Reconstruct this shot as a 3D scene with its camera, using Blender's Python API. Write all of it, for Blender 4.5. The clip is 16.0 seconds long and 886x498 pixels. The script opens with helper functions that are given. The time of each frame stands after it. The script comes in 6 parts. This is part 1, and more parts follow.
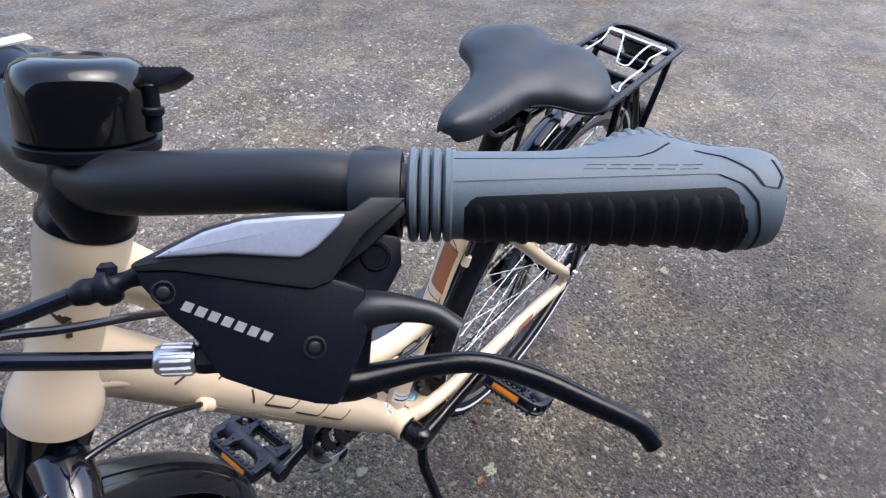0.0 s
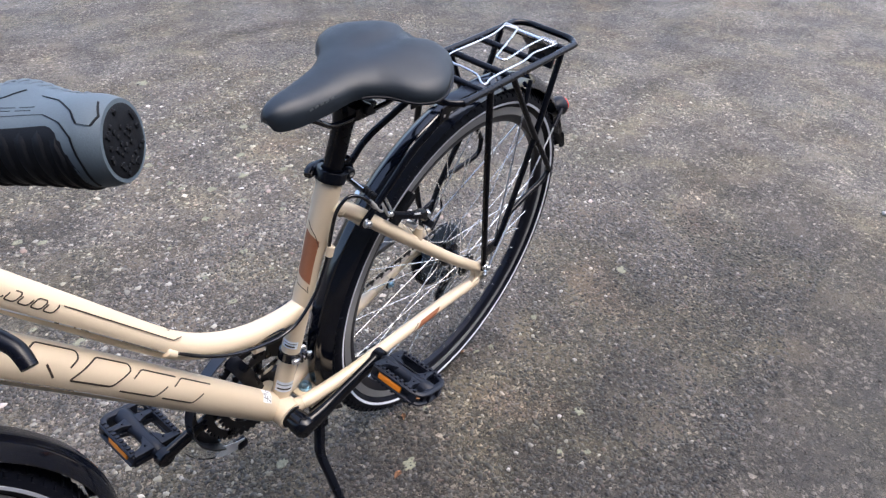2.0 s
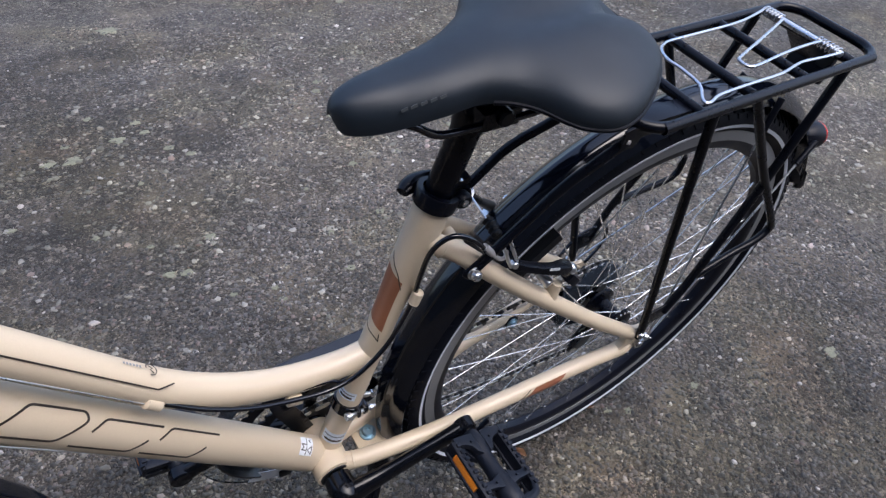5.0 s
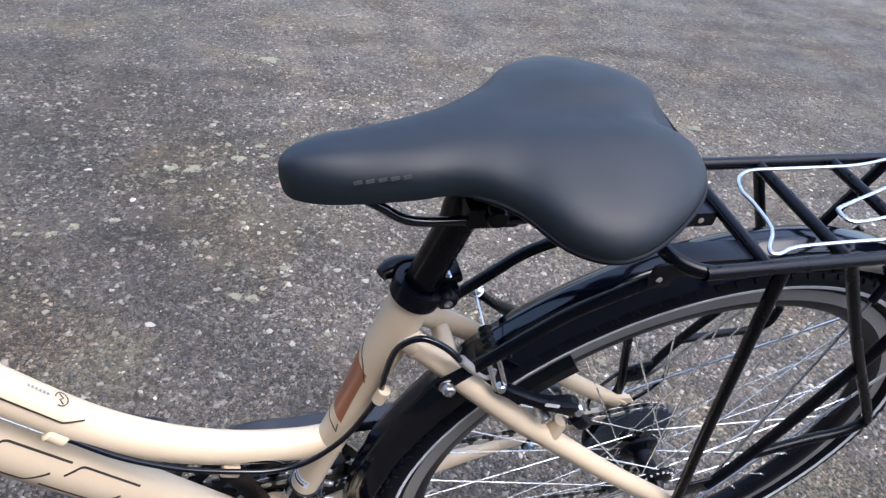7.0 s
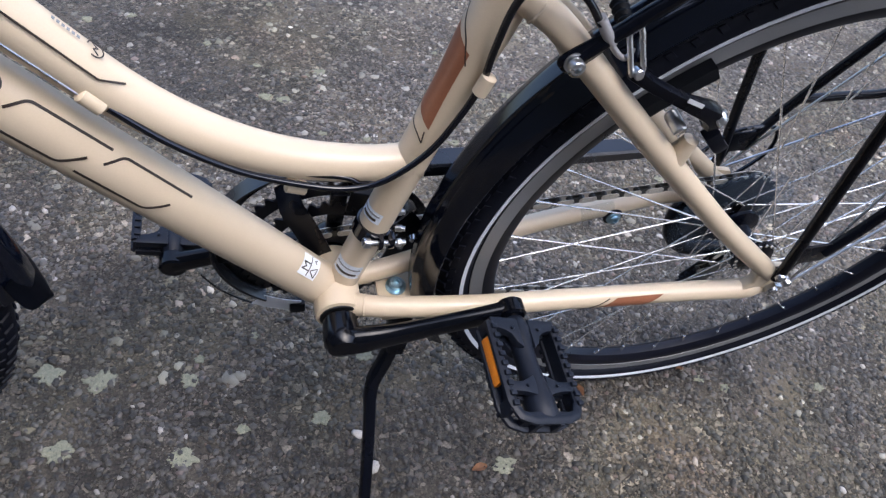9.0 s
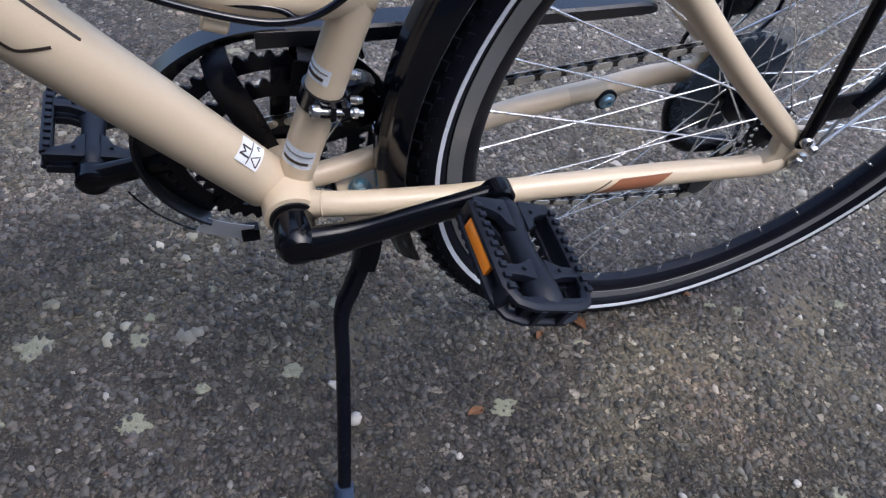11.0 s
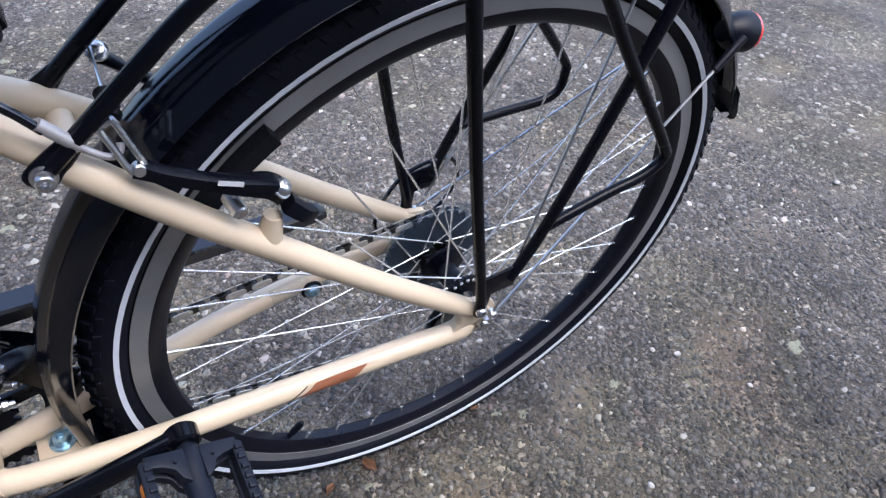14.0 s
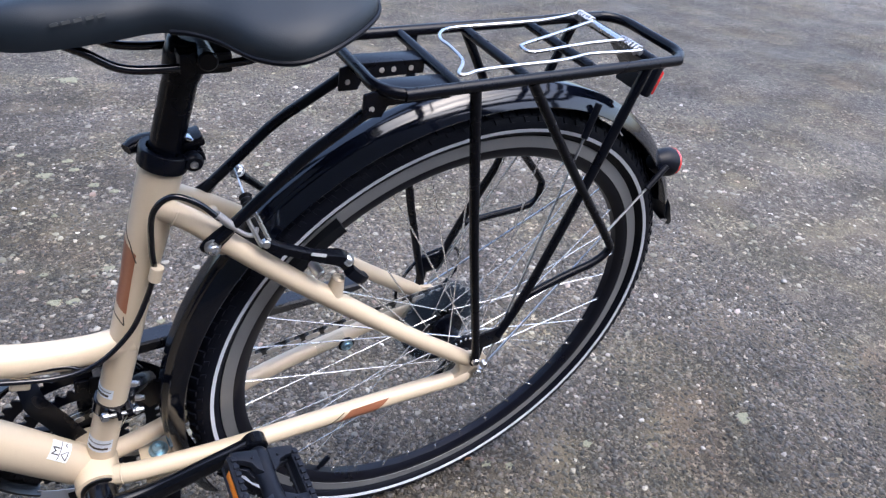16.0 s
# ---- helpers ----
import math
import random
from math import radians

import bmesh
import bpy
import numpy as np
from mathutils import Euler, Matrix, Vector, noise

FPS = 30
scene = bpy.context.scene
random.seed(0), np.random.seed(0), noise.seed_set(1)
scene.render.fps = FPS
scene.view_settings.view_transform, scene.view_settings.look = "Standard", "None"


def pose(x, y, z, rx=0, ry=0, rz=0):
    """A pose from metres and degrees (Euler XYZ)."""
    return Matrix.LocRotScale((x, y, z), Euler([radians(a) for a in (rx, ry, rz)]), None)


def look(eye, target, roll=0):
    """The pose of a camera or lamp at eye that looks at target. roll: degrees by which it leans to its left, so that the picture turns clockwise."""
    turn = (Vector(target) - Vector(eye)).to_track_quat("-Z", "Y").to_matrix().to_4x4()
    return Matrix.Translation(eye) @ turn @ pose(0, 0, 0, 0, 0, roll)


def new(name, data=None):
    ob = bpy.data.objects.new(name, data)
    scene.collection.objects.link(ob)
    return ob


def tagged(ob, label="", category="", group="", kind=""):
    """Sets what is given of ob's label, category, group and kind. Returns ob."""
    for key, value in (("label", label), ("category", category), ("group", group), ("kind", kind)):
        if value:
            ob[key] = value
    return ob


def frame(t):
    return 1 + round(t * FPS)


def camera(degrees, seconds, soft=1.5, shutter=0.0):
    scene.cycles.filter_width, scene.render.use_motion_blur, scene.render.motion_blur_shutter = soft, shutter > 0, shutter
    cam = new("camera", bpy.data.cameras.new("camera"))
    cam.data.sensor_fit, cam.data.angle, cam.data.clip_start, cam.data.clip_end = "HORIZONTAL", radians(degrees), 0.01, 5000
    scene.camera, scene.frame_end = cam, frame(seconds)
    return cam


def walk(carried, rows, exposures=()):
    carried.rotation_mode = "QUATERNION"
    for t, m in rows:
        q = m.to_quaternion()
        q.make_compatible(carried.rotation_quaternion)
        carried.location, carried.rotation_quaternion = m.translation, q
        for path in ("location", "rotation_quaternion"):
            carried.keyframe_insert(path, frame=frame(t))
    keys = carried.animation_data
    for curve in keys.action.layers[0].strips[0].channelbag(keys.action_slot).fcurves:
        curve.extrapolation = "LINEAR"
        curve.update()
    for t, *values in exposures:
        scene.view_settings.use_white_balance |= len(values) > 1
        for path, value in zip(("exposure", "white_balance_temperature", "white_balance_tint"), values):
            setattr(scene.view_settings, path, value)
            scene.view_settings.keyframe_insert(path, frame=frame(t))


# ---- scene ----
cam = camera(67.9, 16.0, soft=1.3)
PATH = [
    (0, (-0.9949, -0.3961, 1.1080), (0.3915, 0.4584, -0.0529), 5.52),
    (0.5, (-0.9745, -0.4475, 1.1084), (0.3869, 0.4520, -0.0481), 4.16),
    (1, (-0.9293, -0.5088, 1.1060), (0.4468, 0.3841, -0.0382), 3.78),
    (1.5, (-0.8891, -0.5630, 1.1069), (0.5000, 0.3242, -0.0260), 2.00),
    (2, (-0.8771, -0.6122, 1.1117), (0.4512, 0.3517, -0.0313), 2.64),
    (2.5, (-0.8438, -0.5985, 1.1024), (0.4300, 0.4257, -0.0502), 2.10),
    (3, (-0.7812, -0.5660, 1.0896), (0.4102, 0.5165, -0.0973), 3.47),
    (3.5, (-0.7205, -0.5071, 1.0653), (0.3286, 0.6649, -0.1699), 3.89),
    (4, (-0.6708, -0.4616, 1.0549), (0.3284, 0.7325, -0.2005), 5.33),
    (4.5, (-0.6499, -0.4382, 1.0543), (0.3262, 0.7547, -0.2201), 4.02),
    (5, (-0.6169, -0.4316, 1.0370), (0.2751, 0.8010, -0.2611), 5.52),
    (5.2, (-0.5984, -0.4269, 1.0347), (0.2006, 0.8637, -0.2675), 5.88),
    (7.3, (-0.4505, -0.4005, 1.0037), (0.1078, 1.1151, -0.1758), 9.17),
    (7.5, (-0.4404, -0.3966, 0.9931), (0.0951, 1.0894, -0.2338), 7.53),
    (8, (-0.4666, -0.4228, 0.9445), (0.0447, 0.9665, -0.4002), 9.35),
    (8.3, (-0.4728, -0.4214, 0.9127), (0.0181, 0.9226, -0.4846), 9.55),
    (8.5, (-0.4958, -0.4257, 0.8949), (0.0163, 0.9089, -0.5040), 10.84),
    (9, (-0.5193, -0.4106, 0.8298), (0.0043, 0.8558, -0.6269), 12.55),
    (9.2, (-0.5286, -0.4103, 0.8058), (-0.0003, 0.8503, -0.6544), 11.61),
    (11.3, (-0.4739, -0.4232, 0.6772), (0.1176, 0.8339, -0.7615), 8.76),
    (11.5, (-0.4504, -0.4206, 0.6719), (0.2042, 0.8148, -0.7583), 9.69),
    (12, (-0.4021, -0.4186, 0.6659), (0.2542, 0.7735, -0.7997), 7.31),
    (12.5, (-0.3461, -0.4061, 0.6618), (0.3715, 0.7316, -0.8182), 7.43),
    (13, (-0.2955, -0.3872, 0.6870), (0.5003, 0.7277, -0.7703), 7.35),
    (13.5, (-0.2759, -0.3864, 0.7547), (0.5821, 0.7785, -0.6262), 6.60),
    (14, (-0.2975, -0.4211, 0.8354), (0.5550, 0.8118, -0.4888), 6.09),
    (14.5, (-0.3273, -0.4448, 0.8817), (0.5531, 0.8223, -0.3908), 5.60),
    (15, (-0.3713, -0.4834, 0.9045), (0.5397, 0.8086, -0.3205), 7.27),
    (15.5, (-0.4005, -0.5270, 0.9219), (0.5374, 0.8142, -0.2276), 8.76),
    (16, (-0.4171, -0.5785, 0.9475), (0.5223, 0.8142, -0.1379), 7.09),
]
# exposure in stops and white balance in kelvin along the walk
STOPS = [(0, 2.07, 6190), (2.5, 1.84, 6340), (4.0, 1.29, 6120), (5.2, 1.28, 5990), (7.3, 1.92, 6090), (8.3, 1.89, 6030), (9.2, 1.47, 5980), (11.3, 1.42, 5880), (12.5, 1.52, 5780), (13.5, 1.74, 5790), (14.3, 1.87, 5790), (16, 1.92, 5990)]
walk(cam, [(t, look(eye, target, roll)) for t, eye, target, roll in PATH], [(t, stops, kelvin, 12) for t, stops, kelvin in STOPS])

# ---- sky and light: a bright overcast day ----
world = bpy.data.worlds.new("overcast")
scene.world = world
world.use_nodes = True
wn, wl = world.node_tree.nodes, world.node_tree.links
sky = wn.new("ShaderNodeTexSky")
sky.sky_type = "NISHITA"
sky.sun_disc = False
sky.sun_elevation, sky.sun_rotation = radians(66), radians(150)
sky.air_density, sky.dust_density, sky.ozone_density = 1.0, 4.0, 1.0
wn["Background"].inputs["Strength"].default_value = 0.15
wl.new(sky.outputs["Color"], wn["Background"].inputs["Color"])
sun_data = bpy.data.lights.new("sun", "SUN")
sun_data.energy, sun_data.angle, sun_data.color = 0.55, radians(60), (1.0, 0.98, 0.95)
sun = new("sun", sun_data)
sun.matrix_world = look((1.1, -1.9, 4.9), (0, 0, 0))


# ---- materials ----
def nodes_of(name):
    m = bpy.data.materials.new(name)
    m.use_nodes = True
    t = m.node_tree
    return m, t.nodes, t.links, t.nodes["Principled BSDF"]


def surface(name, base, rough, metal=0.0, vary=0.12, broad=18.0, fine=500.0, bump=0.0, coat=0.0, dust=0.0, spec=0.5):
    """A painted, metal, rubber or plastic surface with broad and fine unevenness."""
    m, n, l, p = nodes_of(name)
    co = n.new("ShaderNodeTexCoord")
    big, small = n.new("ShaderNodeTexNoise"), n.new("ShaderNodeTexNoise")
    big.inputs["Scale"].default_value, big.inputs["Detail"].default_value = broad, 4
    small.inputs["Scale"].default_value, small.inputs["Detail"].default_value = fine, 3
    l.new(co.outputs["Object"], big.inputs["Vector"])
    l.new(co.outputs["Object"], small.inputs["Vector"])
    both = n.new("ShaderNodeMath")
    both.operation = "ADD"
    l.new(big.outputs["Fac"], both.inputs[0])
    l.new(small.outputs["Fac"], both.inputs[1])
    tone = n.new("ShaderNodeMapRange")
    tone.inputs["From Min"].default_value, tone.inputs["From Max"].default_value = 0.6, 1.4
    tone.inputs["To Min"].default_value, tone.inputs["To Max"].default_value = 1 - vary, 1 + vary
    l.new(both.outputs[0], tone.inputs["Value"])
    mul = n.new("ShaderNodeVectorMath")
    mul.operation = "SCALE"
    mul.inputs[0].default_value = base
    l.new(tone.outputs["Result"], mul.inputs["Scale"])
    colour = mul.outputs["Vector"]
    if dust:
        mix, spots, ramp = n.new("ShaderNodeMix"), n.new("ShaderNodeTexNoise"), n.new("ShaderNodeMapRange")
        mix.data_type = "RGBA"
        spots.inputs["Scale"].default_value, spots.inputs["Detail"].default_value = 60, 8
        l.new(co.outputs["Object"], spots.inputs["Vector"])
        ramp.inputs["From Min"].default_value, ramp.inputs["From Max"].default_value = 0.52, 0.75
        ramp.inputs["To Max"].default_value = dust
        l.new(spots.outputs["Fac"], ramp.inputs["Value"])
        l.new(ramp.outputs["Result"], mix.inputs["Factor"])
        l.new(colour, mix.inputs["A"])
        mix.inputs["B"].default_value = (0.22, 0.2, 0.17, 1)
        colour = mix.outputs["Result"]
    l.new(colour, p.inputs["Base Color"])
    rr = n.new("ShaderNodeMapRange")
    rr.inputs["From Min"].default_value, rr.inputs["From Max"].default_value = 0.3, 0.7
    rr.inputs["To Min"].default_value, rr.inputs["To Max"].default_value = rough * 0.8, min(1, rough * 1.25)
    l.new(big.outputs["Fac"], rr.inputs["Value"])
    l.new(rr.outputs["Result"], p.inputs["Roughness"])
    p.inputs["Metallic"].default_value = metal
    p.inputs["Specular IOR Level"].default_value = spec
    p.inputs["Coat Weight"].default_value = coat
    p.inputs["Coat Roughness"].default_value = 0.12
    if bump:
        b = n.new("ShaderNodeBump")
        b.inputs["Strength"].default_value, b.inputs["Distance"].default_value = bump, 0.0006
        l.new(small.outputs["Fac"], b.inputs["Height"])
        l.new(b.outputs["Normal"], p.inputs["Normal"])
    return m


def clear(name, tint, rough, alpha):
    """Thin clear plastic."""
    m, n, l, p = nodes_of(name)
    p.inputs["Base Color"].default_value = (*tint, 1)
    p.inputs["Roughness"].default_value = rough
    thin, mix = n.new("ShaderNodeBsdfTransparent"), n.new("ShaderNodeMixShader")
    thin.inputs["Color"].default_value = (0.93, 0.95, 0.97, 1)
    mix.inputs["Fac"].default_value = alpha
    l.new(thin.outputs[0], mix.inputs[1])
    l.new(p.outputs[0], mix.inputs[2])
    l.new(mix.outputs[0], n["Material Output"].inputs["Surface"])
    return m


CREAM = surface("cream_paint", (0.58, 0.48, 0.346), 0.36, vary=0.04, broad=9, fine=900, bump=0.04, coat=0.25)
GLOSS = surface("black_gloss_paint", (0.0015, 0.002, 0.005), 0.08, vary=0.2, spec=0.62)
GUARDB = surface("glossy_mudguard_plastic", (0.002, 0.003, 0.007), 0.10, vary=0.2, broad=30, fine=260, bump=0.03, spec=0.55)
SATIN = surface("black_satin_paint", (0.002, 0.0026, 0.0055), 0.26, vary=0.25, fine=900, bump=0.04, spec=0.22)
BELLB = surface("black_bell_paint", (0.0012, 0.0014, 0.002), 0.07, vary=0.2, spec=0.42)
CRANKB = surface("black_crank_paint", (0.002, 0.0025, 0.0045), 0.16, vary=0.2, spec=0.32)
BAR = surface("black_anodised_bar", (0.007, 0.0085, 0.011), 0.40, vary=0.15, fine=1400, bump=0.1, spec=0.36)
PLASTIC = surface("black_plastic", (0.0035, 0.0045, 0.0085), 0.38, vary=0.2, fine=1200, bump=0.12, dust=0.003, spec=0.16)
PEDALP = surface("slate_black_pedal_plastic", (0.007, 0.0095, 0.017), 0.42, vary=0.15, fine=1100, bump=0.15, dust=0.006, spec=0.25)
CAGEST = surface("blackened_cage_steel", (0.07, 0.076, 0.078), 0.35, metal=0.6, vary=0.2)
SLATE = surface("slate_plastic", (0.009, 0.011, 0.0145), 0.44, vary=0.1, fine=1500, bump=0.1, spec=0.35)
RUBBER = surface("tyre_rubber", (0.003, 0.004, 0.0085), 0.55, vary=0.3, fine=800, bump=0.3, dust=0.001, spec=0.14)
RIMBLACK = surface("black_anodised_rim", (0.0028, 0.0036, 0.0085), 0.34, vary=0.2, spec=0.26)
GRIP = surface("grey_grip_rubber", (0.078, 0.104, 0.128), 0.6, vary=0.08, fine=1500, bump=0.15, spec=0.35)
PADR = surface("black_grip_rubber", (0.005, 0.006, 0.0085), 0.56, vary=0.2, fine=1500, bump=0.15, spec=0.14)
VINYL = surface("saddle_vinyl", (0.0075, 0.0125, 0.0195), 0.52, vary=0.08, broad=14, fine=1600, bump=0.2, spec=0.38)
STEEL = surface("bright_steel", (0.62, 0.63, 0.65), 0.28, metal=1.0, vary=0.12)
TRACK = surface("bare_brake_track", (0.29, 0.298, 0.31), 0.42, metal=0.6, vary=0.1, fine=1500)
ALLOY = surface("brushed_alloy", (0.5, 0.48, 0.48), 0.45, metal=0.6, vary=0.1, fine=1500)
ZINC = surface("blue_zinc", (0.36, 0.52, 0.62), 0.3, metal=0.9, vary=0.15)
SPOKE = surface("spoke_steel", (0.9, 0.89, 0.87), 0.24, metal=0.85, vary=0.08)
CHAIN = surface("chain_steel", (0.56, 0.525, 0.46), 0.32, metal=0.5, vary=0.3)
LINKST = surface("dark_link_steel", (0.05, 0.047, 0.042), 0.3, metal=0.7, vary=0.3)
DARKST = surface("dark_steel", (0.045, 0.048, 0.055), 0.3, metal=0.8, vary=0.3)
STRIPE = surface("reflective_stripe", (0.62, 0.65, 0.72), 0.5, vary=0.06)
ORANGE = surface("orange_reflector", (0.8, 0.24, 0.015), 0.3, vary=0.15, fine=1200, bump=0.4, coat=0.3)
RED = surface("red_lens", (0.5, 0.02, 0.02), 0.18, vary=0.1, fine=900, bump=0.3, coat=0.5)
WHITEP = surface("white_sticker", (0.78, 0.8, 0.82), 0.4, vary=0.04)
INK = surface("dark_print", (0.025, 0.017, 0.013), 0.5, vary=0.1)
BROWN = surface("brown_decal", (0.26, 0.1, 0.05), 0.38, vary=0.12, coat=0.3)
GREYP = surface("grey_print", (0.2, 0.21, 0.22), 0.5, vary=0.1)
FAINT = surface("faint_print", (0.045, 0.05, 0.055), 0.5, vary=0.1)
SILVERP = surface("silver_print", (0.42, 0.43, 0.45), 0.45, vary=0.1)
FOOT = surface("slate_blue_rubber", (0.028, 0.045, 0.085), 0.55, vary=0.15, fine=1200, bump=0.2, spec=0.3)
BLUEP = surface("blue_label", (0.66, 0.72, 0.80), 0.3, vary=0.2)
CLEAR = clear("clear_plastic", (0.12, 0.13, 0.14), 0.06, 0.12)
GUARDCL = clear("scuffed_clear_plastic", (0.08, 0.12, 0.18), 0.06, 0.14)
SHEENP = clear("pale_sheen_plastic", (0.88, 0.9, 0.93), 0.2, 0.85)
WINDOW = surface("smoked_window", (0.20, 0.23, 0.31), 0.16, vary=0.12, coat=0.8)


# ---- shaping ----
def link(name, bm, mat, parent, label="", smooth=40, m=None):
    if m is not None:
        bm.transform(m)
    bmesh.ops.recalc_face_normals(bm, faces=bm.faces)
    for f in bm.faces:
        f.smooth = True
    if smooth:
        cut = math.cos(radians(smooth))
        for e in bm.edges:
            if len(e.link_faces) == 2 and e.link_faces[0].normal.dot(e.link_faces[1].normal) < cut:
                e.smooth = False
    me = bpy.data.meshes.new(name)
    bm.to_mesh(me)
    bm.free()
    me.materials.append(mat)
    ob = new(name, me)
    ob.parent = parent
    if label:
        ob["label"] = label
    return ob


def part(name, bm, mat, parent, label="", smooth=40, m=None):
    """One mesh object under a thing or under a part."""
    return link(name, bm, mat, parent, label, smooth, m)


def join(*bms):
    """Several bmeshes of one piece in one."""
    out = bms[0]
    for b in bms[1:]:
        me = bpy.data.meshes.new("tmp")
        b.to_mesh(me)
        b.free()
        out.from_mesh(me)
        bpy.data.meshes.remove(me)
    return out


def smoothed(points, steps, closed=False):
    """Catmull-Rom through rows of numbers."""
    p = [np.array(q, float) for q in points]
    n, out = len(p), []
    for i in range(n if closed else n - 1):
        a, b, c, d = (p[(i + k) % n] if closed else p[min(max(i + k, 0), n - 1)] for k in (-1, 0, 1, 2))
        for s in range(steps):
            t = s / steps
            out.append(0.5 * (2 * b + (c - a) * t + (2 * a - 5 * b + 4 * c - d) * t * t + (3 * b - a - 3 * c + d) * t ** 3))
    if not closed:
        out.append(p[-1])
    return out


def sweep(points, radius, steps=5, seg=12, closed=False, side=(0, 1, 0), flat=1.0, square=False, caps=True):
    """A tube along points; radius a number or one for each point; flat: its measure across side over that along it."""
    rows = [(*q, r) for q, r in zip(points, radius if isinstance(radius, (list, tuple)) else [radius] * len(points))]
    rows = smoothed(rows, steps, closed) if steps > 1 else [np.array(r, float) for r in rows]
    bm, rings, n = bmesh.new(), [], len(rows)
    for i, r in enumerate(rows):
        a, b = (rows[i - 1] if closed or i else rows[i]), (rows[(i + 1) % n] if closed else rows[min(i + 1, n - 1)])
        t = Vector(b[:3] - a[:3]).normalized()
        s = Vector(side) - t * t.dot(Vector(side))
        s = s.normalized() if s.length > 1e-4 else t.orthogonal().normalized()
        u, ring = t.cross(s), []
        for k in range(seg):
            w = 2 * math.pi * (k + 0.5) / seg
            cs, sn = math.cos(w), math.sin(w)
            if square:
                q = max(abs(cs), abs(sn)) ** 0.75
                cs, sn = cs / q, sn / q
            ring.append(bm.verts.new(Vector(r[:3]) + float(r[3]) * (cs * s + flat * sn * u)))
        rings.append(ring)
    for i in range(n if closed else n - 1):
        a, b = rings[i], rings[(i + 1) % n]
        for k in range(seg):
            bm.faces.new((a[k], a[(k + 1) % seg], b[(k + 1) % seg], b[k]))
    if caps and not closed:
        bm.faces.new(rings[0][::-1])
        bm.faces.new(rings[-1])
    return bm


def lathe(profile, p0, p1, seg=24, caps=True):
    """A turned piece: rows of (distance from p0 towards p1, radius)."""
    p0, ax = Vector(p0), (Vector(p1) - Vector(p0)).normalized()
    s = ax.orthogonal().normalized()
    u = ax.cross(s)
    bm, rings = bmesh.new(), []
    for h, r in profile:
        rings.append([bm.verts.new(p0 + h * ax + r * (math.cos(2 * math.pi * k / seg) * s + math.sin(2 * math.pi * k / seg) * u)) for k in range(seg)])
    for a, b in zip(rings, rings[1:]):
        for k in range(seg):
            bm.faces.new((a[k], a[(k + 1) % seg], b[(k + 1) % seg], b[k]))
    if caps:
        bm.faces.new(rings[0][::-1])
        bm.faces.new(rings[-1])
    return bm


def rod(p0, p1, r, seg=12, edge=0.0):
    d = (Vector(p1) - Vector(p0)).length
    e = edge or min(r * 0.2, d * 0.2)
    return lathe([(0, r - e), (e, r), (d - e, r), (d, r - e)], p0, p1, seg)


def revolve(section, centre=(0, 0, 0), a0=0.0, a1=360.0, seg=96, closed=True):
    """A ring or arc about the wheel's axle (y): rows of (radius, y); angles from the rear upwards."""
    c, bm, rings = Vector(centre), bmesh.new(), []
    full = a1 - a0 >= 359.9
    for i in range(seg if full else seg + 1):
        w = radians(a0 + (a1 - a0) * i / seg)
        rings.append([bm.verts.new(c + Vector((r * math.cos(w), y, r * math.sin(w)))) for r, y in section])
    m = len(section)
    for i in range(seg):
        a, b = rings[i], rings[(i + 1) % len(rings)]
        for k in range(m if closed else m - 1):
            bm.faces.new((a[k], a[(k + 1) % m], b[(k + 1) % m], b[k]))
    if closed and not full:
        bm.faces.new(rings[0])
        bm.faces.new(rings[-1][::-1])
    return bm


def box(size, m=None, bevel=0.0):
    bm = bmesh.new()
    bmesh.ops.create_cube(bm, size=1, matrix=Matrix.Diagonal((*size, 1)))
    if bevel:
        bmesh.ops.bevel(bm, geom=bm.edges[:], offset=bevel, segments=2, affect="EDGES", profile=0.6)
    if m is not None:
        bm.transform(m)
    return bm


def prism(poly, z0, z1, m=None, bevel=0.0, segments=2):
    """A flat outline drawn out from z0 to z1."""
    bm = bmesh.new()
    top = bm.faces.new([bm.verts.new((x, y, z0)) for x, y in poly])
    got = bmesh.ops.extrude_face_region(bm, geom=[top])
    bmesh.ops.translate(bm, verts=[v for v in got["geom"] if isinstance(v, bmesh.types.BMVert)], vec=(0, 0, z1 - z0))
    if bevel:
        bmesh.ops.bevel(bm, geom=bm.edges[:], offset=bevel, segments=segments, affect="EDGES", profile=0.6)
    if m is not None:
        bm.transform(m)
    return bm


def hex_bolt(p, d, r, h, seg=6):
    """A bolt head with a socket."""
    d = Vector(d).normalized()
    p = Vector(p)
    return lathe([(0, r), (h * 0.8, r), (h, r * 0.82), (h, r * 0.5), (h * 0.4, r * 0.45)], p, p + d, seg if seg > 6 else 12)


def basis(o, x, y, z, scale=1.0):
    return Matrix(((x[0], y[0], z[0], o[0]), (x[1], y[1], z[1], o[1]), (x[2], y[2], z[2], o[2]), (0, 0, 0, 1))) @ Matrix.Scale(scale, 4)


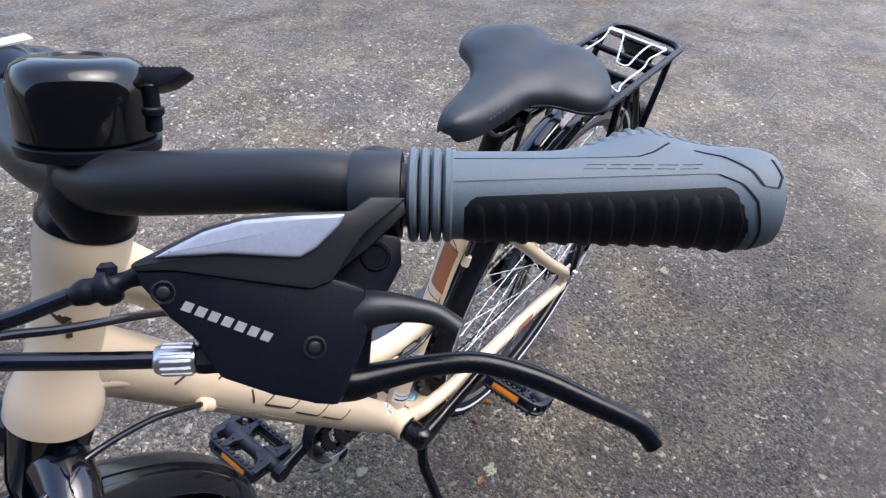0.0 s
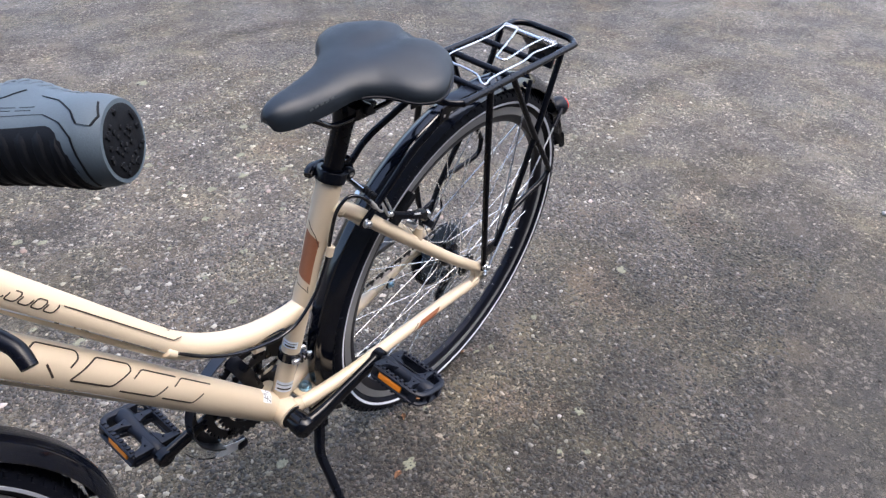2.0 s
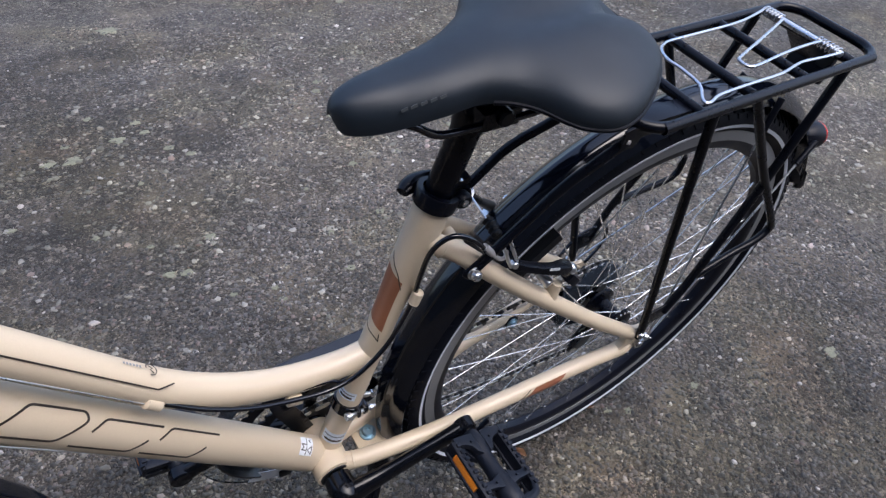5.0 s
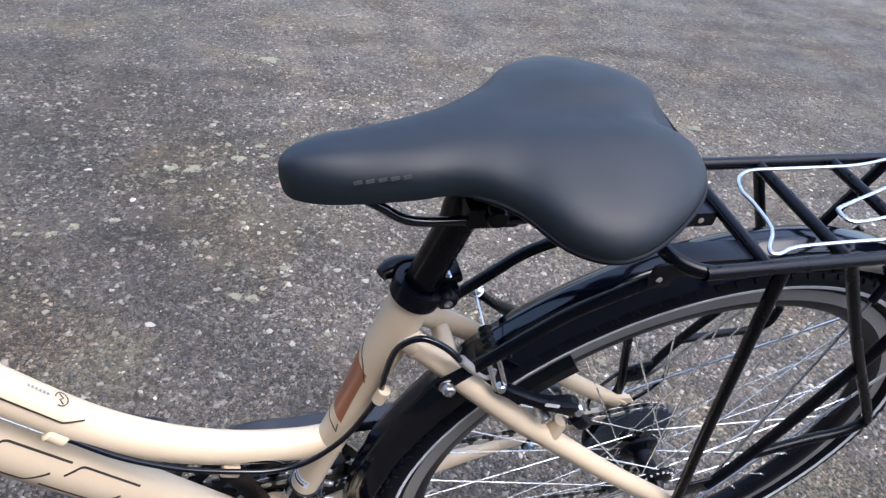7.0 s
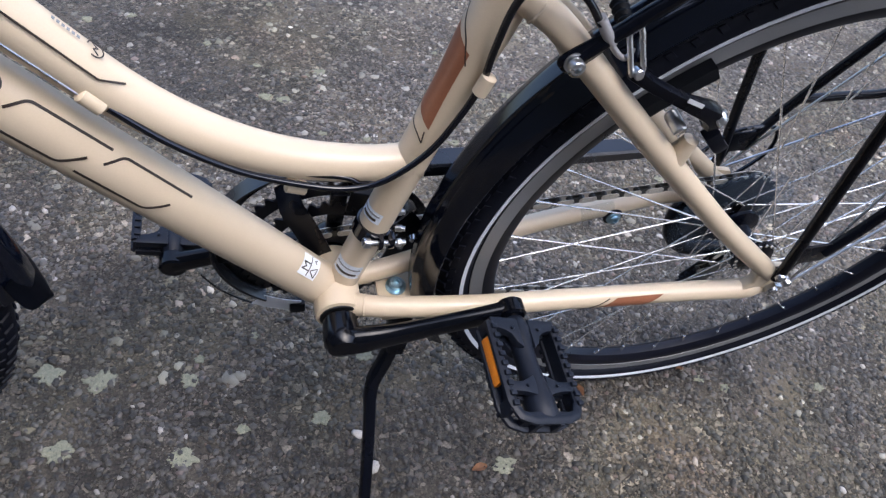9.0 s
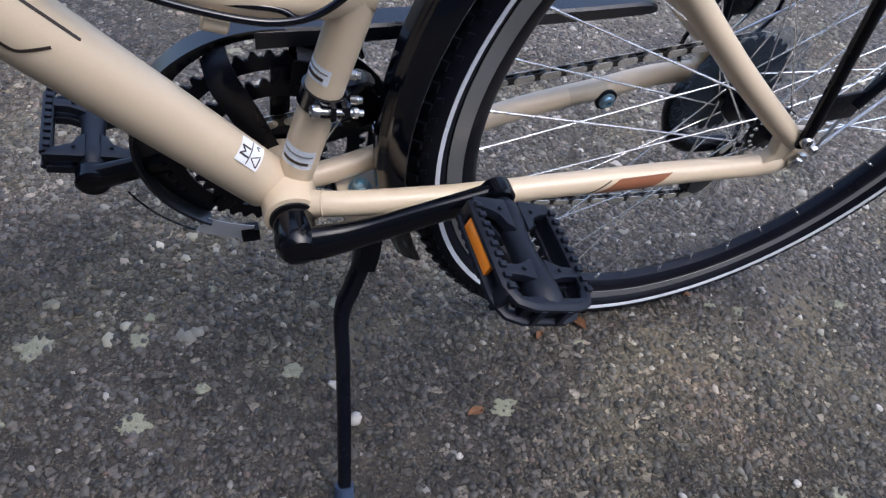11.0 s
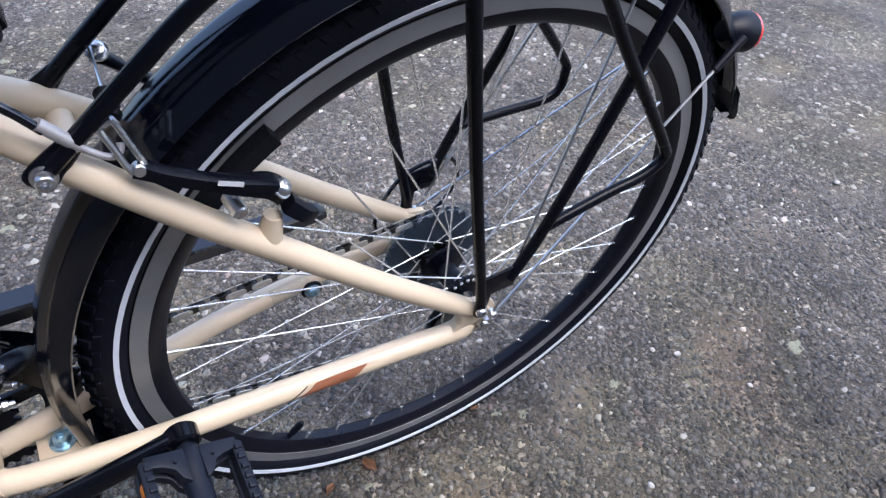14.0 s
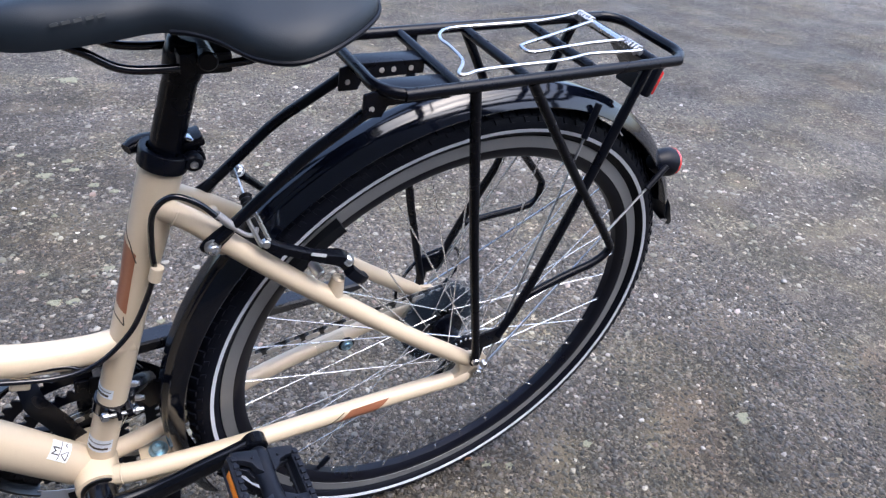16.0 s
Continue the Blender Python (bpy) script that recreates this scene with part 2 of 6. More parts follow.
def gear(teeth, r, y, thick, bore, depth=0.0045):
    """A toothed ring in the wheel plane, about the origin."""
    bm, out, inn = bmesh.new(), [], []
    for k in range(teeth * 4):
        w = 2 * math.pi * k / (teeth * 4)
        rr = r if k % 4 in (0, 1) else r - depth
        out.append((rr * math.cos(w), rr * math.sin(w)))
        inn.append((bore * math.cos(w), bore * math.sin(w)))
    v = [[bm.verts.new((x, yy, z)) for x, z in ring] for ring, yy in ((out, y), (inn, y), (out, y + thick), (inn, y + thick))]
    n = len(out)
    for k in range(n):
        j = (k + 1) % n
        bm.faces.new((v[0][k], v[0][j], v[1][j], v[1][k]))
        bm.faces.new((v[2][k], v[3][k], v[3][j], v[2][j]))
        bm.faces.new((v[0][k], v[2][k], v[2][j], v[0][j]))
        bm.faces.new((v[1][k], v[1][j], v[3][j], v[3][k]))
    return bm


def ribbon(path, width, place, thick=0.0003):
    """A thin raised strip along a path of (s, v) on a tube; place(s, v, lift) gives the point."""
    fine = [path[0]]
    for (s0, v0), (s1, v1) in zip(path, path[1:]):
        steps = min(8, max(1, math.ceil(math.hypot(s1 - s0, v1 - v0) / 0.003)))
        fine += [(s0 + (s1 - s0) * k / steps, v0 + (v1 - v0) * k / steps) for k in range(1, steps + 1)]
    path = fine
    bm, rows, n = bmesh.new(), [], len(path)
    for i, (s, v) in enumerate(path):
        a, b = np.array(path[max(i - 1, 0)]), np.array(path[min(i + 1, n - 1)])
        d = (b - a) / (np.linalg.norm(b - a) + 1e-9)
        o = np.array((-d[1], d[0])) * width / 2
        rows.append([bm.verts.new(place(s + k * o[0], v + k * o[1], h)) for k, h in ((-1, 0.0), (-0.9, thick), (0.9, thick), (1, 0.0))])
    for a, b in zip(rows, rows[1:]):
        for k in range(3):
            bm.faces.new((a[k], a[k + 1], b[k + 1], b[k]))
    return bm


def patch(corners, place, nu=10, nv=6, thick=0.0003):
    """A four-cornered decal on a tube."""
    c, bm, rows = [np.array(q, float) for q in corners], bmesh.new(), []
    for i in range(nu + 1):
        a, b = c[0] + (c[1] - c[0]) * i / nu, c[3] + (c[2] - c[3]) * i / nu
        rows.append([bm.verts.new(place(*(a + (b - a) * j / nv), thick)) for j in range(nv + 1)])
    for a, b in zip(rows, rows[1:]):
        for k in range(nv):
            bm.faces.new((a[k], a[k + 1], b[k + 1], b[k]))
    return bm


def on_tube(p0, p1, side_r, up_r):
    """Places on the camera-side face of a straight tube: s along it from p0, v upwards round it."""
    p0, p1 = Vector(p0), Vector(p1)
    t = (p1 - p0).normalized()
    y = Vector((0, 1, 0))
    y = (y - t * t.dot(y)).normalized()
    up = t.cross(y)
    if up.z < 0:
        up = -up

    def place(s, v, lift):
        s, v = float(s), float(v)
        a, b = (side_r(s), up_r(s)) if callable(side_r) else (side_r, up_r)
        w = v / (0.5 * (a + b))
        return p0 + t * s - y * ((a + lift) * math.cos(w)) + up * ((b + lift) * math.sin(w))
    return place


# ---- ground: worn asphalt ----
# the default patch paints the near-side shade into the ground colour
def dark_patch(n, l, co, where=(0.1, -0.6, 0), axes=(1.8, 0.8, 1), low=0.6):
    """Darkens the colour in a patch with a ragged edge, over binder and stones alike."""
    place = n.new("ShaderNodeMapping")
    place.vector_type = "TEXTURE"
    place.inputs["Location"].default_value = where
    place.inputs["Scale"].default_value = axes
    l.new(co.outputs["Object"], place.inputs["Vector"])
    far, edge, wander, ragged, darkening = n.new("ShaderNodeVectorMath"), n.new("ShaderNodeTexNoise"), n.new("ShaderNodeMapRange"), n.new("ShaderNodeMath"), n.new("ShaderNodeMapRange")
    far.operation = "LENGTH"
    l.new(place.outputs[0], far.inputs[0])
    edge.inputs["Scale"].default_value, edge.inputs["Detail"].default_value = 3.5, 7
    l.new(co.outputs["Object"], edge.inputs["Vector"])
    for node, values in ((wander, (0.25, 0.75, -0.3, 0.3)), (darkening, (0.48, 1.02, low, 1.04))):
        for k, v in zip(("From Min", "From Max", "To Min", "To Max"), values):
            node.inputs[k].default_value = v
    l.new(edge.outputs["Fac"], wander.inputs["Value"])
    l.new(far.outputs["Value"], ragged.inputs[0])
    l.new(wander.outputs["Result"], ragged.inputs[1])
    l.new(ragged.outputs[0], darkening.inputs["Value"])
    return darkening.outputs["Result"]


def ground_tint(n, l, co):
    """Broad brown, olive and blue-grey drifts of dirt over binder and stones alike."""
    where, ramp, level, tone, out = n.new("ShaderNodeTexNoise"), n.new("ShaderNodeValToRGB"), n.new("ShaderNodeTexNoise"), n.new("ShaderNodeMapRange"), n.new("ShaderNodeVectorMath")
    for tex, scale, detail in ((where, 2.6, 5), (level, 5.5, 6)):
        tex.inputs["Scale"].default_value, tex.inputs["Detail"].default_value = scale, detail
        l.new(co.outputs["Object"], tex.inputs["Vector"])
    e = ramp.color_ramp.elements
    e[0].position, e[0].color = 0.34, (0.98, 0.985, 1.05, 1)
    e[1].position, e[1].color = 0.66, (1.09, 1.0, 0.9, 1)
    e.new(0.5).color = (1.01, 0.995, 0.99, 1)
    e.new(0.58).color = (1.03, 1.025, 0.92, 1)
    l.new(where.outputs["Fac"], ramp.inputs["Fac"])
    for k, v in zip(("From Min", "From Max", "To Min", "To Max"), (0.32, 0.68, 0.74, 1.2)):
        tone.inputs[k].default_value = v
    l.new(level.outputs["Fac"], tone.inputs["Value"])
    out.operation = "SCALE"
    l.new(ramp.outputs["Color"], out.inputs[0])
    l.new(tone.outputs["Result"], out.inputs["Scale"])
    return out.outputs["Vector"]


def darkened(n, l, co, colour):
    """Paints shade along the camera's side, and darker patches by the wheels and wider on the open yard."""
    for darkening in (dark_patch(n, l, co), dark_patch(n, l, co, (-1.25, 1.35, 0), (1.15, 1.5, 1), 0.68), dark_patch(n, l, co, (-0.72, 0.02, 0), (0.72, 0.36, 1), 0.7), dark_patch(n, l, co, (3.2, 2.2, 0), (2.3, 2.0, 1), 0.78)):
        dimmed = n.new("ShaderNodeVectorMath")
        dimmed.operation = "SCALE"
        l.new(colour, dimmed.inputs[0])
        l.new(darkening, dimmed.inputs["Scale"])
        colour = dimmed.outputs["Vector"]
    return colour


def tinted(n, l, co, colour):
    mul = n.new("ShaderNodeVectorMath")
    mul.operation = "MULTIPLY"
    l.new(colour, mul.inputs[0])
    l.new(ground_tint(n, l, co), mul.inputs[1])
    return mul.outputs["Vector"]


def asphalt_material():
    m, n, l, p = nodes_of("worn_asphalt")
    co = n.new("ShaderNodeTexCoord")

    def noise_tex(scale, detail):
        x = n.new("ShaderNodeTexNoise")
        x.inputs["Scale"].default_value, x.inputs["Detail"].default_value = scale, detail
        l.new(co.outputs["Object"], x.inputs["Vector"])
        return x

    def ranged(src, a, b, c=0.0, d=1.0):
        x = n.new("ShaderNodeMapRange")
        for k, v in zip(("From Min", "From Max", "To Min", "To Max"), (a, b, c, d)):
            x.inputs[k].default_value = v
        l.new(src, x.inputs["Value"])
        return x.outputs["Result"]

    def mixed(fac, a, b):
        x = n.new("ShaderNodeMix")
        x.data_type = "RGBA"
        l.new(fac, x.inputs["Factor"]) if hasattr(fac, "links") else None
        for k, v in (("A", a), ("B", b)):
            if isinstance(v, tuple):
                x.inputs[k].default_value = (*v, 1)
            else:
                l.new(v, x.inputs[k])
        return x.outputs["Result"]

    warp = noise_tex(150, 3)
    shift = n.new("ShaderNodeVectorMath")
    shift.operation = "MULTIPLY_ADD"
    shift.inputs[1].default_value = (0.004, 0.004, 0.004)
    l.new(warp.outputs["Color"], shift.inputs[0])
    l.new(co.outputs["Object"], shift.inputs[2])

    # worn smooth in places, gritty in others
    lie = n.new("ShaderNodeMapping")
    lie.inputs["Rotation"].default_value = (0, 0, radians(28))
    lie.inputs["Scale"].default_value = (0.8, 2.2, 1)
    l.new(co.outputs["Object"], lie.inputs["Vector"])
    wear = noise_tex(2.4, 6)
    l.new(lie.outputs[0], wear.inputs["Vector"])
    density = ranged(wear.outputs["Fac"], 0.3, 0.7, -0.34, 0.22)

    def stones(scale, stops, keep):
        """Angular stones: colour, cover and height of each."""
        cell, edge = n.new("ShaderNodeTexVoronoi"), n.new("ShaderNodeTexVoronoi")
        edge.feature = "DISTANCE_TO_EDGE"
        for v in (cell, edge):
            v.inputs["Scale"].default_value = scale
            l.new(shift.outputs[0], v.inputs["Vector"])
        sep, r = n.new("ShaderNodeSeparateColor"), n.new("ShaderNodeValToRGB")
        l.new(cell.outputs["Color"], sep.inputs[0])
        e = r.color_ramp.elements
        e[0].position, e[0].color = stops[0][0], (*stops[0][1], 1)
        e[1].position, e[1].color = stops[-1][0], (*stops[-1][1], 1)
        for pos, c in stops[1:-1]:
            e.new(pos).color = (*c, 1)
        l.new(sep.outputs[0], r.inputs["Fac"])
        level = n.new("ShaderNodeMath")
        l.new(sep.outputs[1], level.inputs[0])
        l.new(density, level.inputs[1])
        body, chosen, cover = ranged(edge.outputs["Distance"], 0.04, 0.12), ranged(level.outputs[0], keep, keep + 0.02), n.new("ShaderNodeMath")
        cover.operation = "MULTIPLY"
        l.new(body, cover.inputs[0])
        l.new(chosen, cover.inputs[1])
        return r.outputs["Color"], cover.outputs[0]

    binder = mixed(ranged(noise_tex(240, 5).outputs["Fac"], 0.38, 0.62), (0.016, 0.0145, 0.012), (0.058, 0.052, 0.043))
    sand, sand_cover = stones(330.0, ((0.0, (0.06, 0.055, 0.048)), (0.5, (0.115, 0.106, 0.092)), (0.88, (0.138, 0.129, 0.113)), (1.0, (0.2, 0.19, 0.172))), 0.5)
    grit, grit_cover = stones(150.0, ((0.0, (0.05, 0.047, 0.043)), (0.45, (0.105, 0.098, 0.088)), (0.82, (0.19, 0.178, 0.158)), (0.95, (0.205, 0.195, 0.175)), (1.0, (0.27, 0.258, 0.238))), 0.6)
    rock, rock_cover = stones(85.0, ((0.0, (0.05, 0.048, 0.045)), (0.5, (0.1, 0.096, 0.09)), (0.85, (0.16, 0.153, 0.142)), (1.0, (0.28, 0.265, 0.24))), 0.54)
    colour = mixed(rock_cover, mixed(grit_cover, mixed(sand_cover, binder, sand), grit), rock)
    bands = noise_tex(1.6, 6)
    l.new(lie.outputs[0], bands.inputs["Vector"])
    tone = ranged(bands.outputs["Fac"], 0.3, 0.7, 0.7, 1.32)
    blotch = ranged(noise_tex(38, 7).outputs["Fac"], 0.32, 0.68, 0.62, 1.42)
    fine = ranged(noise_tex(420, 3).outputs["Fac"], 0.3, 0.7, 0.7, 1.28)
    for t in (tone, blotch, fine):
        s = n.new("ShaderNodeVectorMath")
        s.operation = "SCALE"
        l.new(colour, s.inputs[0])
        l.new(t, s.inputs["Scale"])
        colour = s.outputs["Vector"]
    moss = ranged(noise_tex(6.0, 9).outputs["Fac"], 0.5, 0.68, 0.0, 0.6)
    colour = mixed(moss, colour, (0.125, 0.112, 0.088))
    crust = ranged(noise_tex(26.0, 9).outputs["Fac"], 0.665, 0.71, 0.0, 0.75)
    colour = mixed(crust, colour, (0.27, 0.26, 0.21))
    warm = n.new("ShaderNodeVectorMath")
    warm.operation = "MULTIPLY"
    warm.inputs[1].default_value = (0.98, 0.92, 0.83)
    l.new(colour, warm.inputs[0])
    colour = warm.outputs["Vector"]
    l.new(tinted(n, l, co, darkened(n, l, co, colour)), p.inputs["Base Color"])
    damp = ranged(noise_tex(2.0, 5).outputs["Fac"], 0.35, 0.65, 0.5, 0.72)
    l.new(damp, p.inputs["Roughness"])
    p.inputs["Specular IOR Level"].default_value = 0.3
    normal = None
    for source, strength, depth in ((rock_cover, 0.9, 0.004), (grit_cover, 0.9, 0.003), (sand_cover, 0.7, 0.0014), (noise_tex(420, 5).outputs["Fac"], 0.8, 0.002)):
        b = n.new("ShaderNodeBump")
        b.inputs["Strength"].default_value, b.inputs["Distance"].default_value = strength, depth
        l.new(source, b.inputs["Height"])
        if normal:
            l.new(normal, b.inputs["Normal"])
        normal = b.outputs["Normal"]
    l.new(normal, p.inputs["Normal"])
    return m


def island_material(name, stops, rough):
    m, n, l, p = nodes_of(name)
    g, r, t, s, z = n.new("ShaderNodeNewGeometry"), n.new("ShaderNodeValToRGB"), n.new("ShaderNodeTexNoise"), n.new("ShaderNodeVectorMath"), n.new("ShaderNodeMapRange")
    e = r.color_ramp.elements
    e[0].position, e[0].color = stops[0][0], (*stops[0][1], 1)
    e[1].position, e[1].color = stops[-1][0], (*stops[-1][1], 1)
    for pos, c in stops[1:-1]:
        e.new(pos).color = (*c, 1)
    l.new(g.outputs["Random Per Island"], r.inputs["Fac"])
    t.inputs["Scale"].default_value, t.inputs["Detail"].default_value = 350, 4
    z.inputs["To Min"].default_value, z.inputs["To Max"].default_value = 0.5, 1.25
    s.operation = "SCALE"
    l.new(t.outputs["Fac"], z.inputs["Value"])
    l.new(r.outputs["Color"], s.inputs[0])
    l.new(z.outputs["Result"], s.inputs["Scale"])
    co = n.new("ShaderNodeTexCoord")
    l.new(tinted(n, l, co, darkened(n, l, co, s.outputs["Vector"])), p.inputs["Base Color"])
    p.inputs["Roughness"].default_value = rough
    p.inputs["Specular IOR Level"].default_value = 0.3
    return m


ASPHALT = asphalt_material()
CHIPS = island_material("asphalt_chips", ((0.0, (0.04, 0.038, 0.036)), (0.45, (0.08, 0.075, 0.067)), (0.8, (0.13, 0.122, 0.108)), (0.93, (0.165, 0.156, 0.139)), (0.965, (0.15, 0.108, 0.088)), (0.985, (0.24, 0.232, 0.212)), (1.0, (0.45, 0.435, 0.41))), 0.6)
STONES = island_material("asphalt_stones", ((0.0, (0.03, 0.0295, 0.0285)), (0.35, (0.06, 0.058, 0.054)), (0.7, (0.1, 0.095, 0.088)), (0.9, (0.137, 0.13, 0.118)), (0.94, (0.15, 0.112, 0.098)), (0.975, (0.205, 0.195, 0.176)), (1.0, (0.40, 0.385, 0.35))), 0.5)
FLECKS = island_material("pale_flecks", ((0.0, (0.13, 0.127, 0.11)), (0.5, (0.21, 0.205, 0.178)), (0.85, (0.32, 0.312, 0.272)), (0.95, (0.23, 0.175, 0.15)), (1.0, (0.58, 0.56, 0.52))), 0.8)
LICHEN = surface("lichen", (0.165, 0.168, 0.122), 0.95, vary=0.4, broad=160, fine=600, bump=0.9)
PEBBLE = surface("pale_pebble", (0.32, 0.305, 0.28), 0.8, vary=0.35, broad=120, bump=0.4)
LEAF = surface("dry_leaf", (0.24, 0.12, 0.06), 0.7, vary=0.3, broad=90)

me = bpy.data.meshes.new("ground")
me.from_pydata([(-400, -400, 0), (400, -400, 0), (400, 400, 0), (-400, 400, 0)], [], [(0, 1, 2, 3)])
me.materials.append(ASPHALT)
ground = tagged(new("ground", me), "worn grey asphalt with pale aggregate and lichen spots", "ground", kind="structure")


def chips(name, x0, x1, y0, y1, count, lo, hi, seed, mat, sink=0.0):
    """Aggregate standing slightly proud of the worn binder."""
    rng = np.random.default_rng(seed)
    n = 6
    size = lo + (hi - lo) * rng.random(count) ** 1.8
    a = (np.arange(n)[None] + 0.75 * (rng.random((count, n)) - 0.5)) * (2 * np.pi / n) + rng.random((count, 1)) * 6.283
    r = size[:, None] * (0.72 + 0.5 * rng.random((count, n)))
    long, w = 0.6 + 0.35 * rng.random((count, 1)), rng.random((count, 1)) * 6.283
    px, py = r * np.cos(a), r * np.sin(a) * long
    x, y = px * np.cos(w) - py * np.sin(w), px * np.sin(w) + py * np.cos(w)
    cx, cy = x0 + (x1 - x0) * rng.random((count, 1)), y0 + (y1 - y0) * rng.random((count, 1))
    top = size[:, None] * (0.2 + 0.34 * rng.random((count, 1))) - sink * size[:, None]
    slope = 0.5 * (rng.random((count, 2)) - 0.5)
    inner = 0.58 + 0.3 * rng.random((count, n))
    z_in = top + slope[:, :1] * x * inner + slope[:, 1:] * y * inner + 0.05 * size[:, None] * rng.random((count, n))
    low = np.stack([cx + x, cy + y, np.full_like(x, -0.0012)], -1)
    high = np.stack([cx + x * inner, cy + y * inner, z_in], -1)
    v = np.concatenate([low, high], 1)
    tri = np.array([t for k in range(n) for t in ((k, (k + 1) % n, n + (k + 1) % n), (k, n + (k + 1) % n, n + k))] + [(n, n + k, n + k + 1) for k in range(1, n - 1)])
    f = (tri[None] + 12 * np.arange(count)[:, None, None]).reshape(-1, 3)
    me = bpy.data.meshes.new(name)
    me.vertices.add(count * 12)
    me.vertices.foreach_set("co", v.reshape(-1))
    me.loops.add(len(f) * 3)
    me.loops.foreach_set("vertex_index", f.reshape(-1).astype(np.int32))
    me.polygons.add(len(f))
    me.polygons.foreach_set("loop_start", np.arange(0, len(f) * 3, 3, dtype=np.int32))
    me.update(calc_edges=True)
    me.materials.append(mat)
    return tagged(new(name, me), "small grey and pale stone chips set in the asphalt", "stone chips", kind="stuff")


chips("stone_chips", -1.3, 1.5, -0.75, 0.95, 27000, 0.0012, 0.0046, 3, CHIPS)
chips("far_stone_chips", -1.6, 4.5, -0.8, 3.6, 10000, 0.0016, 0.0058, 4, CHIPS)
chips("coarse_stone_chips", -0.95, 1.15, -0.6, 0.85, 42000, 0.0028, 0.0072, 5, STONES, 0.03)
chips("pale_flecks", -1.3, 2.1, 0.1, 1.9, 4600, 0.003, 0.0125, 7, FLECKS, 0.22)
chips("middle_stone_chips", -1.3, 2.2, 0.85, 2.2, 22000, 0.0030, 0.0075, 6, STONES, 0.1)


def blot(x, y, r, seed, h=0.0019):
    """A ragged flat growth of lichen with a lobed edge and a crusty top."""
    bm, rings, m, n = bmesh.new(), [], 54, 7
    mid = bm.verts.new((x, y, h))
    for i in range(1, n + 1):
        ring = []
        for j in range(m):
            a = 2 * math.pi * j / m
            d = Vector((math.cos(a), math.sin(a), 0))
            edge = r * (0.6 + 0.4 * noise.noise(d * 1.3 + Vector((seed, 0, 0))) + 0.13 * noise.noise(d * 4.1 + Vector((0, seed, 0))) + 0.13 * noise.noise(d * 15 + Vector((0, 0, seed))))
            q = d * max(edge, 0.15 * r) * (i / n)
            z = h * (0.9 + 0.9 * noise.noise(Vector((q.x, q.y, seed)) * 260)) if i < n else -0.0006
            ring.append(bm.verts.new((x + q.x * 1.2, y + q.y, z)))
        rings.append(ring)
    for j in range(m):
        bm.faces.new((mid, rings[0][j], rings[0][(j + 1) % m]))
    for a, b in zip(rings, rings[1:]):
        for j in range(m):
            bm.faces.new((a[j], b[j], b[(j + 1) % m], a[(j + 1) % m]))
    return bm


LICHEN_NEAR = [(-0.387, 0.115, 0.02), (-0.462, 0.023, 0.018), (-0.226, -0.082, 0.021), (0.114, -0.284, 0.017), (-0.807, 0.14, 0.024), (-0.745, 0.121, 0.026), (-0.63, 0.105, 0.02), (-0.779, 0.025, 0.024), (-0.637, -0.005, 0.024),
               (0.278, 0.458, 0.016), (-0.39, 0.637, 0.014), (-0.306, 0.613, 0.012), (-0.132, 0.595, 0.015), (-0.306, 0.573, 0.014), (-0.617, 0.138, 0.01), (-0.563, 0.023, 0.012), (0.124, 0.001, 0.012), (0.159, -0.019, 0.012),
               (-0.096, -0.017, 0.011), (0.323, -0.042, 0.012), (-0.542, 0.169, 0.01), (0.666, -0.13, 0.024), (-0.01, -0.304, 0.01), (0.027, -0.35, 0.01), (-0.46, 0.75, 0.02), (-0.493, 0.761, 0.018), (-0.379, 0.848, 0.02), (-0.508, 0.873, 0.011)]
LICHEN_FAR = [(-0.34, 2.14, 0.05), (-0.593, 1.317, 0.03), (-0.474, 1.376, 0.028), (-0.902, 1.024, 0.02), (-0.858, 1.053, 0.018), (-0.655, 1.323, 0.022), (-0.405, 1.449, 0.021), (-0.397, 1.386, 0.02), (-0.356, 1.276, 0.02),
              (-0.521, 1.525, 0.017), (-0.603, 1.394, 0.017), (-0.118, 0.733, 0.014), (0.067, 0.981, 0.016), (0.029, 0.753, 0.016), (0.177, 1.477, 0.021), (0.149, 1.415, 0.021), (-0.464, 1.137, 0.011), (-0.607, 0.959, 0.012),
              (-0.769, 1.072, 0.015), (-0.1, 0.928, 0.013), (0.32, 1.121, 0.029), (0.568, 1.431, 0.025), (0.407, 1.246, 0.023), (0.436, 1.051, 0.02), (0.191, 1.119, 0.023), (0.125, 1.194, 0.016), (0.211, 0.985, 0.016), (0.259, 0.85, 0.016),
              (-0.312, 1.222, 0.018), (0.123, 1.254, 0.017), (-0.976, 1.028, 0.013), (1.26, 1.59, 0.035), (0.566, 2.12, 0.04)]
for i, (x, y, r) in enumerate(LICHEN_NEAR + LICHEN_FAR):
    tagged(link("lichen_patch", blot(x, y, r, 50 + i), LICHEN, None, smooth=0), "pale grey-green lichen growing flat on the asphalt", "lichen", "lichen patches on the asphalt")


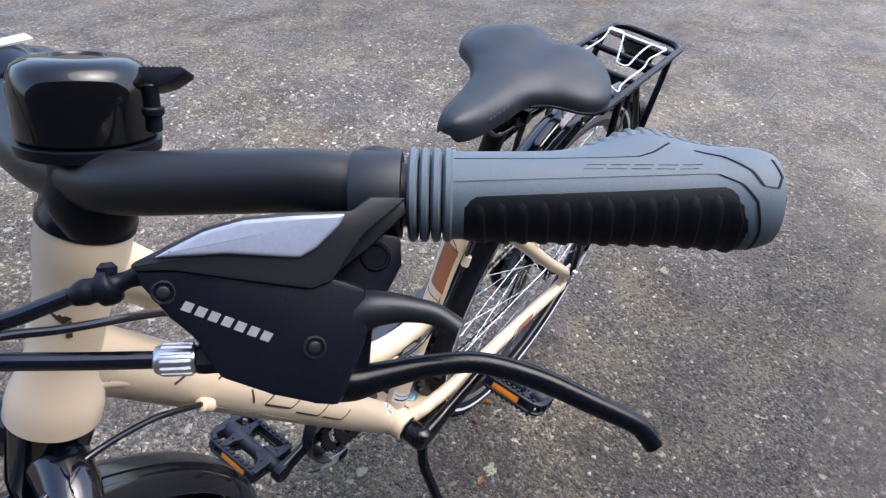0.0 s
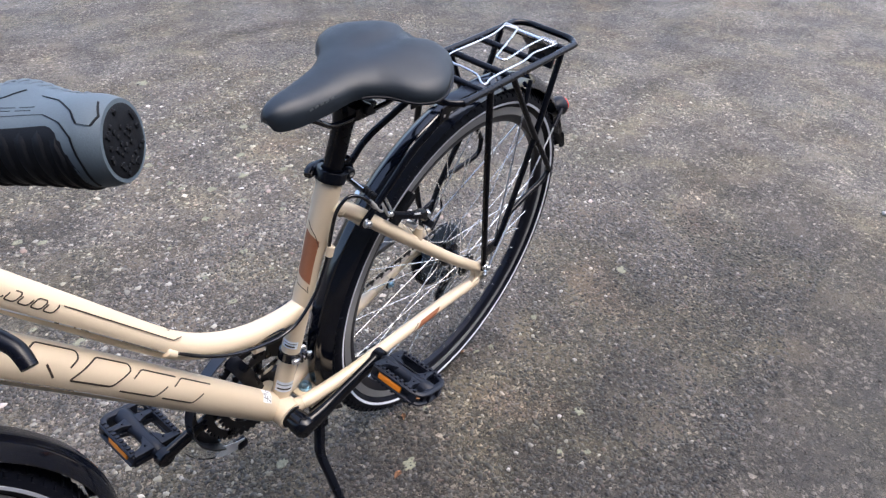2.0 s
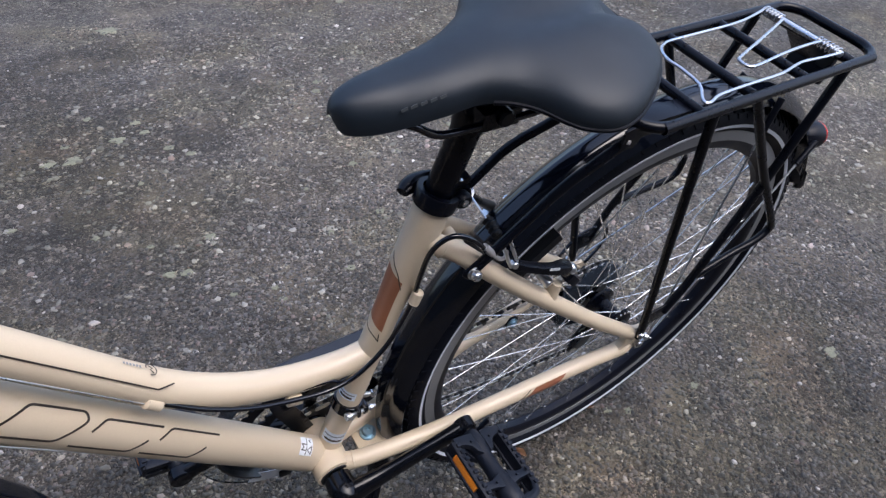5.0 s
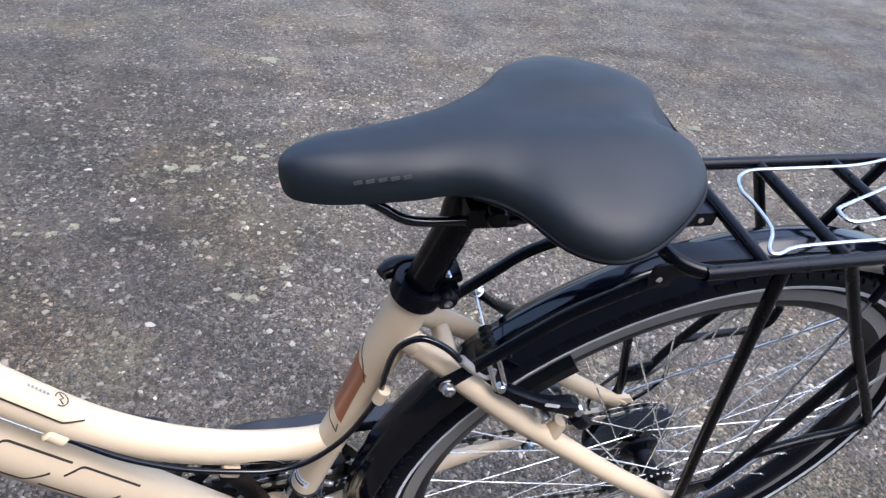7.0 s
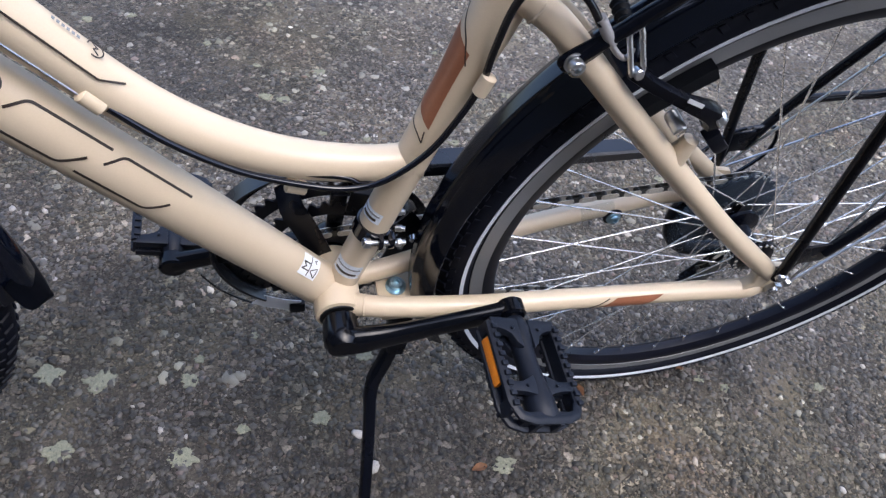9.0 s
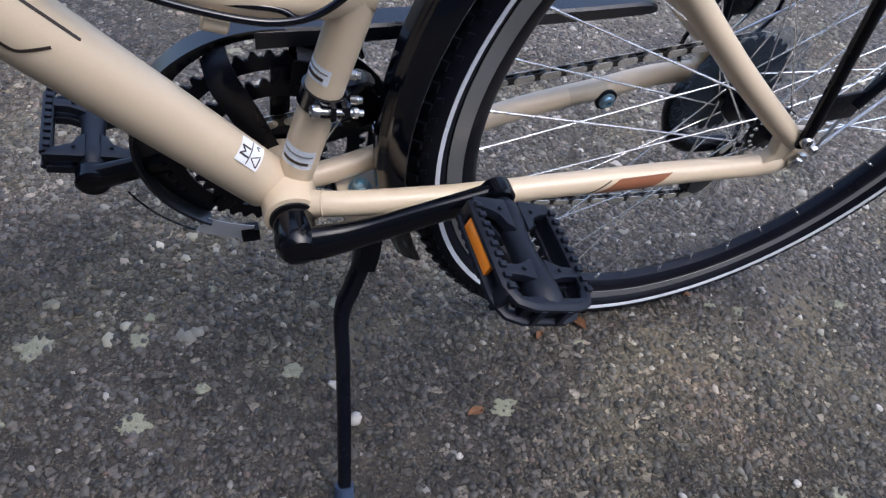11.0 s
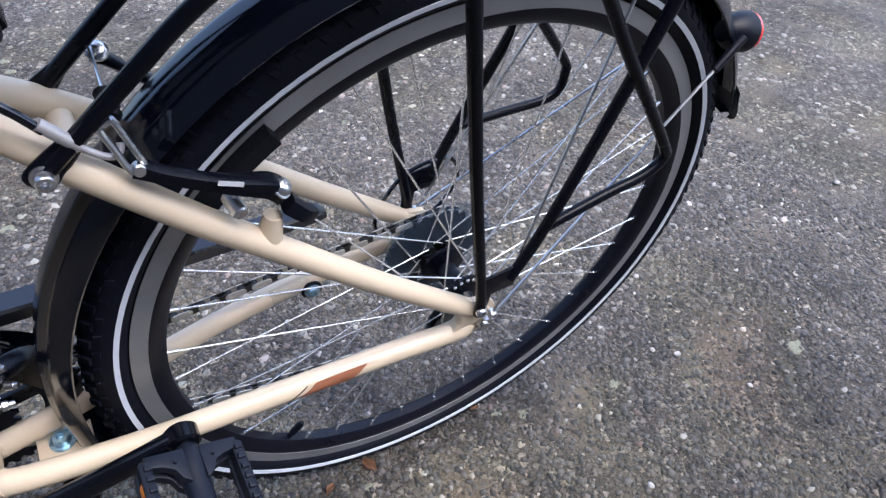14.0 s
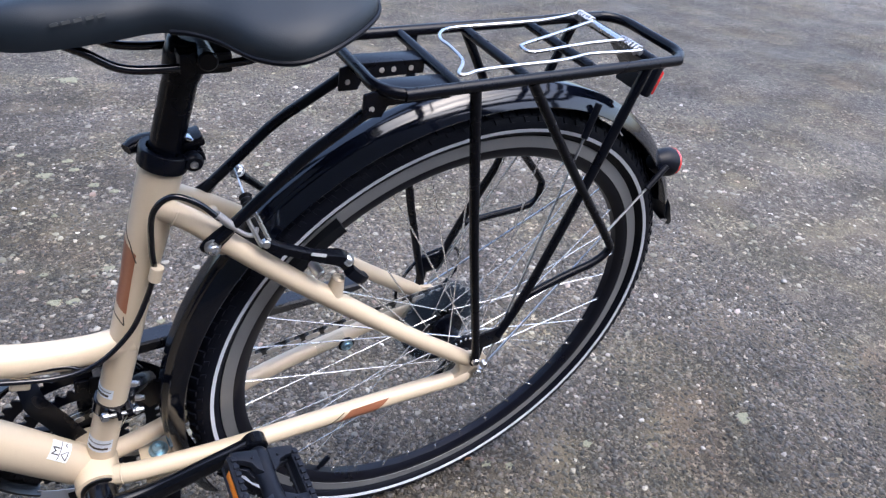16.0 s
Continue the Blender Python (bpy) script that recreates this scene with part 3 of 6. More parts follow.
def pebble(x, y, r, seed):
    rng = np.random.default_rng(seed)
    bm = bmesh.new()
    bmesh.ops.create_icosphere(bm, subdivisions=2, radius=r)
    k = [0.8 + 0.5 * rng.random(), 0.8 + 0.3 * rng.random(), 0.55 + 0.2 * rng.random()]
    for v in bm.verts:
        v.co = Vector([a * b for a, b in zip(v.co, k)]) * (1 + 0.6 * noise.noise(v.co * (0.9 / r) + Vector((seed, 0, 0))))
    low = min(v.co.z for v in bm.verts)
    bm.transform(Matrix.Translation((x, y, -low - r * 0.12)) @ Matrix.Rotation(rng.random() * 6, 4, "Z"))
    return bm


for i, (x, y, r) in enumerate(((0.461, -0.045, 0.0065), (-0.402, -0.059, 0.009), (-0.416, -0.009, 0.006), (0.339, -0.312, 0.005), (0.53, 0.13, 0.005), (1.193, 0.154, 0.008), (-0.072, -0.237, 0.005), (0.071, -0.258, 0.005),
                               (-0.115, -0.246, 0.0045), (1.539, -0.679, 0.009), (0.522, -0.149, 0.005), (0.9, 0.5, 0.007), (-0.052, 0.074, 0.004), (0.2, 0.3, 0.005), (0.75, 0.25, 0.006), (1.6, 0.7, 0.009), (0.35, 0.05, 0.004), (-0.55, 1.2, 0.006), (0.25, -0.2, 0.004), (-0.3, -0.13, 0.0045))):
    tagged(link("pebble", pebble(x, y, r, 80 + i), PEBBLE, None, smooth=0), "small off-white pebble lying loose on the asphalt", "pebble", "loose pebbles on the asphalt")


def leaf_scrap(x, y, r, turn, seed):
    rng = np.random.default_rng(seed)
    bm, rows = bmesh.new(), []
    for i in range(7):
        u = i / 6
        w = r * 0.55 * math.sin(math.pi * (0.08 + 0.84 * u)) * (0.85 + 0.3 * rng.random())
        rows.append([bm.verts.new(((u - 0.5) * 2 * r, k * w, 0.0035 + 0.003 * abs(k) + 0.002 * math.sin(5 * u))) for k in (-1, -0.5, 0, 0.5, 1)])
    for a, b in zip(rows, rows[1:]):
        for k in range(4):
            bm.faces.new((a[k], a[k + 1], b[k + 1], b[k]))
    bmesh.ops.solidify(bm, geom=bm.faces[:], thickness=0.0006)
    low = min(v.co.z for v in bm.verts)
    bm.transform(Matrix.Translation((x, y, 0.0005 - low)) @ Matrix.Rotation(radians(turn), 4, "Z"))
    return bm


for i, (x, y, r, turn) in enumerate(((-0.144, 0.004, 0.009, 40), (-0.083, 0.012, 0.013, 110), (-0.263, -0.082, 0.011, 10), (0.098, 0.022, 0.008, 0))):
    tagged(link("leaf_scrap", leaf_scrap(x, y, r, turn, 120 + i), LEAF, None), "curled dry brown leaf scrap on the asphalt", "leaf", "leaf scraps on the asphalt")

# unseen wall added behind the camera to block sky and darken reflections
BLOCKER = surface("grey_blocker_matte", (0.10, 0.098, 0.096), 0.9, vary=0.12, broad=1.5, fine=60, bump=0.3)
tagged(link("shade_wall", box((60, 0.3, 4.7), Matrix.Translation((-1.9, -2.45, 2.35)) @ Matrix.Rotation(radians(-37), 4, "Z")), BLOCKER, None), "plain grey wall added out of sight to block sky light", "wall", kind="structure")

# ---- the bicycle: x to its rear, y to its right, z up, about the rear axle ----
bike = tagged(new("bicycle"), "cream step-through city bicycle with black mudguards leaning on its kickstand", "bicycle")
bike.matrix_world = pose(0, 0, 0.3502, 6.14, 0, 0)
Y = Vector((0, 1, 0))
BB = Vector((-0.4535, 0, -0.042))
FRONT = Vector((-1.09, 0, 0))
HEAD0, HEAD1 = Vector((-0.8885, 0, 0.4010)), Vector((-0.8409, 0, 0.5351))
STEER = (HEAD1 - HEAD0).normalized()

# frame
head = part("head_tube", lathe([(0, 0.0275), (0.001, 0.0288), (0.012, 0.029), (0.022, 0.0277), (0.036, 0.0237), (0.055, 0.0212), (0.075, 0.0208), (0.095, 0.022), (0.112, 0.0242), (0.122, 0.0257), (0.125, 0.0262), (0.1412, 0.0262), (0.1423, 0.025)], HEAD0, HEAD1, 40), CREAM, bike)
DT0, DT1 = Vector((-0.468, 0, -0.036)), Vector((-0.872, 0, 0.448))
down = part("down_tube", sweep([DT0, DT0.lerp(DT1, 0.3), DT0.lerp(DT1, 0.7), DT1], [0.0195, 0.0205, 0.0205, 0.0195], 4, 28, flat=1.22), CREAM, bike)
top = part("top_tube", sweep([(-0.392, 0, 0.139), (-0.43, 0, 0.135), (-0.4835, 0, 0.142), (-0.5281, 0, 0.1575), (-0.5683, 0, 0.181), (-0.6026, 0, 0.210), (-0.6308, 0, 0.2425), (-0.6559, 0, 0.274), (-0.6977, 0, 0.328), (-0.7317, 0, 0.3713), (-0.78, 0, 0.433), (-0.846, 0, 0.515)], [0.0148, 0.0148, 0.0152, 0.0157, 0.0162, 0.0166, 0.0168, 0.017, 0.0172, 0.0174, 0.0176, 0.018], 5, 28, flat=1.04), CREAM, bike)
ST0, ST1 = Vector((-0.447, 0, -0.03)), Vector((-0.3475, 0, 0.327))


def seat_radius(d):
    """The seat tube swells towards its top."""
    k = min(1.0, max(0.0, (d - 0.24) / 0.075))
    return 0.0148 + 0.0030 * k * k * (3 - 2 * k)


seat_len = (ST1 - ST0).length
seat_tube = part("seat_tube", sweep([ST0.lerp(ST1, k / 24) for k in range(25)], [seat_radius(seat_len * k / 24) for k in range(25)], 1, 28), CREAM, bike)
shell = part("bottom_bracket_shell", join(lathe([(0, 0.0195), (0.001, 0.0225), (0.006, 0.0232), (0.064, 0.0232), (0.069, 0.0225), (0.07, 0.0195)], BB - 0.035 * Y, BB, 32)), CREAM, bike)
for sgn in (-1, 1):
    part("bearing_cup", lathe([(0, 0.019), (0.002, 0.019), (0.0025, 0.0165), (0.001, 0.012), (0.001, 0.006)], BB + sgn * 0.0345 * Y, BB + sgn * 0.05 * Y, 24), DARKST, shell, "black bearing cup")
for sgn in (-1, 1):
    upper = [(-0.356, -0.006, 0.2955), (-0.338, -0.021, 0.291), (-0.3235, -0.028, 0.282), (-0.296, -0.0375, 0.2575), (-0.251, -0.047, 0.2175), (-0.2248, -0.05, 0.1945)] if sgn < 0 else [(-0.356, 0.006, 0.297), (-0.345, 0.02, 0.291), (-0.30, 0.036, 0.256), (-0.225, 0.05, 0.192)]
    part("seat_stay", sweep(upper + [(-0.12, 0.06 * sgn, 0.1045), (-0.05, 0.0655 * sgn, 0.049), (-0.024, 0.067 * sgn, 0.029), (-0.008, 0.067 * sgn, 0.014)], [0.0106] * (len(upper)) + [0.0102, 0.0102, 0.0098, 0.0072], 6, 18), CREAM, bike)
    run = [(-0.44, -0.026, -0.036), (-0.41, -0.036, -0.031), (-0.32, -0.047, -0.026), (-0.225, -0.053, -0.021), (-0.1, -0.06, -0.016), (-0.04, -0.065, -0.013)] if sgn < 0 else [(-0.445, 0.013, -0.049), (-0.403, 0.019, -0.0465), (-0.33, 0.0295, -0.0335), (-0.23, 0.0455, -0.0195), (-0.132, 0.058, -0.0125), (-0.078, 0.065, -0.0085), (-0.04, 0.067, -0.008)]
    part("chain_stay", sweep(run + [(-0.02, 0.067 * sgn, -0.009), (-0.006, 0.067 * sgn, -0.006)], [0.0115] + [0.0108] * (len(run) - 1) + [0.0112, 0.0082], 6, 18), CREAM, bike)
    part("dropout", join(prism([(-0.034, -0.012), (-0.024, -0.0205), (-0.012, -0.024), (0.008, -0.016), (0.016, -0.002), (0.014, 0.018), (0.004, 0.031), (-0.014, 0.034), (-0.030, 0.031), (-0.024, 0.012)], -0.0035, 0.0035, basis((0, 0.067 * sgn, 0), (1, 0, 0), (0, 0, 1), (0, -1, 0)), 0.0014),
         prism([(-0.048, 0.045), (-0.026, 0.039), (-0.006, 0.028), (0.009, 0.014), (0.011, -0.008), (-0.008, -0.0185), (-0.042, -0.0165), (-0.034, -0.004), (-0.027, 0.008), (-0.031, 0.022), (-0.042, 0.034)], -0.0062, 0.0062, basis((0, 0.067 * sgn, 0), (1, 0, 0), (0, 0, 1), (0, -1, 0)), 0.0030, 3)), CREAM, bike, "cream welded dropout")
    part("axle_seat", lathe([(0, 0.0125), (0.0035, 0.0125), (0.0042, 0.0115), (0.0042, 0.0055)], (0, 0.070 * sgn, 0), (0, 0.09 * sgn, 0), 24), CREAM, bike, "raised cream axle seat")
left_chain_stay = bpy.data.objects["chain_stay"]
part("stay_bridge", rod((-0.305, -0.034, 0.256), (-0.305, 0.034, 0.256), 0.0085, 16), CREAM, bike)
part("kickstand_plate", box((0.045, 0.06, 0.006), Matrix.Translation((-0.386, 0.0, -0.066)), 0.0015), CREAM, bike)
part("kickstand_bolt", lathe([(0, 0.011), (0.002, 0.011), (0.0022, 0.0075), (0.008, 0.0075), (0.009, 0.0065), (0.009, 0.0035), (0.005, 0.003)], (-0.388, 0.006, -0.063), (-0.388, 0.006, 0), 20), ZINC, bike, "bluish zinc socket bolt")



def weld(p0, p1, r, name="weld_bead"):
    """A rippled weld bead round a tube."""
    ax = (Vector(p1) - Vector(p0)).normalized()
    s = ax.orthogonal().normalized()
    u = ax.cross(s)
    ring = [Vector(p0) + r * (math.cos(a) * s + math.sin(a) * u) for a in (2 * math.pi * k / 60 for k in range(60))]
    return part(name, sweep([tuple(q) for q in ring], [0.0008 + 0.0003 * (k % 2) for k in range(60)], 1, 8, closed=True, side=tuple(ax)), CREAM, bike)


weld(ST0.lerp(ST1, 0.072), ST1, 0.0142)
weld(DT0.lerp(DT1, 0.955), DT1, 0.0195)
weld((-0.4, 0, 0.1375), (-0.43, 0, 0.135), 0.0141)
weld((-0.826, 0, 0.4905), (-0.78, 0, 0.433), 0.0172)
for sgn in (-1, 1):
    weld(*(((-0.4285, -0.031, -0.0335), (-0.41, -0.036, -0.031)) if sgn < 0 else ((-0.43, 0.0155, -0.0485), (-0.403, 0.019, -0.0465))), 0.0108)
    weld((-0.342, 0.019 * sgn, 0.2915), (-0.328, 0.0265 * sgn, 0.284), 0.0102)

part("gusset", sweep([(-0.868, -0.013, 0.4255), (-0.850, -0.014, 0.4125), (-0.8245, -0.013, 0.3835)], [0.0062, 0.0058, 0.0035], 4, 12), CREAM, bike, "small cream frame gusset")
head_face = on_tube(HEAD0, HEAD1, 0.0214, 0.0214)
part("head_mark", patch([(0.0905, 0.0255), (0.0975, 0.0225), (0.0895, 0.0125), (0.0845, 0.0165)], head_face), INK, head, "dark slanted mark")
part("head_mark", patch([(0.0845, 0.0165), (0.0885, 0.0128), (0.0765, 0.0105), (0.0755, 0.0135)], head_face), INK, head, "dark slanted mark")

# frame decals: the maker's mark as plain slanted outlines
dt_face = on_tube(DT0, DT1, 0.0207, 0.0252)


def slanted(s0, s1, v0, v1, lean, corner, gap):
    """An outlined slanted shape with round corners, open over a part of its way."""
    pts = []
    for cx, cy, a0 in ((s1 - corner, v1 - corner, 0), (s0 + corner, v1 - corner, 90), (s0 + corner, v0 + corner, 180), (s1 - corner, v0 + corner, 270)):
        for k in range(5):
            a = radians(a0 + 22.5 * k)
            pts.append((cx + corner * math.cos(a), cy + corner * math.sin(a)))
    pts.append(pts[0])
    dense = []
    for (a, b), (c, d) in zip(pts, pts[1:]):
        m = max(1, int(math.hypot(c - a, d - b) / 0.005))
        dense += [(a + (c - a) * k / m, b + (d - b) * k / m) for k in range(m)]
    dense.append(pts[-1])
    mid = 0.5 * (v0 + v1)
    dense = [(s + lean * (v - mid), v) for s, v in dense]
    return dense[int(len(dense) * gap):]


def bent(corners, step=0.004, round_by=0.004):
    """A line through corners, rounded at each bend."""
    pts = [np.array(c, float) for c in corners]
    out = [pts[0]]
    for a, b, c in zip(pts, pts[1:], pts[2:]):
        p = b + (a - b) * min(0.45, round_by / (np.linalg.norm(a - b) + 1e-9))
        q = b + (c - b) * min(0.45, round_by / (np.linalg.norm(c - b) + 1e-9))
        out += [(1 - k) ** 2 * p + 2 * k * (1 - k) * b + k * k * q for k in (0.0, 0.25, 0.5, 0.75, 1.0)]
    out.append(pts[-1])
    dense = []
    for a, b in zip(out, out[1:]):
        m = max(1, int(np.linalg.norm(b - a) / step))
        dense += [tuple(a + (b - a) * k / m) for k in range(m)]
    return dense + [tuple(out[-1])]


MARKS = [
    [(0.3600, 0.0260), (0.3288, 0.0262), (0.3245, 0.0190), (0.3438, -0.0012), (0.3988, -0.0020), (0.3754, 0.0258), (0.3590, 0.0260)],
    [(0.4590, 0.0164), (0.4500, 0.0284), (0.4010, 0.0288), (0.3980, 0.0200), (0.4052, 0.0096)],
    [(0.4330, 0.0090), (0.4180, -0.0020)],
    [(0.4700, 0.0270), (0.4890, 0.0110)],
    [(0.5404, 0.0012), (0.5180, 0.0240)],
]
for off in (0.0, 0.0682):
    MARKS.append([(0.1825 + off, 0.0226), (0.2410 + off, 0.0226), (0.2500 + off, 0.0108)])
    MARKS.append([(0.1930 + off, 0.0096), (0.2050 + off, -0.0042), (0.2604 + off, -0.0042)])
for mark in MARKS:
    part("outline_mark", ribbon(bent(mark), 0.0021, dt_face), INK, down, "dark brown outlined mark")
tt_face = on_tube((-0.6026, 0, 0.210), (-0.78, 0, 0.433), 0.0174, 0.0176)
part("pinstripe", ribbon(bent([(0.006, 0.0185), (0.0205, 0.0105), (0.1785, 0.0095)], 0.006, 0.0015), 0.0014, tt_face), INK, top, "thin dark pinstripe")
for k in range(5):
    part("name_mark", ribbon(slanted(0.1845 + 0.0135 * k, 0.1955 + 0.0135 * k, -0.0005, 0.0095, -0.5, 0.003, (0.3, 0.0, 0.45, 0.2, 0.5)[k]), 0.0014, tt_face), INK, top, "small dark slanted mark")
badge = [(0.030 + 0.0055 * math.cos(a / 3), 0.0265 + 0.0055 * math.sin(a / 3)) for a in range(16)]
part("size_badge", ribbon(badge, 0.0009, tt_face), INK, top, "thin dark round badge")
part("badge_line", ribbon([(0.0325, 0.0300), (0.0285, 0.0275), (0.0315, 0.0255), (0.0275, 0.0230)], 0.0009, tt_face), INK, top, "thin dark badge line")
for k in range(6):
    part("print_bar", ribbon([(0.0405 + 0.0032 * k, 0.0262), (0.0425 + 0.0032 * k, 0.0262)], 0.0022, tt_face), GREYP, top, "tiny grey print bar")
st_face = on_tube(ST0, ST1, seat_radius, seat_radius)
st_high = st_face
part("brown_panel", patch([(0.219, 0.0075), (0.290, 0.0100), (0.3035, 0.034), (0.233, 0.031)], st_high, 16, 8), BROWN, seat_tube, "brown slanted panel decal")
for path in ([(0.316, 0.034), (0.307, 0.0265), (0.298, 0.0175), (0.281, 0.0085)], [(0.205, 0.0075), (0.2105, 0.0135), (0.2165, 0.0280), (0.2230, 0.0330)], [(0.205, 0.0075), (0.2120, 0.0090), (0.2155, 0.0095)]):
    part("brown_line", ribbon(bent(path, 0.003, 0.003), 0.0011, st_high), INK, seat_tube, "thin dark line decal")
cs_face = on_tube((-0.225, -0.053, -0.021), (-0.1, -0.06, -0.016), 0.0109, 0.0109)
part("brown_panel", patch([(0.022, -0.0105), (0.074, -0.010), (0.103, 0.010), (0.0515, 0.009)], cs_face), BROWN, left_chain_stay, "brown slanted panel decal")
part("brown_line", ribbon([(-0.014, -0.0092), (0.014, -0.0088), (0.043, 0.0085)], 0.0012, cs_face), INK, left_chain_stay, "thin dark line decal")
label_spot = patch([(0.032, 0.013), (0.032, 0.0345), (0.0545, 0.0345), (0.0545, 0.013)], dt_face)
part("size_label", label_spot, WHITEP, down, "white size label with printed letter")
letter = bpy.data.curves.new("letter", "FONT")
letter.body, letter.size, letter.extrude = "M", 0.0125, 0.0001
letter_tmp = new("letter_tmp", letter)
letter_mesh = bpy.data.meshes.new_from_object(letter_tmp)
bpy.data.objects.remove(letter_tmp)
lb = bmesh.new()
lb.from_mesh(letter_mesh)
lp = dt_face(0.0448, 0.0175, 0.0012)
lx, ly = (dt_face(0.0448, 0.0275, 0.0012) - lp).normalized(), (dt_face(0.0548, 0.0175, 0.0012) - lp).normalized()
part("printed_letter", lb, INK, down, "black printed letter", m=basis(lp, lx, ly, lx.cross(ly)))
part("printed_line", ribbon([(0.0437, 0.0140), (0.0437, 0.0335)], 0.0006, dt_face, 0.0007), INK, down, "printed line")
part("printed_triangle", ribbon([(0.0345, 0.0150), (0.0345, 0.0245), (0.0420, 0.0197), (0.0345, 0.0150)], 0.0009, dt_face, 0.0007), INK, down, "printed warning triangle")
part("printed_mark", ribbon([(0.0370, 0.0285), (0.0395, 0.0310), (0.0365, 0.0320)], 0.0008, dt_face, 0.0007), INK, down, "small printed mark")
for s0, s1, v0, v1 in ((0.022, 0.041, -0.006, 0.024), (0.1045, 0.1175, 0.004, 0.028)):
    sticker = part("shop_sticker", patch([(s0, v0), (s1, v0), (s1, v1), (s0, v1)], st_face), BLUEP, seat_tube, "pale blue glossy sticker")
    part("sticker_print", ribbon([(s0 + 0.3 * (s1 - s0), v0 + 0.004), (s0 + 0.3 * (s1 - s0), v1 - 0.004)], 0.0028, st_face, 0.0007), INK, sticker, "dark print bar on the sticker")
    part("sticker_print", ribbon([(s0 + 0.7 * (s1 - s0), v0 + 0.002), (s0 + 0.7 * (s1 - s0), v1 - 0.002)], 0.0016, st_face, 0.0007), GREYP, sticker, "grey print bar on the sticker")


# ---- wheels ----
def wheel(name, centre, m, left_y, right_y, label):
    """Hub with tyre, rim, brake tracks, stripes, spokes and valve."""
    hub = part(name, join(lathe([(0, 0.006), (0.008, 0.009), (0.012, 0.0255), (0.0155, 0.0255), (0.019, 0.0135), (0.03, 0.012), (right_y - left_y - 0.009, 0.012), (right_y - left_y - 0.004, 0.0255), (right_y - left_y, 0.0255), (right_y - left_y + 0.003, 0.01), (right_y - left_y + 0.012, 0.008)], Vector(centre) + Y * (left_y - 0.014), Vector(centre) + Y, 28)), SATIN, bike, label, m=m)
    tyre_sec = [(0.3325 + 0.0195 * math.cos(a) * (1.0 if math.cos(a) > 0 else 0.9), 0.0198 * math.sin(a)) for a in (2 * math.pi * k / 20 for k in range(20))]
    tyre = revolve(tyre_sec, centre, seg=120)
    blocks = bmesh.new()
    for k in range(110):
        for sgn in (-1, 1):
            for lean, half, wide, high in ((37, 0.0058, 0.0056, 0.0021), (63, 0.0042, 0.0030, 0.0014)):
                w, t = 2 * math.pi * (k + 0.25 * sgn + (0.5 if lean > 50 else 0)) / 110, radians(lean)
                c = Vector(centre) + Vector(((0.3325 + 0.0195 * math.cos(t)) * math.cos(w), sgn * 0.0195 * math.sin(t), (0.3325 + 0.0195 * math.cos(t)) * math.sin(w)))
                rad = Vector((math.cos(w) * math.cos(t), sgn * math.sin(t), math.sin(w) * math.cos(t)))
                tan = Vector((-math.sin(w), 0, math.cos(w)))
                side = tan.cross(rad)
                v = [blocks.verts.new(c + a * tan * half + b * side * wide + h * rad * high) for a, b, h in ((-1, -1, 0), (0.5, -1, 0), (1, 1, 0), (-0.5, 1, 0), (-0.9, -0.9, 1), (0.4, -0.9, 1), (0.9, 0.9, 1), (-0.4, 0.9, 1))]
                for f in ((4, 5, 6, 7), (0, 1, 5, 4), (1, 2, 6, 5), (2, 3, 7, 6), (3, 0, 4, 7)):
                    blocks.faces.new([v[q] for q in f])
    part("tyre", join(tyre, blocks), RUBBER, hub, "black tyre with block tread", m=m)
    part("rim", revolve([(0.3165, -0.0115), (0.3165, -0.010), (0.308, -0.0085), (0.308, 0.0085), (0.3165, 0.010), (0.3165, 0.0115), (0.302, 0.0118), (0.2925, 0.0105), (0.287, 0.0055), (0.2865, 0), (0.287, -0.0055), (0.2925, -0.0105), (0.302, -0.0118)], centre, seg=120), RIMBLACK, hub, "black anodised rim", m=m)
    for sgn in (-1, 1):
        part("brake_track", revolve([(0.3172, 0.0113 * sgn), (0.3172, 0.0124 * sgn), (0.3030, 0.0126 * sgn), (0.3030, 0.0115 * sgn)], centre, seg=120), TRACK, hub, "bare alloy brake track", m=m)
        part("stripe", revolve([(0.3262, 0.0184 * sgn), (0.3305, 0.0196 * sgn), (0.3306, 0.0204 * sgn), (0.3261, 0.0192 * sgn)], centre, seg=120), STRIPE, hub, "white reflective sidewall stripe", m=m)
    rivet = rod((0, 0, 0), (0, 0.0022, 0), 0.0021, 8)
    rivet_mesh = bpy.data.meshes.new("spoke_head")
    rivet.to_mesh(rivet_mesh)
    rivet.free()
    rivet_mesh.materials.append(SPOKE)
    for k in range(18):
        w = radians(20 * k + 7)
        ob = new("spoke_head", rivet_mesh)
        ob.parent = hub
        ob.matrix_basis = (m or Matrix()) @ Matrix.Translation(Vector(centre) + Vector((0.0222 * math.cos(w), left_y - 0.0042, 0.0222 * math.sin(w))))
    meshes = {}
    for k in range(36):
        sgn, turn = (-1 if k % 2 else 1), (62 if k % 4 < 2 else -62)
        w, q = radians(10 * k + 5), radians(10 * k + 5 + turn)
        y = right_y - 0.004 if sgn > 0 else left_y + 0.002
        a = Vector((0.023 * math.cos(q), y + 0.0012 * (1 if turn > 0 else -1), 0.023 * math.sin(q)))
        b = Vector((0.2885 * math.cos(w), 0.002 * sgn, 0.2885 * math.sin(w)))
        key = (sgn, turn)
        d = (b - a).length
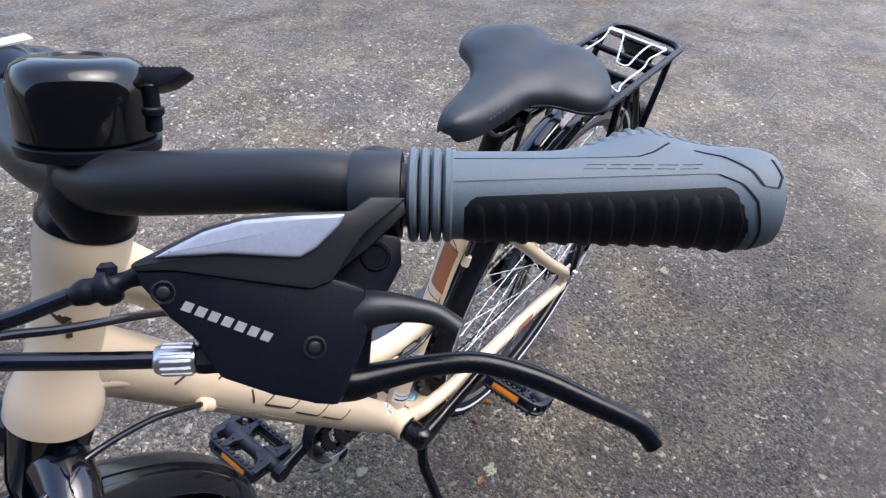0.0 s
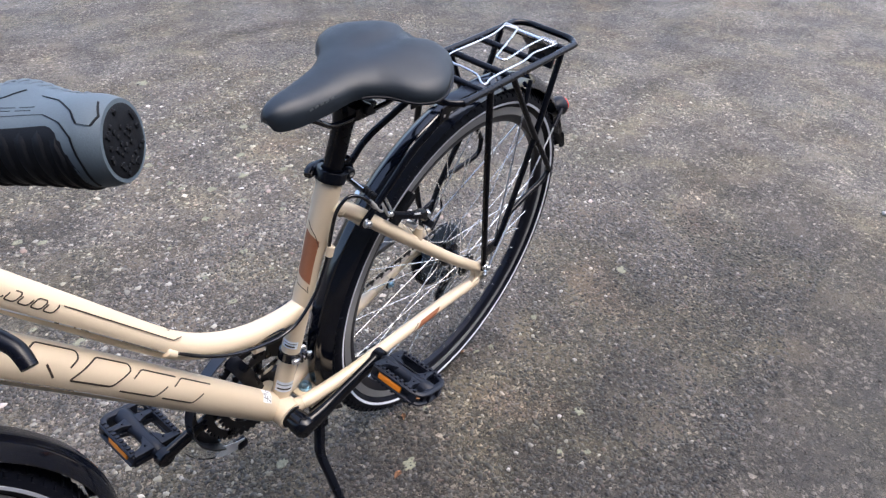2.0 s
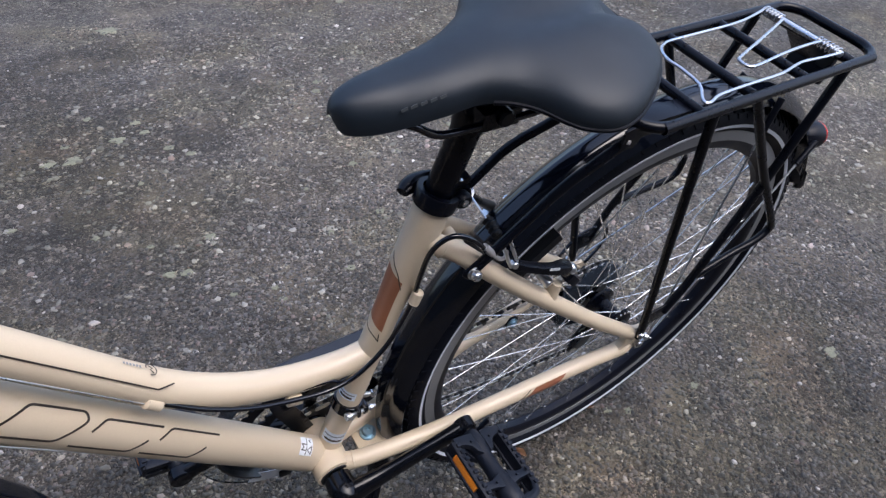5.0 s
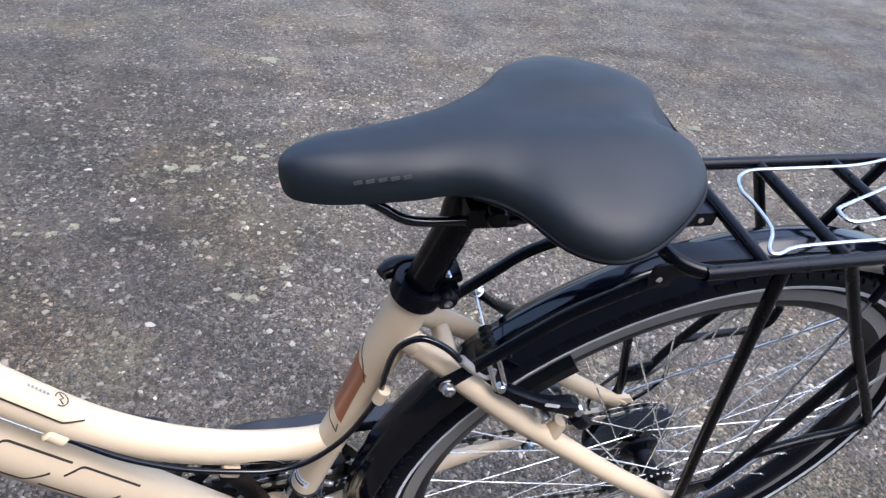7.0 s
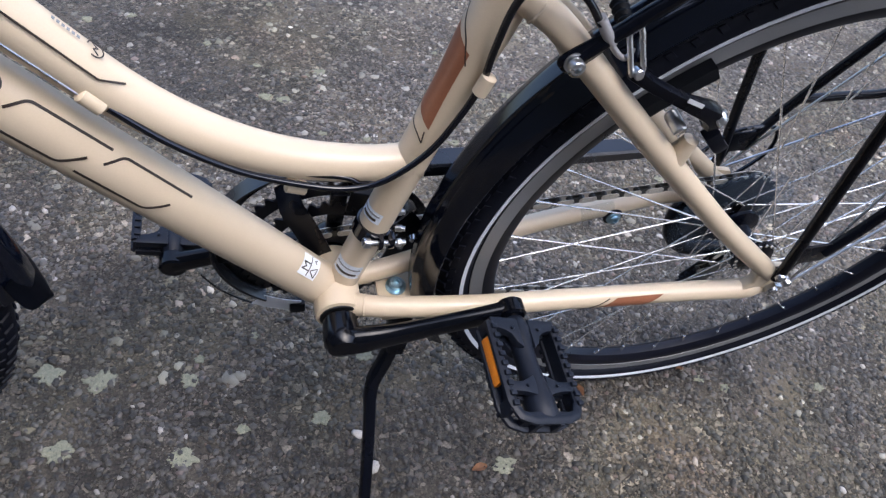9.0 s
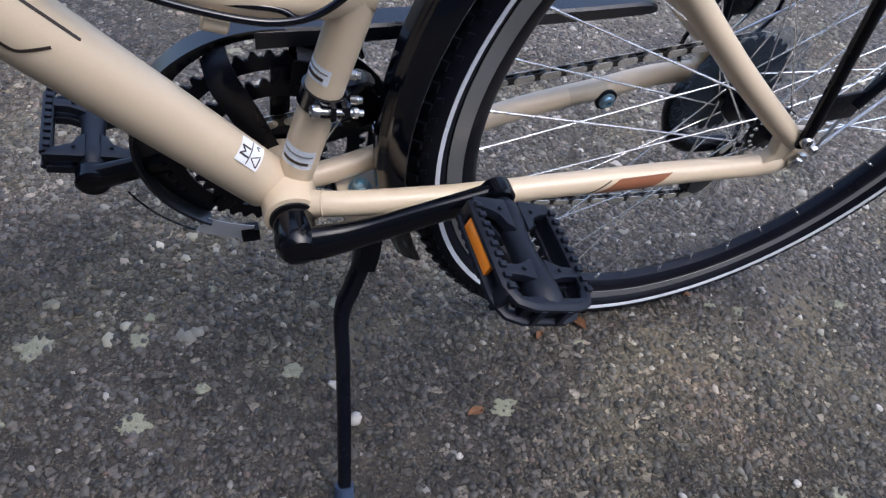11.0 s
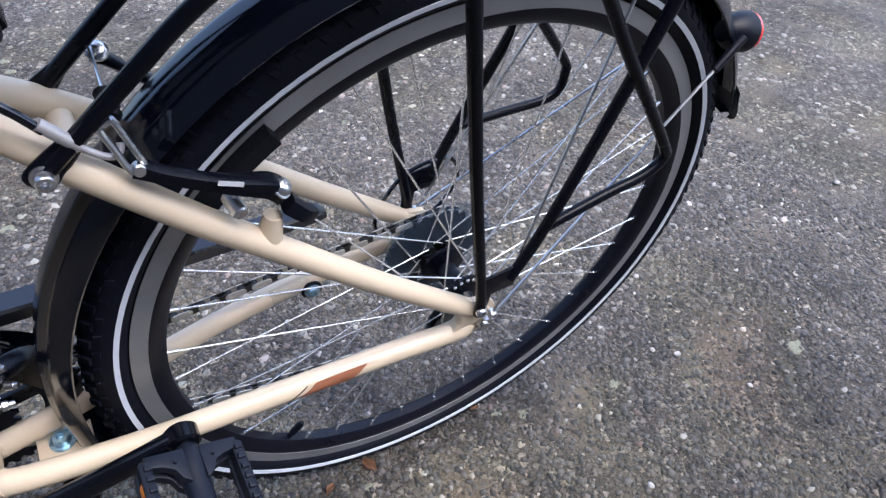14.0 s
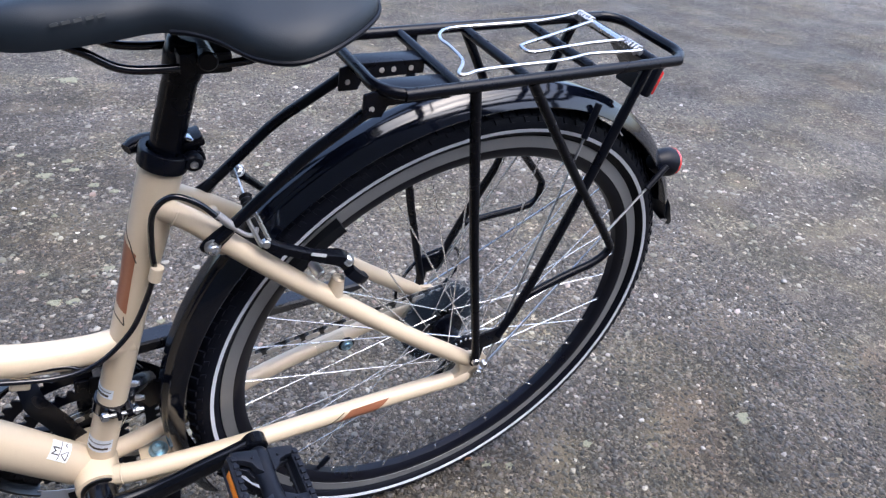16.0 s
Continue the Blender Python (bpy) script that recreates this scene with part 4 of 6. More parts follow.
        if key not in meshes:
            sb = lathe([(0, 0.001), (0.001, 0.001), (d - 0.0128, 0.001), (d - 0.012, 0.001), (d - 0.012, 0.0016), (d - 0.0115, 0.0016), (d - 0.002, 0.0017), (d, 0.0017)], (0, 0, 0), (0, 0, 1), 7)
            for f in sb.faces:
                f.smooth = True
            meshes[key] = bpy.data.meshes.new("spoke")
            sb.to_mesh(meshes[key])
            sb.free()
            meshes[key].materials.append(SPOKE)
        ob = new("spoke", meshes[key])
        ob.parent = hub
        ob.matrix_basis = (m or Matrix()) @ Matrix.Translation(Vector(centre) + a) @ (b - a).to_track_quat("Z", "Y").to_matrix().to_4x4()
    return hub


rear = wheel("rear_wheel", (0, 0, 0), None, -0.034, 0.024, "black rear hub with laced silver spokes")
va = math.atan2(-0.2266, -0.190)
vdir = Vector((math.cos(va), 0, math.sin(va)))
part("valve", lathe([(0, 0.003), (0.006, 0.004), (0.0065, 0.0032), (0.014, 0.0032), (0.0145, 0.0044), (0.03, 0.0044), (0.033, 0.003)], vdir * 0.2935, vdir * 0.2, 14), PLASTIC, rear, "black capped tyre valve")
swing = Matrix.Translation(HEAD0) @ Matrix.Rotation(radians(1.5), 4, STEER) @ Matrix.Translation(-HEAD0)
front = wheel("front_wheel", FRONT, swing, -0.034, 0.034, "black front hub with laced silver spokes")
part("axle", join(rod((0, -0.082, 0), (0, 0.082, 0), 0.0048), lathe([(0, 0.0096), (0.007, 0.0096), (0.0075, 0.0115), (0.009, 0.0115)], (0, -0.0795, 0), (0, -0.05, 0), 6)), STEEL, bike, "zinc axle with nut")


def mudguard(name, centre, a0, a1, m, label):
    sec = []
    for k in range(25):
        t = -1 + k / 12
        ridge = 0.0022 / (1 + math.exp((abs(t) - 0.36) * 40)) + 0.0012 / (1 + math.exp((abs(t) - 0.66) * 40))
        sec.append((0.3765 + ridge - 0.016 * abs(t) ** 3, 0.0275 * t))
    sec += [(r - 0.0014, y * 0.97) for r, y in sec[::-1]]
    return part(name, revolve(sec, centre, a0, a1, 72), GUARDB, bike, label, smooth=50, m=m)


rear_guard = mudguard("rear_mudguard", (0, 0, 0), 24, 203, None, "glossy black plastic rear mudguard")
front_guard = mudguard("front_mudguard", FRONT, 0, 150, swing, "glossy black plastic front mudguard")


def tongue(centre, a0, a1, w0, w1, r0, r1):
    """A rubber flap that widens and flares off the end of a mudguard."""
    bm, rows = bmesh.new(), []
    for i in range(15):
        t = i / 14
        w, a = w0 + (w1 - w0) * t, radians(a0 + (a1 - a0) * t)
        if t > 0.45:
            w *= math.sqrt(max(0.04, 1 - ((t - 0.45) / 0.56) ** 2))
        r = r0 + (r1 - r0) * t * t
        rows.append([bm.verts.new(Vector(centre) + Vector(((r - 0.008 * abs(k) ** 2) * math.cos(a), w * k, (r - 0.008 * abs(k) ** 2) * math.sin(a)))) for k in (-1, -0.6, -0.2, 0.2, 0.6, 1)])
    for a, b in zip(rows, rows[1:]):
        for k in range(5):
            bm.faces.new((a[k], a[k + 1], b[k + 1], b[k]))
    bmesh.ops.solidify(bm, geom=bm.faces[:], thickness=0.0022)
    return bm


part("mudflap", tongue((0, 0, 0), 27, 17, 0.026, 0.024, 0.379, 0.393), PLASTIC, rear_guard, "black rubber mudflap")
part("mudflap", tongue(FRONT, 4, -4.6, 0.026, 0.027, 0.377, 0.388), PLASTIC, front_guard, "black rubber mudflap", m=swing)

for sgn in (-1, 1):
    for a, y0 in ((41, 0.0), (72, 0.0)):
        end = Vector((0.366 * math.cos(radians(a)), 0.029 * sgn, 0.366 * math.sin(radians(a))))
        start = Vector((0.0045, 0.081 * sgn, 0.0167))
        part("mudguard_stay", sweep([start, start.lerp(end, 0.5), end], 0.0016, 2, 8), STEEL, rear_guard, "silver wire mudguard stay")
        part("stay_sleeve", rod(start.lerp(end, 0.9), end + (end - start) * 0.02, 0.0042, 12), PLASTIC, rear_guard, "black plastic stay sleeve")
LAMP = Vector((0.280, -0.008, 0.240))
lamp_dir = Vector((0.93, 0, -0.15)).normalized()
lamp = part("rear_lamp", lathe([(-0.006, 0.010), (0.002, 0.014), (0.010, 0.018), (0.022, 0.020), (0.028, 0.0205)], LAMP, LAMP + lamp_dir, 28), PLASTIC, bike, "black tail lamp on the mudguard")
part("lens", lathe([(0, 0.0205), (0.005, 0.0198), (0.008, 0.015), (0.0095, 0.005)], LAMP + lamp_dir * 0.028, LAMP + lamp_dir, 28), RED, lamp, "red lamp lens")

# ---- drivetrain ----
for i, (teeth, r, y) in enumerate(((48, 0.0985, 0.050), (38, 0.0775, 0.0435), (20, 0.0415, 0.037))):
    g = gear(teeth, r, y, 0.0025, r - 0.017, 0.0055)
    ob = part("chainring", g, RIMBLACK, bike, "black steel toothed chainring", smooth=30, m=Matrix.Translation(BB))
spider = lathe([(0, 0.022), (0.004, 0.026), (0.009, 0.026), (0.012, 0.018)], BB + Y * 0.042, BB + Y, 24)
for k in range(5):
    a = radians(72 * k + 14)
    arm = box((0.07, 0.006, 0.016), Matrix.Translation(BB + Y * 0.047) @ Matrix.Rotation(-a, 4, "Y") @ Matrix.Translation((0.052, 0, 0)), 0.001)
    spider = join(spider, arm)
part("chainring_spider", spider, SATIN, bike, "black five-arm chainring spider")
GUARDP = surface("guard_plastic", (0.006, 0.007, 0.011), 0.3, vary=0.15, fine=900, bump=0.05, spec=0.75)
guard = part("chain_guard", revolve([(0.100, 0.0655), (0.116, 0.0655), (0.1165, 0.049), (0.119, 0.0485), (0.1195, 0.066), (0.117, 0.069), (0.100, 0.068)], BB, 84, 235, 60), GUARDP, bike, "black plastic chain guard", smooth=30)
tail, rings_t = bmesh.new(), []
for x, y0, y1, z0, z1 in smoothed([(-0.465, 0.0485, 0.067, 0.060, 0.0765), (-0.40, 0.0465, 0.069, 0.063, 0.078), (-0.33, 0.046, 0.070, 0.066, 0.0795), (-0.25, 0.048, 0.0705, 0.069, 0.0815), (-0.18, 0.049, 0.0705, 0.0715, 0.0835), (-0.130, 0.050, 0.070, 0.074, 0.085), (-0.114, 0.054, 0.067, 0.0735, 0.0785)], 4):
    b = 0.0022
    rings_t.append([tail.verts.new((x, y, z)) for y, z in ((y0, z0), (y0, z1 - b), (y0 + b, z1), (y1 - b, z1), (y1, z1 - b), (y1, z0), (y1 - b, z0), (y1 - b, z1 - b), (y0 + b, z1 - b), (y0 + b, z0))])
for a, b in zip(rings_t, rings_t[1:]):
    for k in range(10):
        tail.faces.new((a[k], a[(k + 1) % 10], b[(k + 1) % 10], b[k]))
tail.faces.new(rings_t[0])
tail.faces.new(rings_t[-1][::-1])
part("guard_tail", tail, GUARDP, guard, "black plastic channel over the chain", smooth=30)
part("guard_bracket", sweep([BB + Vector(q) for q in ((-0.0092, 0.027, 0.011), (-0.0266, 0.027, 0.0602), (-0.0388, 0.028, 0.0897), (-0.0435, 0.05, 0.1005))], [0.012, 0.0125, 0.0125, 0.012], 4, 10, side=(0.8, 0, 0.6), flat=0.18), SATIN, guard, "black flat bracket")
part("clear_skirt", revolve([(0.112, 0.0575), (0.140, 0.0575), (0.140, 0.0587), (0.112, 0.0587)], BB, 196, 256, 36), CLEAR, guard, "clear plastic skirt")
# the band's pale colour takes in the sky's reflection on the plastic
part("skirt_band", revolve([(0.115, 0.0535), (0.1393, 0.0562), (0.1393, 0.057), (0.115, 0.0543)], BB, 233, 256, 24), SHEENP, guard, "pale translucent plastic band with sky sheen in its colour")
part("skirt_edge", revolve([(0.1395, 0.0572), (0.1405, 0.0572), (0.1405, 0.059), (0.1395, 0.059)], BB, 200, 256, 36), SATIN, guard, "thin black skirt edge")
part("skirt_clip", box((0.018, 0.012, 0.018), Matrix.Translation((-0.486, 0.058, -0.168)), 0.002), PLASTIC, guard, "black plastic clip")

cogs = bmesh.new()
for i, r in enumerate((0.0585, 0.0535, 0.047, 0.041, 0.036, 0.032, 0.028)):
    cogs = join(cogs, gear(int(r * 2 * math.pi / 0.0127), r, 0.0305 + 0.0045 * i, 0.0019, 0.018, 0.004))
part("cassette", cogs, DARKST, rear, "dark steel sprocket cluster", smooth=30)
part("spoke_protector", revolve([(0.024, 0.0215), (0.05, 0.0205), (0.072, 0.0225), (0.0735, 0.0235), (0.0735, 0.0245), (0.05, 0.0217), (0.024, 0.0227)], (0, 0, 0), seg=72), GUARDCL, rear, "clear plastic spoke protector disc")

# chain: outer and inner links along both runs and round the rings
ring_r, cog_r, jx, jr = 0.0385, 0.0535, Vector((0.034, 0.034, -0.151)), 0.02
loop = []
for k in range(25):
    a = radians(96 + k * (264 - 96) / 24)
    loop.append(BB + Vector((ring_r * math.cos(a), 0.0382, ring_r * math.sin(a))))
low = loop[-1]
for k in range(1, 12):
    loop.append(low.lerp(jx + Vector((0.0, 0, -jr)), k / 12) + Vector((0, 0, -0.019 * math.sin(math.pi * k / 12))))
for k in range(9):
    a = radians(-90 + k * 180 / 8)
    loop.append(jx + Vector((jr * math.cos(a), 0, jr * math.sin(a))))
ux = Vector((0.060, 0.032, -0.100))
for k in range(7):
    a = radians(250 - k * 140 / 6)
    loop.append(ux + Vector((jr * math.cos(a), 0, jr * math.sin(a))))
for k in range(14):
    a = radians(-40 + k * 135 / 13)
    loop.append(Vector((cog_r * math.cos(a), 0.0365, cog_r * math.sin(a))))
hi = loop[-1]
for k in range(1, 11):
    loop.append(hi.lerp(loop[0], k / 11))
dense = smoothed([tuple(p) for p in loop], 6, True)
lens = [0.0]
for a, b in zip(dense, dense[1:] + dense[:1]):
    lens.append(lens[-1] + float(np.linalg.norm(b - a)))
count = int(round(lens[-1] / 0.0127 / 2)) * 2
spots = []
for k in range(count):
    d = lens[-1] * k / count
    i = max(j for j in range(len(dense)) if lens[j] <= d)
    t = (d - lens[i]) / max(lens[i + 1] - lens[i], 1e-9)
    spots.append(Vector(dense[i] + (dense[(i + 1) % len(dense)] - dense[i]) * t))


def chain_link(wide):
    outline = []
    for c, a0 in ((0.00635, -90), (-0.00635, 90)):
        for k in range(5):
            a = radians(a0 + 45 * k)
            outline.append((c + 0.0038 * math.cos(a), 0.0038 * math.sin(a)))
    y = 0.0033 if wide else 0.0022
    bm = bmesh.new()
    for s in (-1, 1):
        bm = join(bm, prism(outline, s * y - 0.0005, s * y + 0.0005))
    for c in (-0.00635, 0.00635):
        bm = join(bm, rod((c, 0, -0.0042 if wide else -0.002), (c, 0, 0.0042 if wide else 0.002), 0.0019 if wide else 0.0038, 8))
    bmesh.ops.recalc_face_normals(bm, faces=bm.faces)
    me = bpy.data.meshes.new("chain_link")
    bm.to_mesh(me)
    bm.free()
    # inner links are darker than outer ones, for contrast
    me.materials.append(CHAIN if wide else LINKST)
    return me


link_mesh = [chain_link(True), chain_link(False)]
chain = tagged(new("chain", None), "")
chain.parent = bike
for k in range(count):
    a, b = spots[k], spots[(k + 1) % count]
    x = (b - a).normalized()
    z = (Y - x * x.dot(Y)).normalized()
    ob = new("chain_link", link_mesh[k % 2])
    ob.parent = chain
    ob.matrix_basis = basis((a + b) / 2, x, z.cross(x), z)

# rear derailleur
mech = part("rear_derailleur", join(box((0.035, 0.022, 0.03), Matrix.Translation((-0.004, 0.066, -0.045)) @ Matrix.Rotation(0.5, 4, "Y"), 0.004),
            sweep([(0.0, 0.07, -0.012), (-0.022, 0.068, -0.04), (-0.018, 0.063, -0.078), (0.008, 0.056, -0.104), (0.055, 0.047, -0.101)], [0.009, 0.012, 0.012, 0.011, 0.009], 4, 12)), SATIN, bike, "black rear derailleur")
def capsule(a, b, ra, rb):
    """The outline round two circles."""
    d = math.atan2(b[1] - a[1], b[0] - a[0])
    return [(a[0] + ra * math.cos(d + radians(w)), a[1] + ra * math.sin(d + radians(w))) for w in range(90, 271, 20)] + [(b[0] + rb * math.cos(d + radians(w)), b[1] + rb * math.sin(d + radians(w))) for w in range(-90, 91, 20)]


for y in (0.026, 0.041):
    part("cage_plate", prism(capsule((ux.x, ux.z), (jx.x, jx.z), 0.010, 0.0125), -0.0009, 0.0009, basis((0, y, 0), (1, 0, 0), (0, 0, 1), (0, -1, 0)), 0.0004), CAGEST, mech, "dark steel cage plate")
for c in (ux, jx):
    part("jockey_wheel", gear(11, 0.0195, -0.002, 0.004, 0.006, 0.005), PLASTIC, mech, "black toothed pulley", m=Matrix.Translation(c))
part("gear_cable_loop", sweep([(-0.02, 0.068, -0.03), (-0.05, 0.074, 0.02), (-0.02, 0.078, 0.075), (0.035, 0.078, 0.085), (0.05, 0.076, 0.05), (0.02, 0.074, 0.01), (-0.03, 0.07, -0.01), (-0.09, 0.064, -0.018)], 0.0023, 6, 8), GLOSS, mech, "black gear cable housing")
stay_bolt = part("chainstay_bolt", lathe([(0, 0.0085), (0.0025, 0.0085), (0.003, 0.006), (0.0055, 0.0058), (0.006, 0.005), (0.006, 0.003), (0.003, 0.0025)], (-0.134, 0.0455, -0.0185), (-0.134, 0.0, -0.0185), 20), ZINC, bike, "bluish zinc bolt on the chain stay")
part("washer", lathe([(0, 0.0115), (0.0022, 0.0115), (0.0026, 0.0108), (0.0026, 0.008)], (-0.134, 0.0475, -0.0185), (-0.134, 0.0, -0.0185), 24), PLASTIC, stay_bolt, "black washer")
part("chainstay_label", patch([(0.052, -0.014), (0.095, -0.014), (0.095, 0.016), (0.052, 0.016)], on_tube((-0.23, 0.0455, -0.0195), (-0.132, 0.058, -0.0125), 0.0111, 0.0111)), CLEAR, bike, "clear protective film")

# ---- cranks and pedals ----
PED = Vector((-0.2955, 0, -0.004))


def crank(sgn):
    end = PED if sgn < 0 else BB + (BB - PED)
    d = (end - BB).normalized()
    up = d.cross(Y)
    sag = Vector((0, 0, 0.007 if sgn < 0 else 0.0))
    pts = [BB + Y * sgn * 0.062 - sag * 0.3 - d * 0.006, BB + d * 0.02 + Y * sgn * 0.063 - sag * 0.7, BB.lerp(end, 0.36) + Y * sgn * 0.064 - sag, BB.lerp(end, 0.72) + Y * sgn * 0.068 - sag * 0.1, end + Y * sgn * 0.069]
    arm = sweep(pts, [0.0125, 0.0118, 0.0095, 0.0085, 0.0095], 7, 20, flat=1.38)
    boss = lathe([(0, 0.0125), (0.003, 0.0165), (0.02, 0.0182), (0.03, 0.0178), (0.036, 0.014), (0.0375, 0.008)], BB + Y * sgn * 0.036, BB + Y * sgn * 0.1, 28)
    eye = lathe([(0, 0.012), (0.002, 0.0142), (0.015, 0.0142), (0.017, 0.012)], end + Y * sgn * 0.0605, end + Y * sgn * 0.1, 24)
    return part("crank", join(arm, boss, eye), CRANKB, bike, "glossy black crank arm")


def pedal(sgn, turn):
    """Plastic platform pedal: barrel, cage, cross webs, studs and two reflectors."""
    end = PED if sgn < 0 else BB + (BB - PED)
    m = Matrix.Translation(end + Y * sgn * 0.079) @ Matrix.Rotation(radians(turn), 4, "Y") @ Matrix.Diagonal((1, sgn, 1, 1))
    half, l0, l1, h = 0.0365, 0.008, 0.104, 0.0118
    outline = [(-half, l0 + 0.003), (-half, l1 - 0.016), (-half + 0.006, l1 - 0.004), (-half + 0.018, l1), (half - 0.018, l1), (half - 0.006, l1 - 0.004), (half, l1 - 0.016), (half, l0 + 0.003)]
    dense_out = []
    for (a, b), (c, d) in zip(outline, outline[1:]):
        dense_out += [(a + (c - a) * k / 3, b + (d - b) * k / 3) for k in range(3)]
    dense_out.append(outline[-1])
    cage, posts = bmesh.new(), []
    for z in (h * 0.72, -h * 0.72):
        cage = join(cage, sweep([(x, y, z) for x, y in dense_out], 0.0036, 1, 8, side=(0, 0, 1), flat=1.3, square=True))
    for x, y in ((-half, 0.014), (-half, 0.09), (half, 0.014), (half, 0.09), (-0.012, l1 - 0.0005), (0.012, l1 - 0.0005)):
        posts.append(box((0.0055, 0.012, h * 1.5), Matrix.Translation((x, y, 0)), 0.001))
    barrel = lathe([(0, 0.0085), (0.004, 0.0105), (0.012, 0.0128), (0.024, 0.0118), (0.038, 0.0102), (0.055, 0.0104), (0.07, 0.0125), (0.086, 0.0142), (0.099, 0.0142), (0.103, 0.012)], (0, 0, 0), (0, 1, 0), 24)
    webs = []
    for plan in ([(0.006, 0.006), (half, 0.006), (half, 0.016), (0.024, 0.0185), (0.0165, 0.0225), (0.0125, 0.031), (0.006, 0.036)], [(0.006, 0.063), (0.0125, 0.0665), (0.020, 0.0695), (half, 0.0695), (half, 0.0785), (0.019, 0.0795), (0.006, 0.083)]):
        for s in (-1, 1):
            for z in (h * 0.62, -h * 0.62):
                webs.append(prism([(s * x, y) for x, y in plan[::s]], z - 0.0042, z + 0.0042, None, 0.0014))
    for x, y in ((-0.015, 0.017), (0.015, 0.017), (-0.0165, 0.074), (0.0165, 0.074)):
        for z in (1, -1):
            posts.append(rod((x, y, z * h * 0.62), (x, y, z * (h * 0.62 + 0.0066)), 0.0017, 10))
    end_plate = box((0.05, 0.007, h * 1.9), Matrix.Translation((0, l1 - 0.003, 0)), 0.002)
    body = part("pedal", cage, PEDALP, bike, "black plastic platform pedal", m=m)
    part("barrel", barrel, PEDALP, body, "black pedal barrel", m=m)
    for post_bm in posts:
        part("post", post_bm, PEDALP, body, "black cage post", m=m)
    for web in webs:
        part("web", web, PEDALP, body, "black cross web", m=m)
    part("end_plate", end_plate, PEDALP, body, "black end plate", m=m)
    for s in (-1, 1):
        for k in range(9):
            for z in (1, -1):
                part("stud", box((0.0058, 0.0046, 0.0034), Matrix.Translation((s * (half - 0.0008), 0.017 + 0.0092 * k, z * (h * 0.72 + 0.0045))), 0.0006), PEDALP, body, "moulded grip stud", m=m)
        part("reflector_back", box((0.0016, 0.074, 0.0145), Matrix.Translation((s * (half - 0.0022), 0.048, 0)), 0.0005), PEDALP, body, "black reflector back plate", m=m)
        part("reflector", box((0.004, 0.046, 0.0105), Matrix.Translation((s * (half + 0.002), 0.046, 0)), 0.0008), ORANGE, body, "orange pedal reflector", m=m)
        part("reflector_holder", join(box((0.004, 0.07, 0.003), Matrix.Translation((s * (half + 0.0005), 0.046, 0.0072)), 0.0008), box((0.004, 0.07, 0.003), Matrix.Translation((s * (half + 0.0005), 0.046, -0.0072)), 0.0008)), PEDALP, body, "black reflector holder", m=m)
    part("spindle", rod((0, -0.016, 0), (0, 0.002, 0), 0.0075, 14), SATIN, body, "black pedal spindle", m=m)
    return body


crank(-1)
crank(1)
pedal(-1, 19)
pedal(1, 12)

# ---- kickstand ----
kick = part("kickstand", join(sweep([(-0.386, -0.012, -0.072), (-0.385, -0.022, -0.105), (-0.39, -0.032, -0.13)], [0.014, 0.013, 0.011], 4, 14, square=True),
            sweep([(-0.387, -0.026, -0.118), (-0.402, -0.043, -0.142), (-0.4155, -0.060, -0.162), (-0.4195, -0.092, -0.2), (-0.428, -0.15, -0.266), (-0.4365, -0.2, -0.3255)], [0.0078, 0.0075, 0.0072, 0.0068, 0.0065, 0.0062], 5, 14, square=True)), SATIN, bike, "black steel kickstand leg")
part("foot", sweep([(-0.4325, -0.177, -0.298), (-0.4365, -0.2, -0.326)], [0.0098, 0.0104], 2, 14), FOOT, kick, "slate blue rubber kickstand foot")

# ---- front derailleur, cables and stops ----
fd = ST0 + (ST1 - ST0).normalized() * 0.086
fd_ax = (ST1 - ST0).normalized()
mech2 = part("front_derailleur", join(lathe([(-0.0075, 0.0146), (-0.0075, 0.0172), (0.0075, 0.0172), (0.0075, 0.0146)], fd, fd + fd_ax, 32, caps=False),
             box((0.007, 0.012, 0.014), Matrix.Translation(fd + Vector((0.0145, -0.0145, -0.003))), 0.002), box((0.005, 0.01, 0.014), Matrix.Translation(fd + Vector((0.0045, -0.0185, 0))), 0.002)), GLOSS, bike, "black front derailleur with band clamp")
part("clamp_bolt", join(rod(fd + Vector((-0.008, -0.0205, 0.003)), fd + Vector((0.028, -0.0165, -0.006)), 0.0024, 10), hex_bolt(fd + Vector((-0.006, -0.0205, 0.0025)), (-1, -0.1, 0.25), 0.005, 0.006), rod(fd + Vector((0.019, -0.0175, -0.004)), fd + Vector((0.024, -0.017, -0.005)), 0.004, 8)), STEEL, mech2, "zinc clamp bolt")
for r0, r1, y, label in ((0.071, 0.102, 0.034, "black inner cage plate"), (0.076, 0.108, 0.054, "black outer cage plate")):
    cage = part("cage", revolve([(r0, y - 0.0008), (r1, y - 0.0008), (r1 + 0.001, y), (r1, y + 0.0008), (r0, y + 0.0008)], BB, 22, 82, 24), SATIN, mech2, label, smooth=30)
part("cage_bridge", revolve([(0.100, 0.034), (0.1065, 0.054), (0.108, 0.054), (0.1015, 0.034)], BB, 58, 80, 12), SATIN, mech2, "black cage bridge")
part("cage_rivet", rod(BB + Vector((0.083, 0.0325, 0.022)), BB + Vector((0.083, 0.056, 0.022)), 0.0032, 12), STEEL, mech2, "silver cage rivet")
part("parallelogram", sweep([fd + Vector((0.010, 0.006, -0.004)), fd + Vector((0.020, 0.014, -0.004)), fd + Vector((0.034, 0.026, -0.010)), fd + Vector((0.043, 0.034, -0.018))], [0.009, 0.0085, 0.0075, 0.006], 4, 14, square=True), SATIN, mech2, "black derailleur linkage")
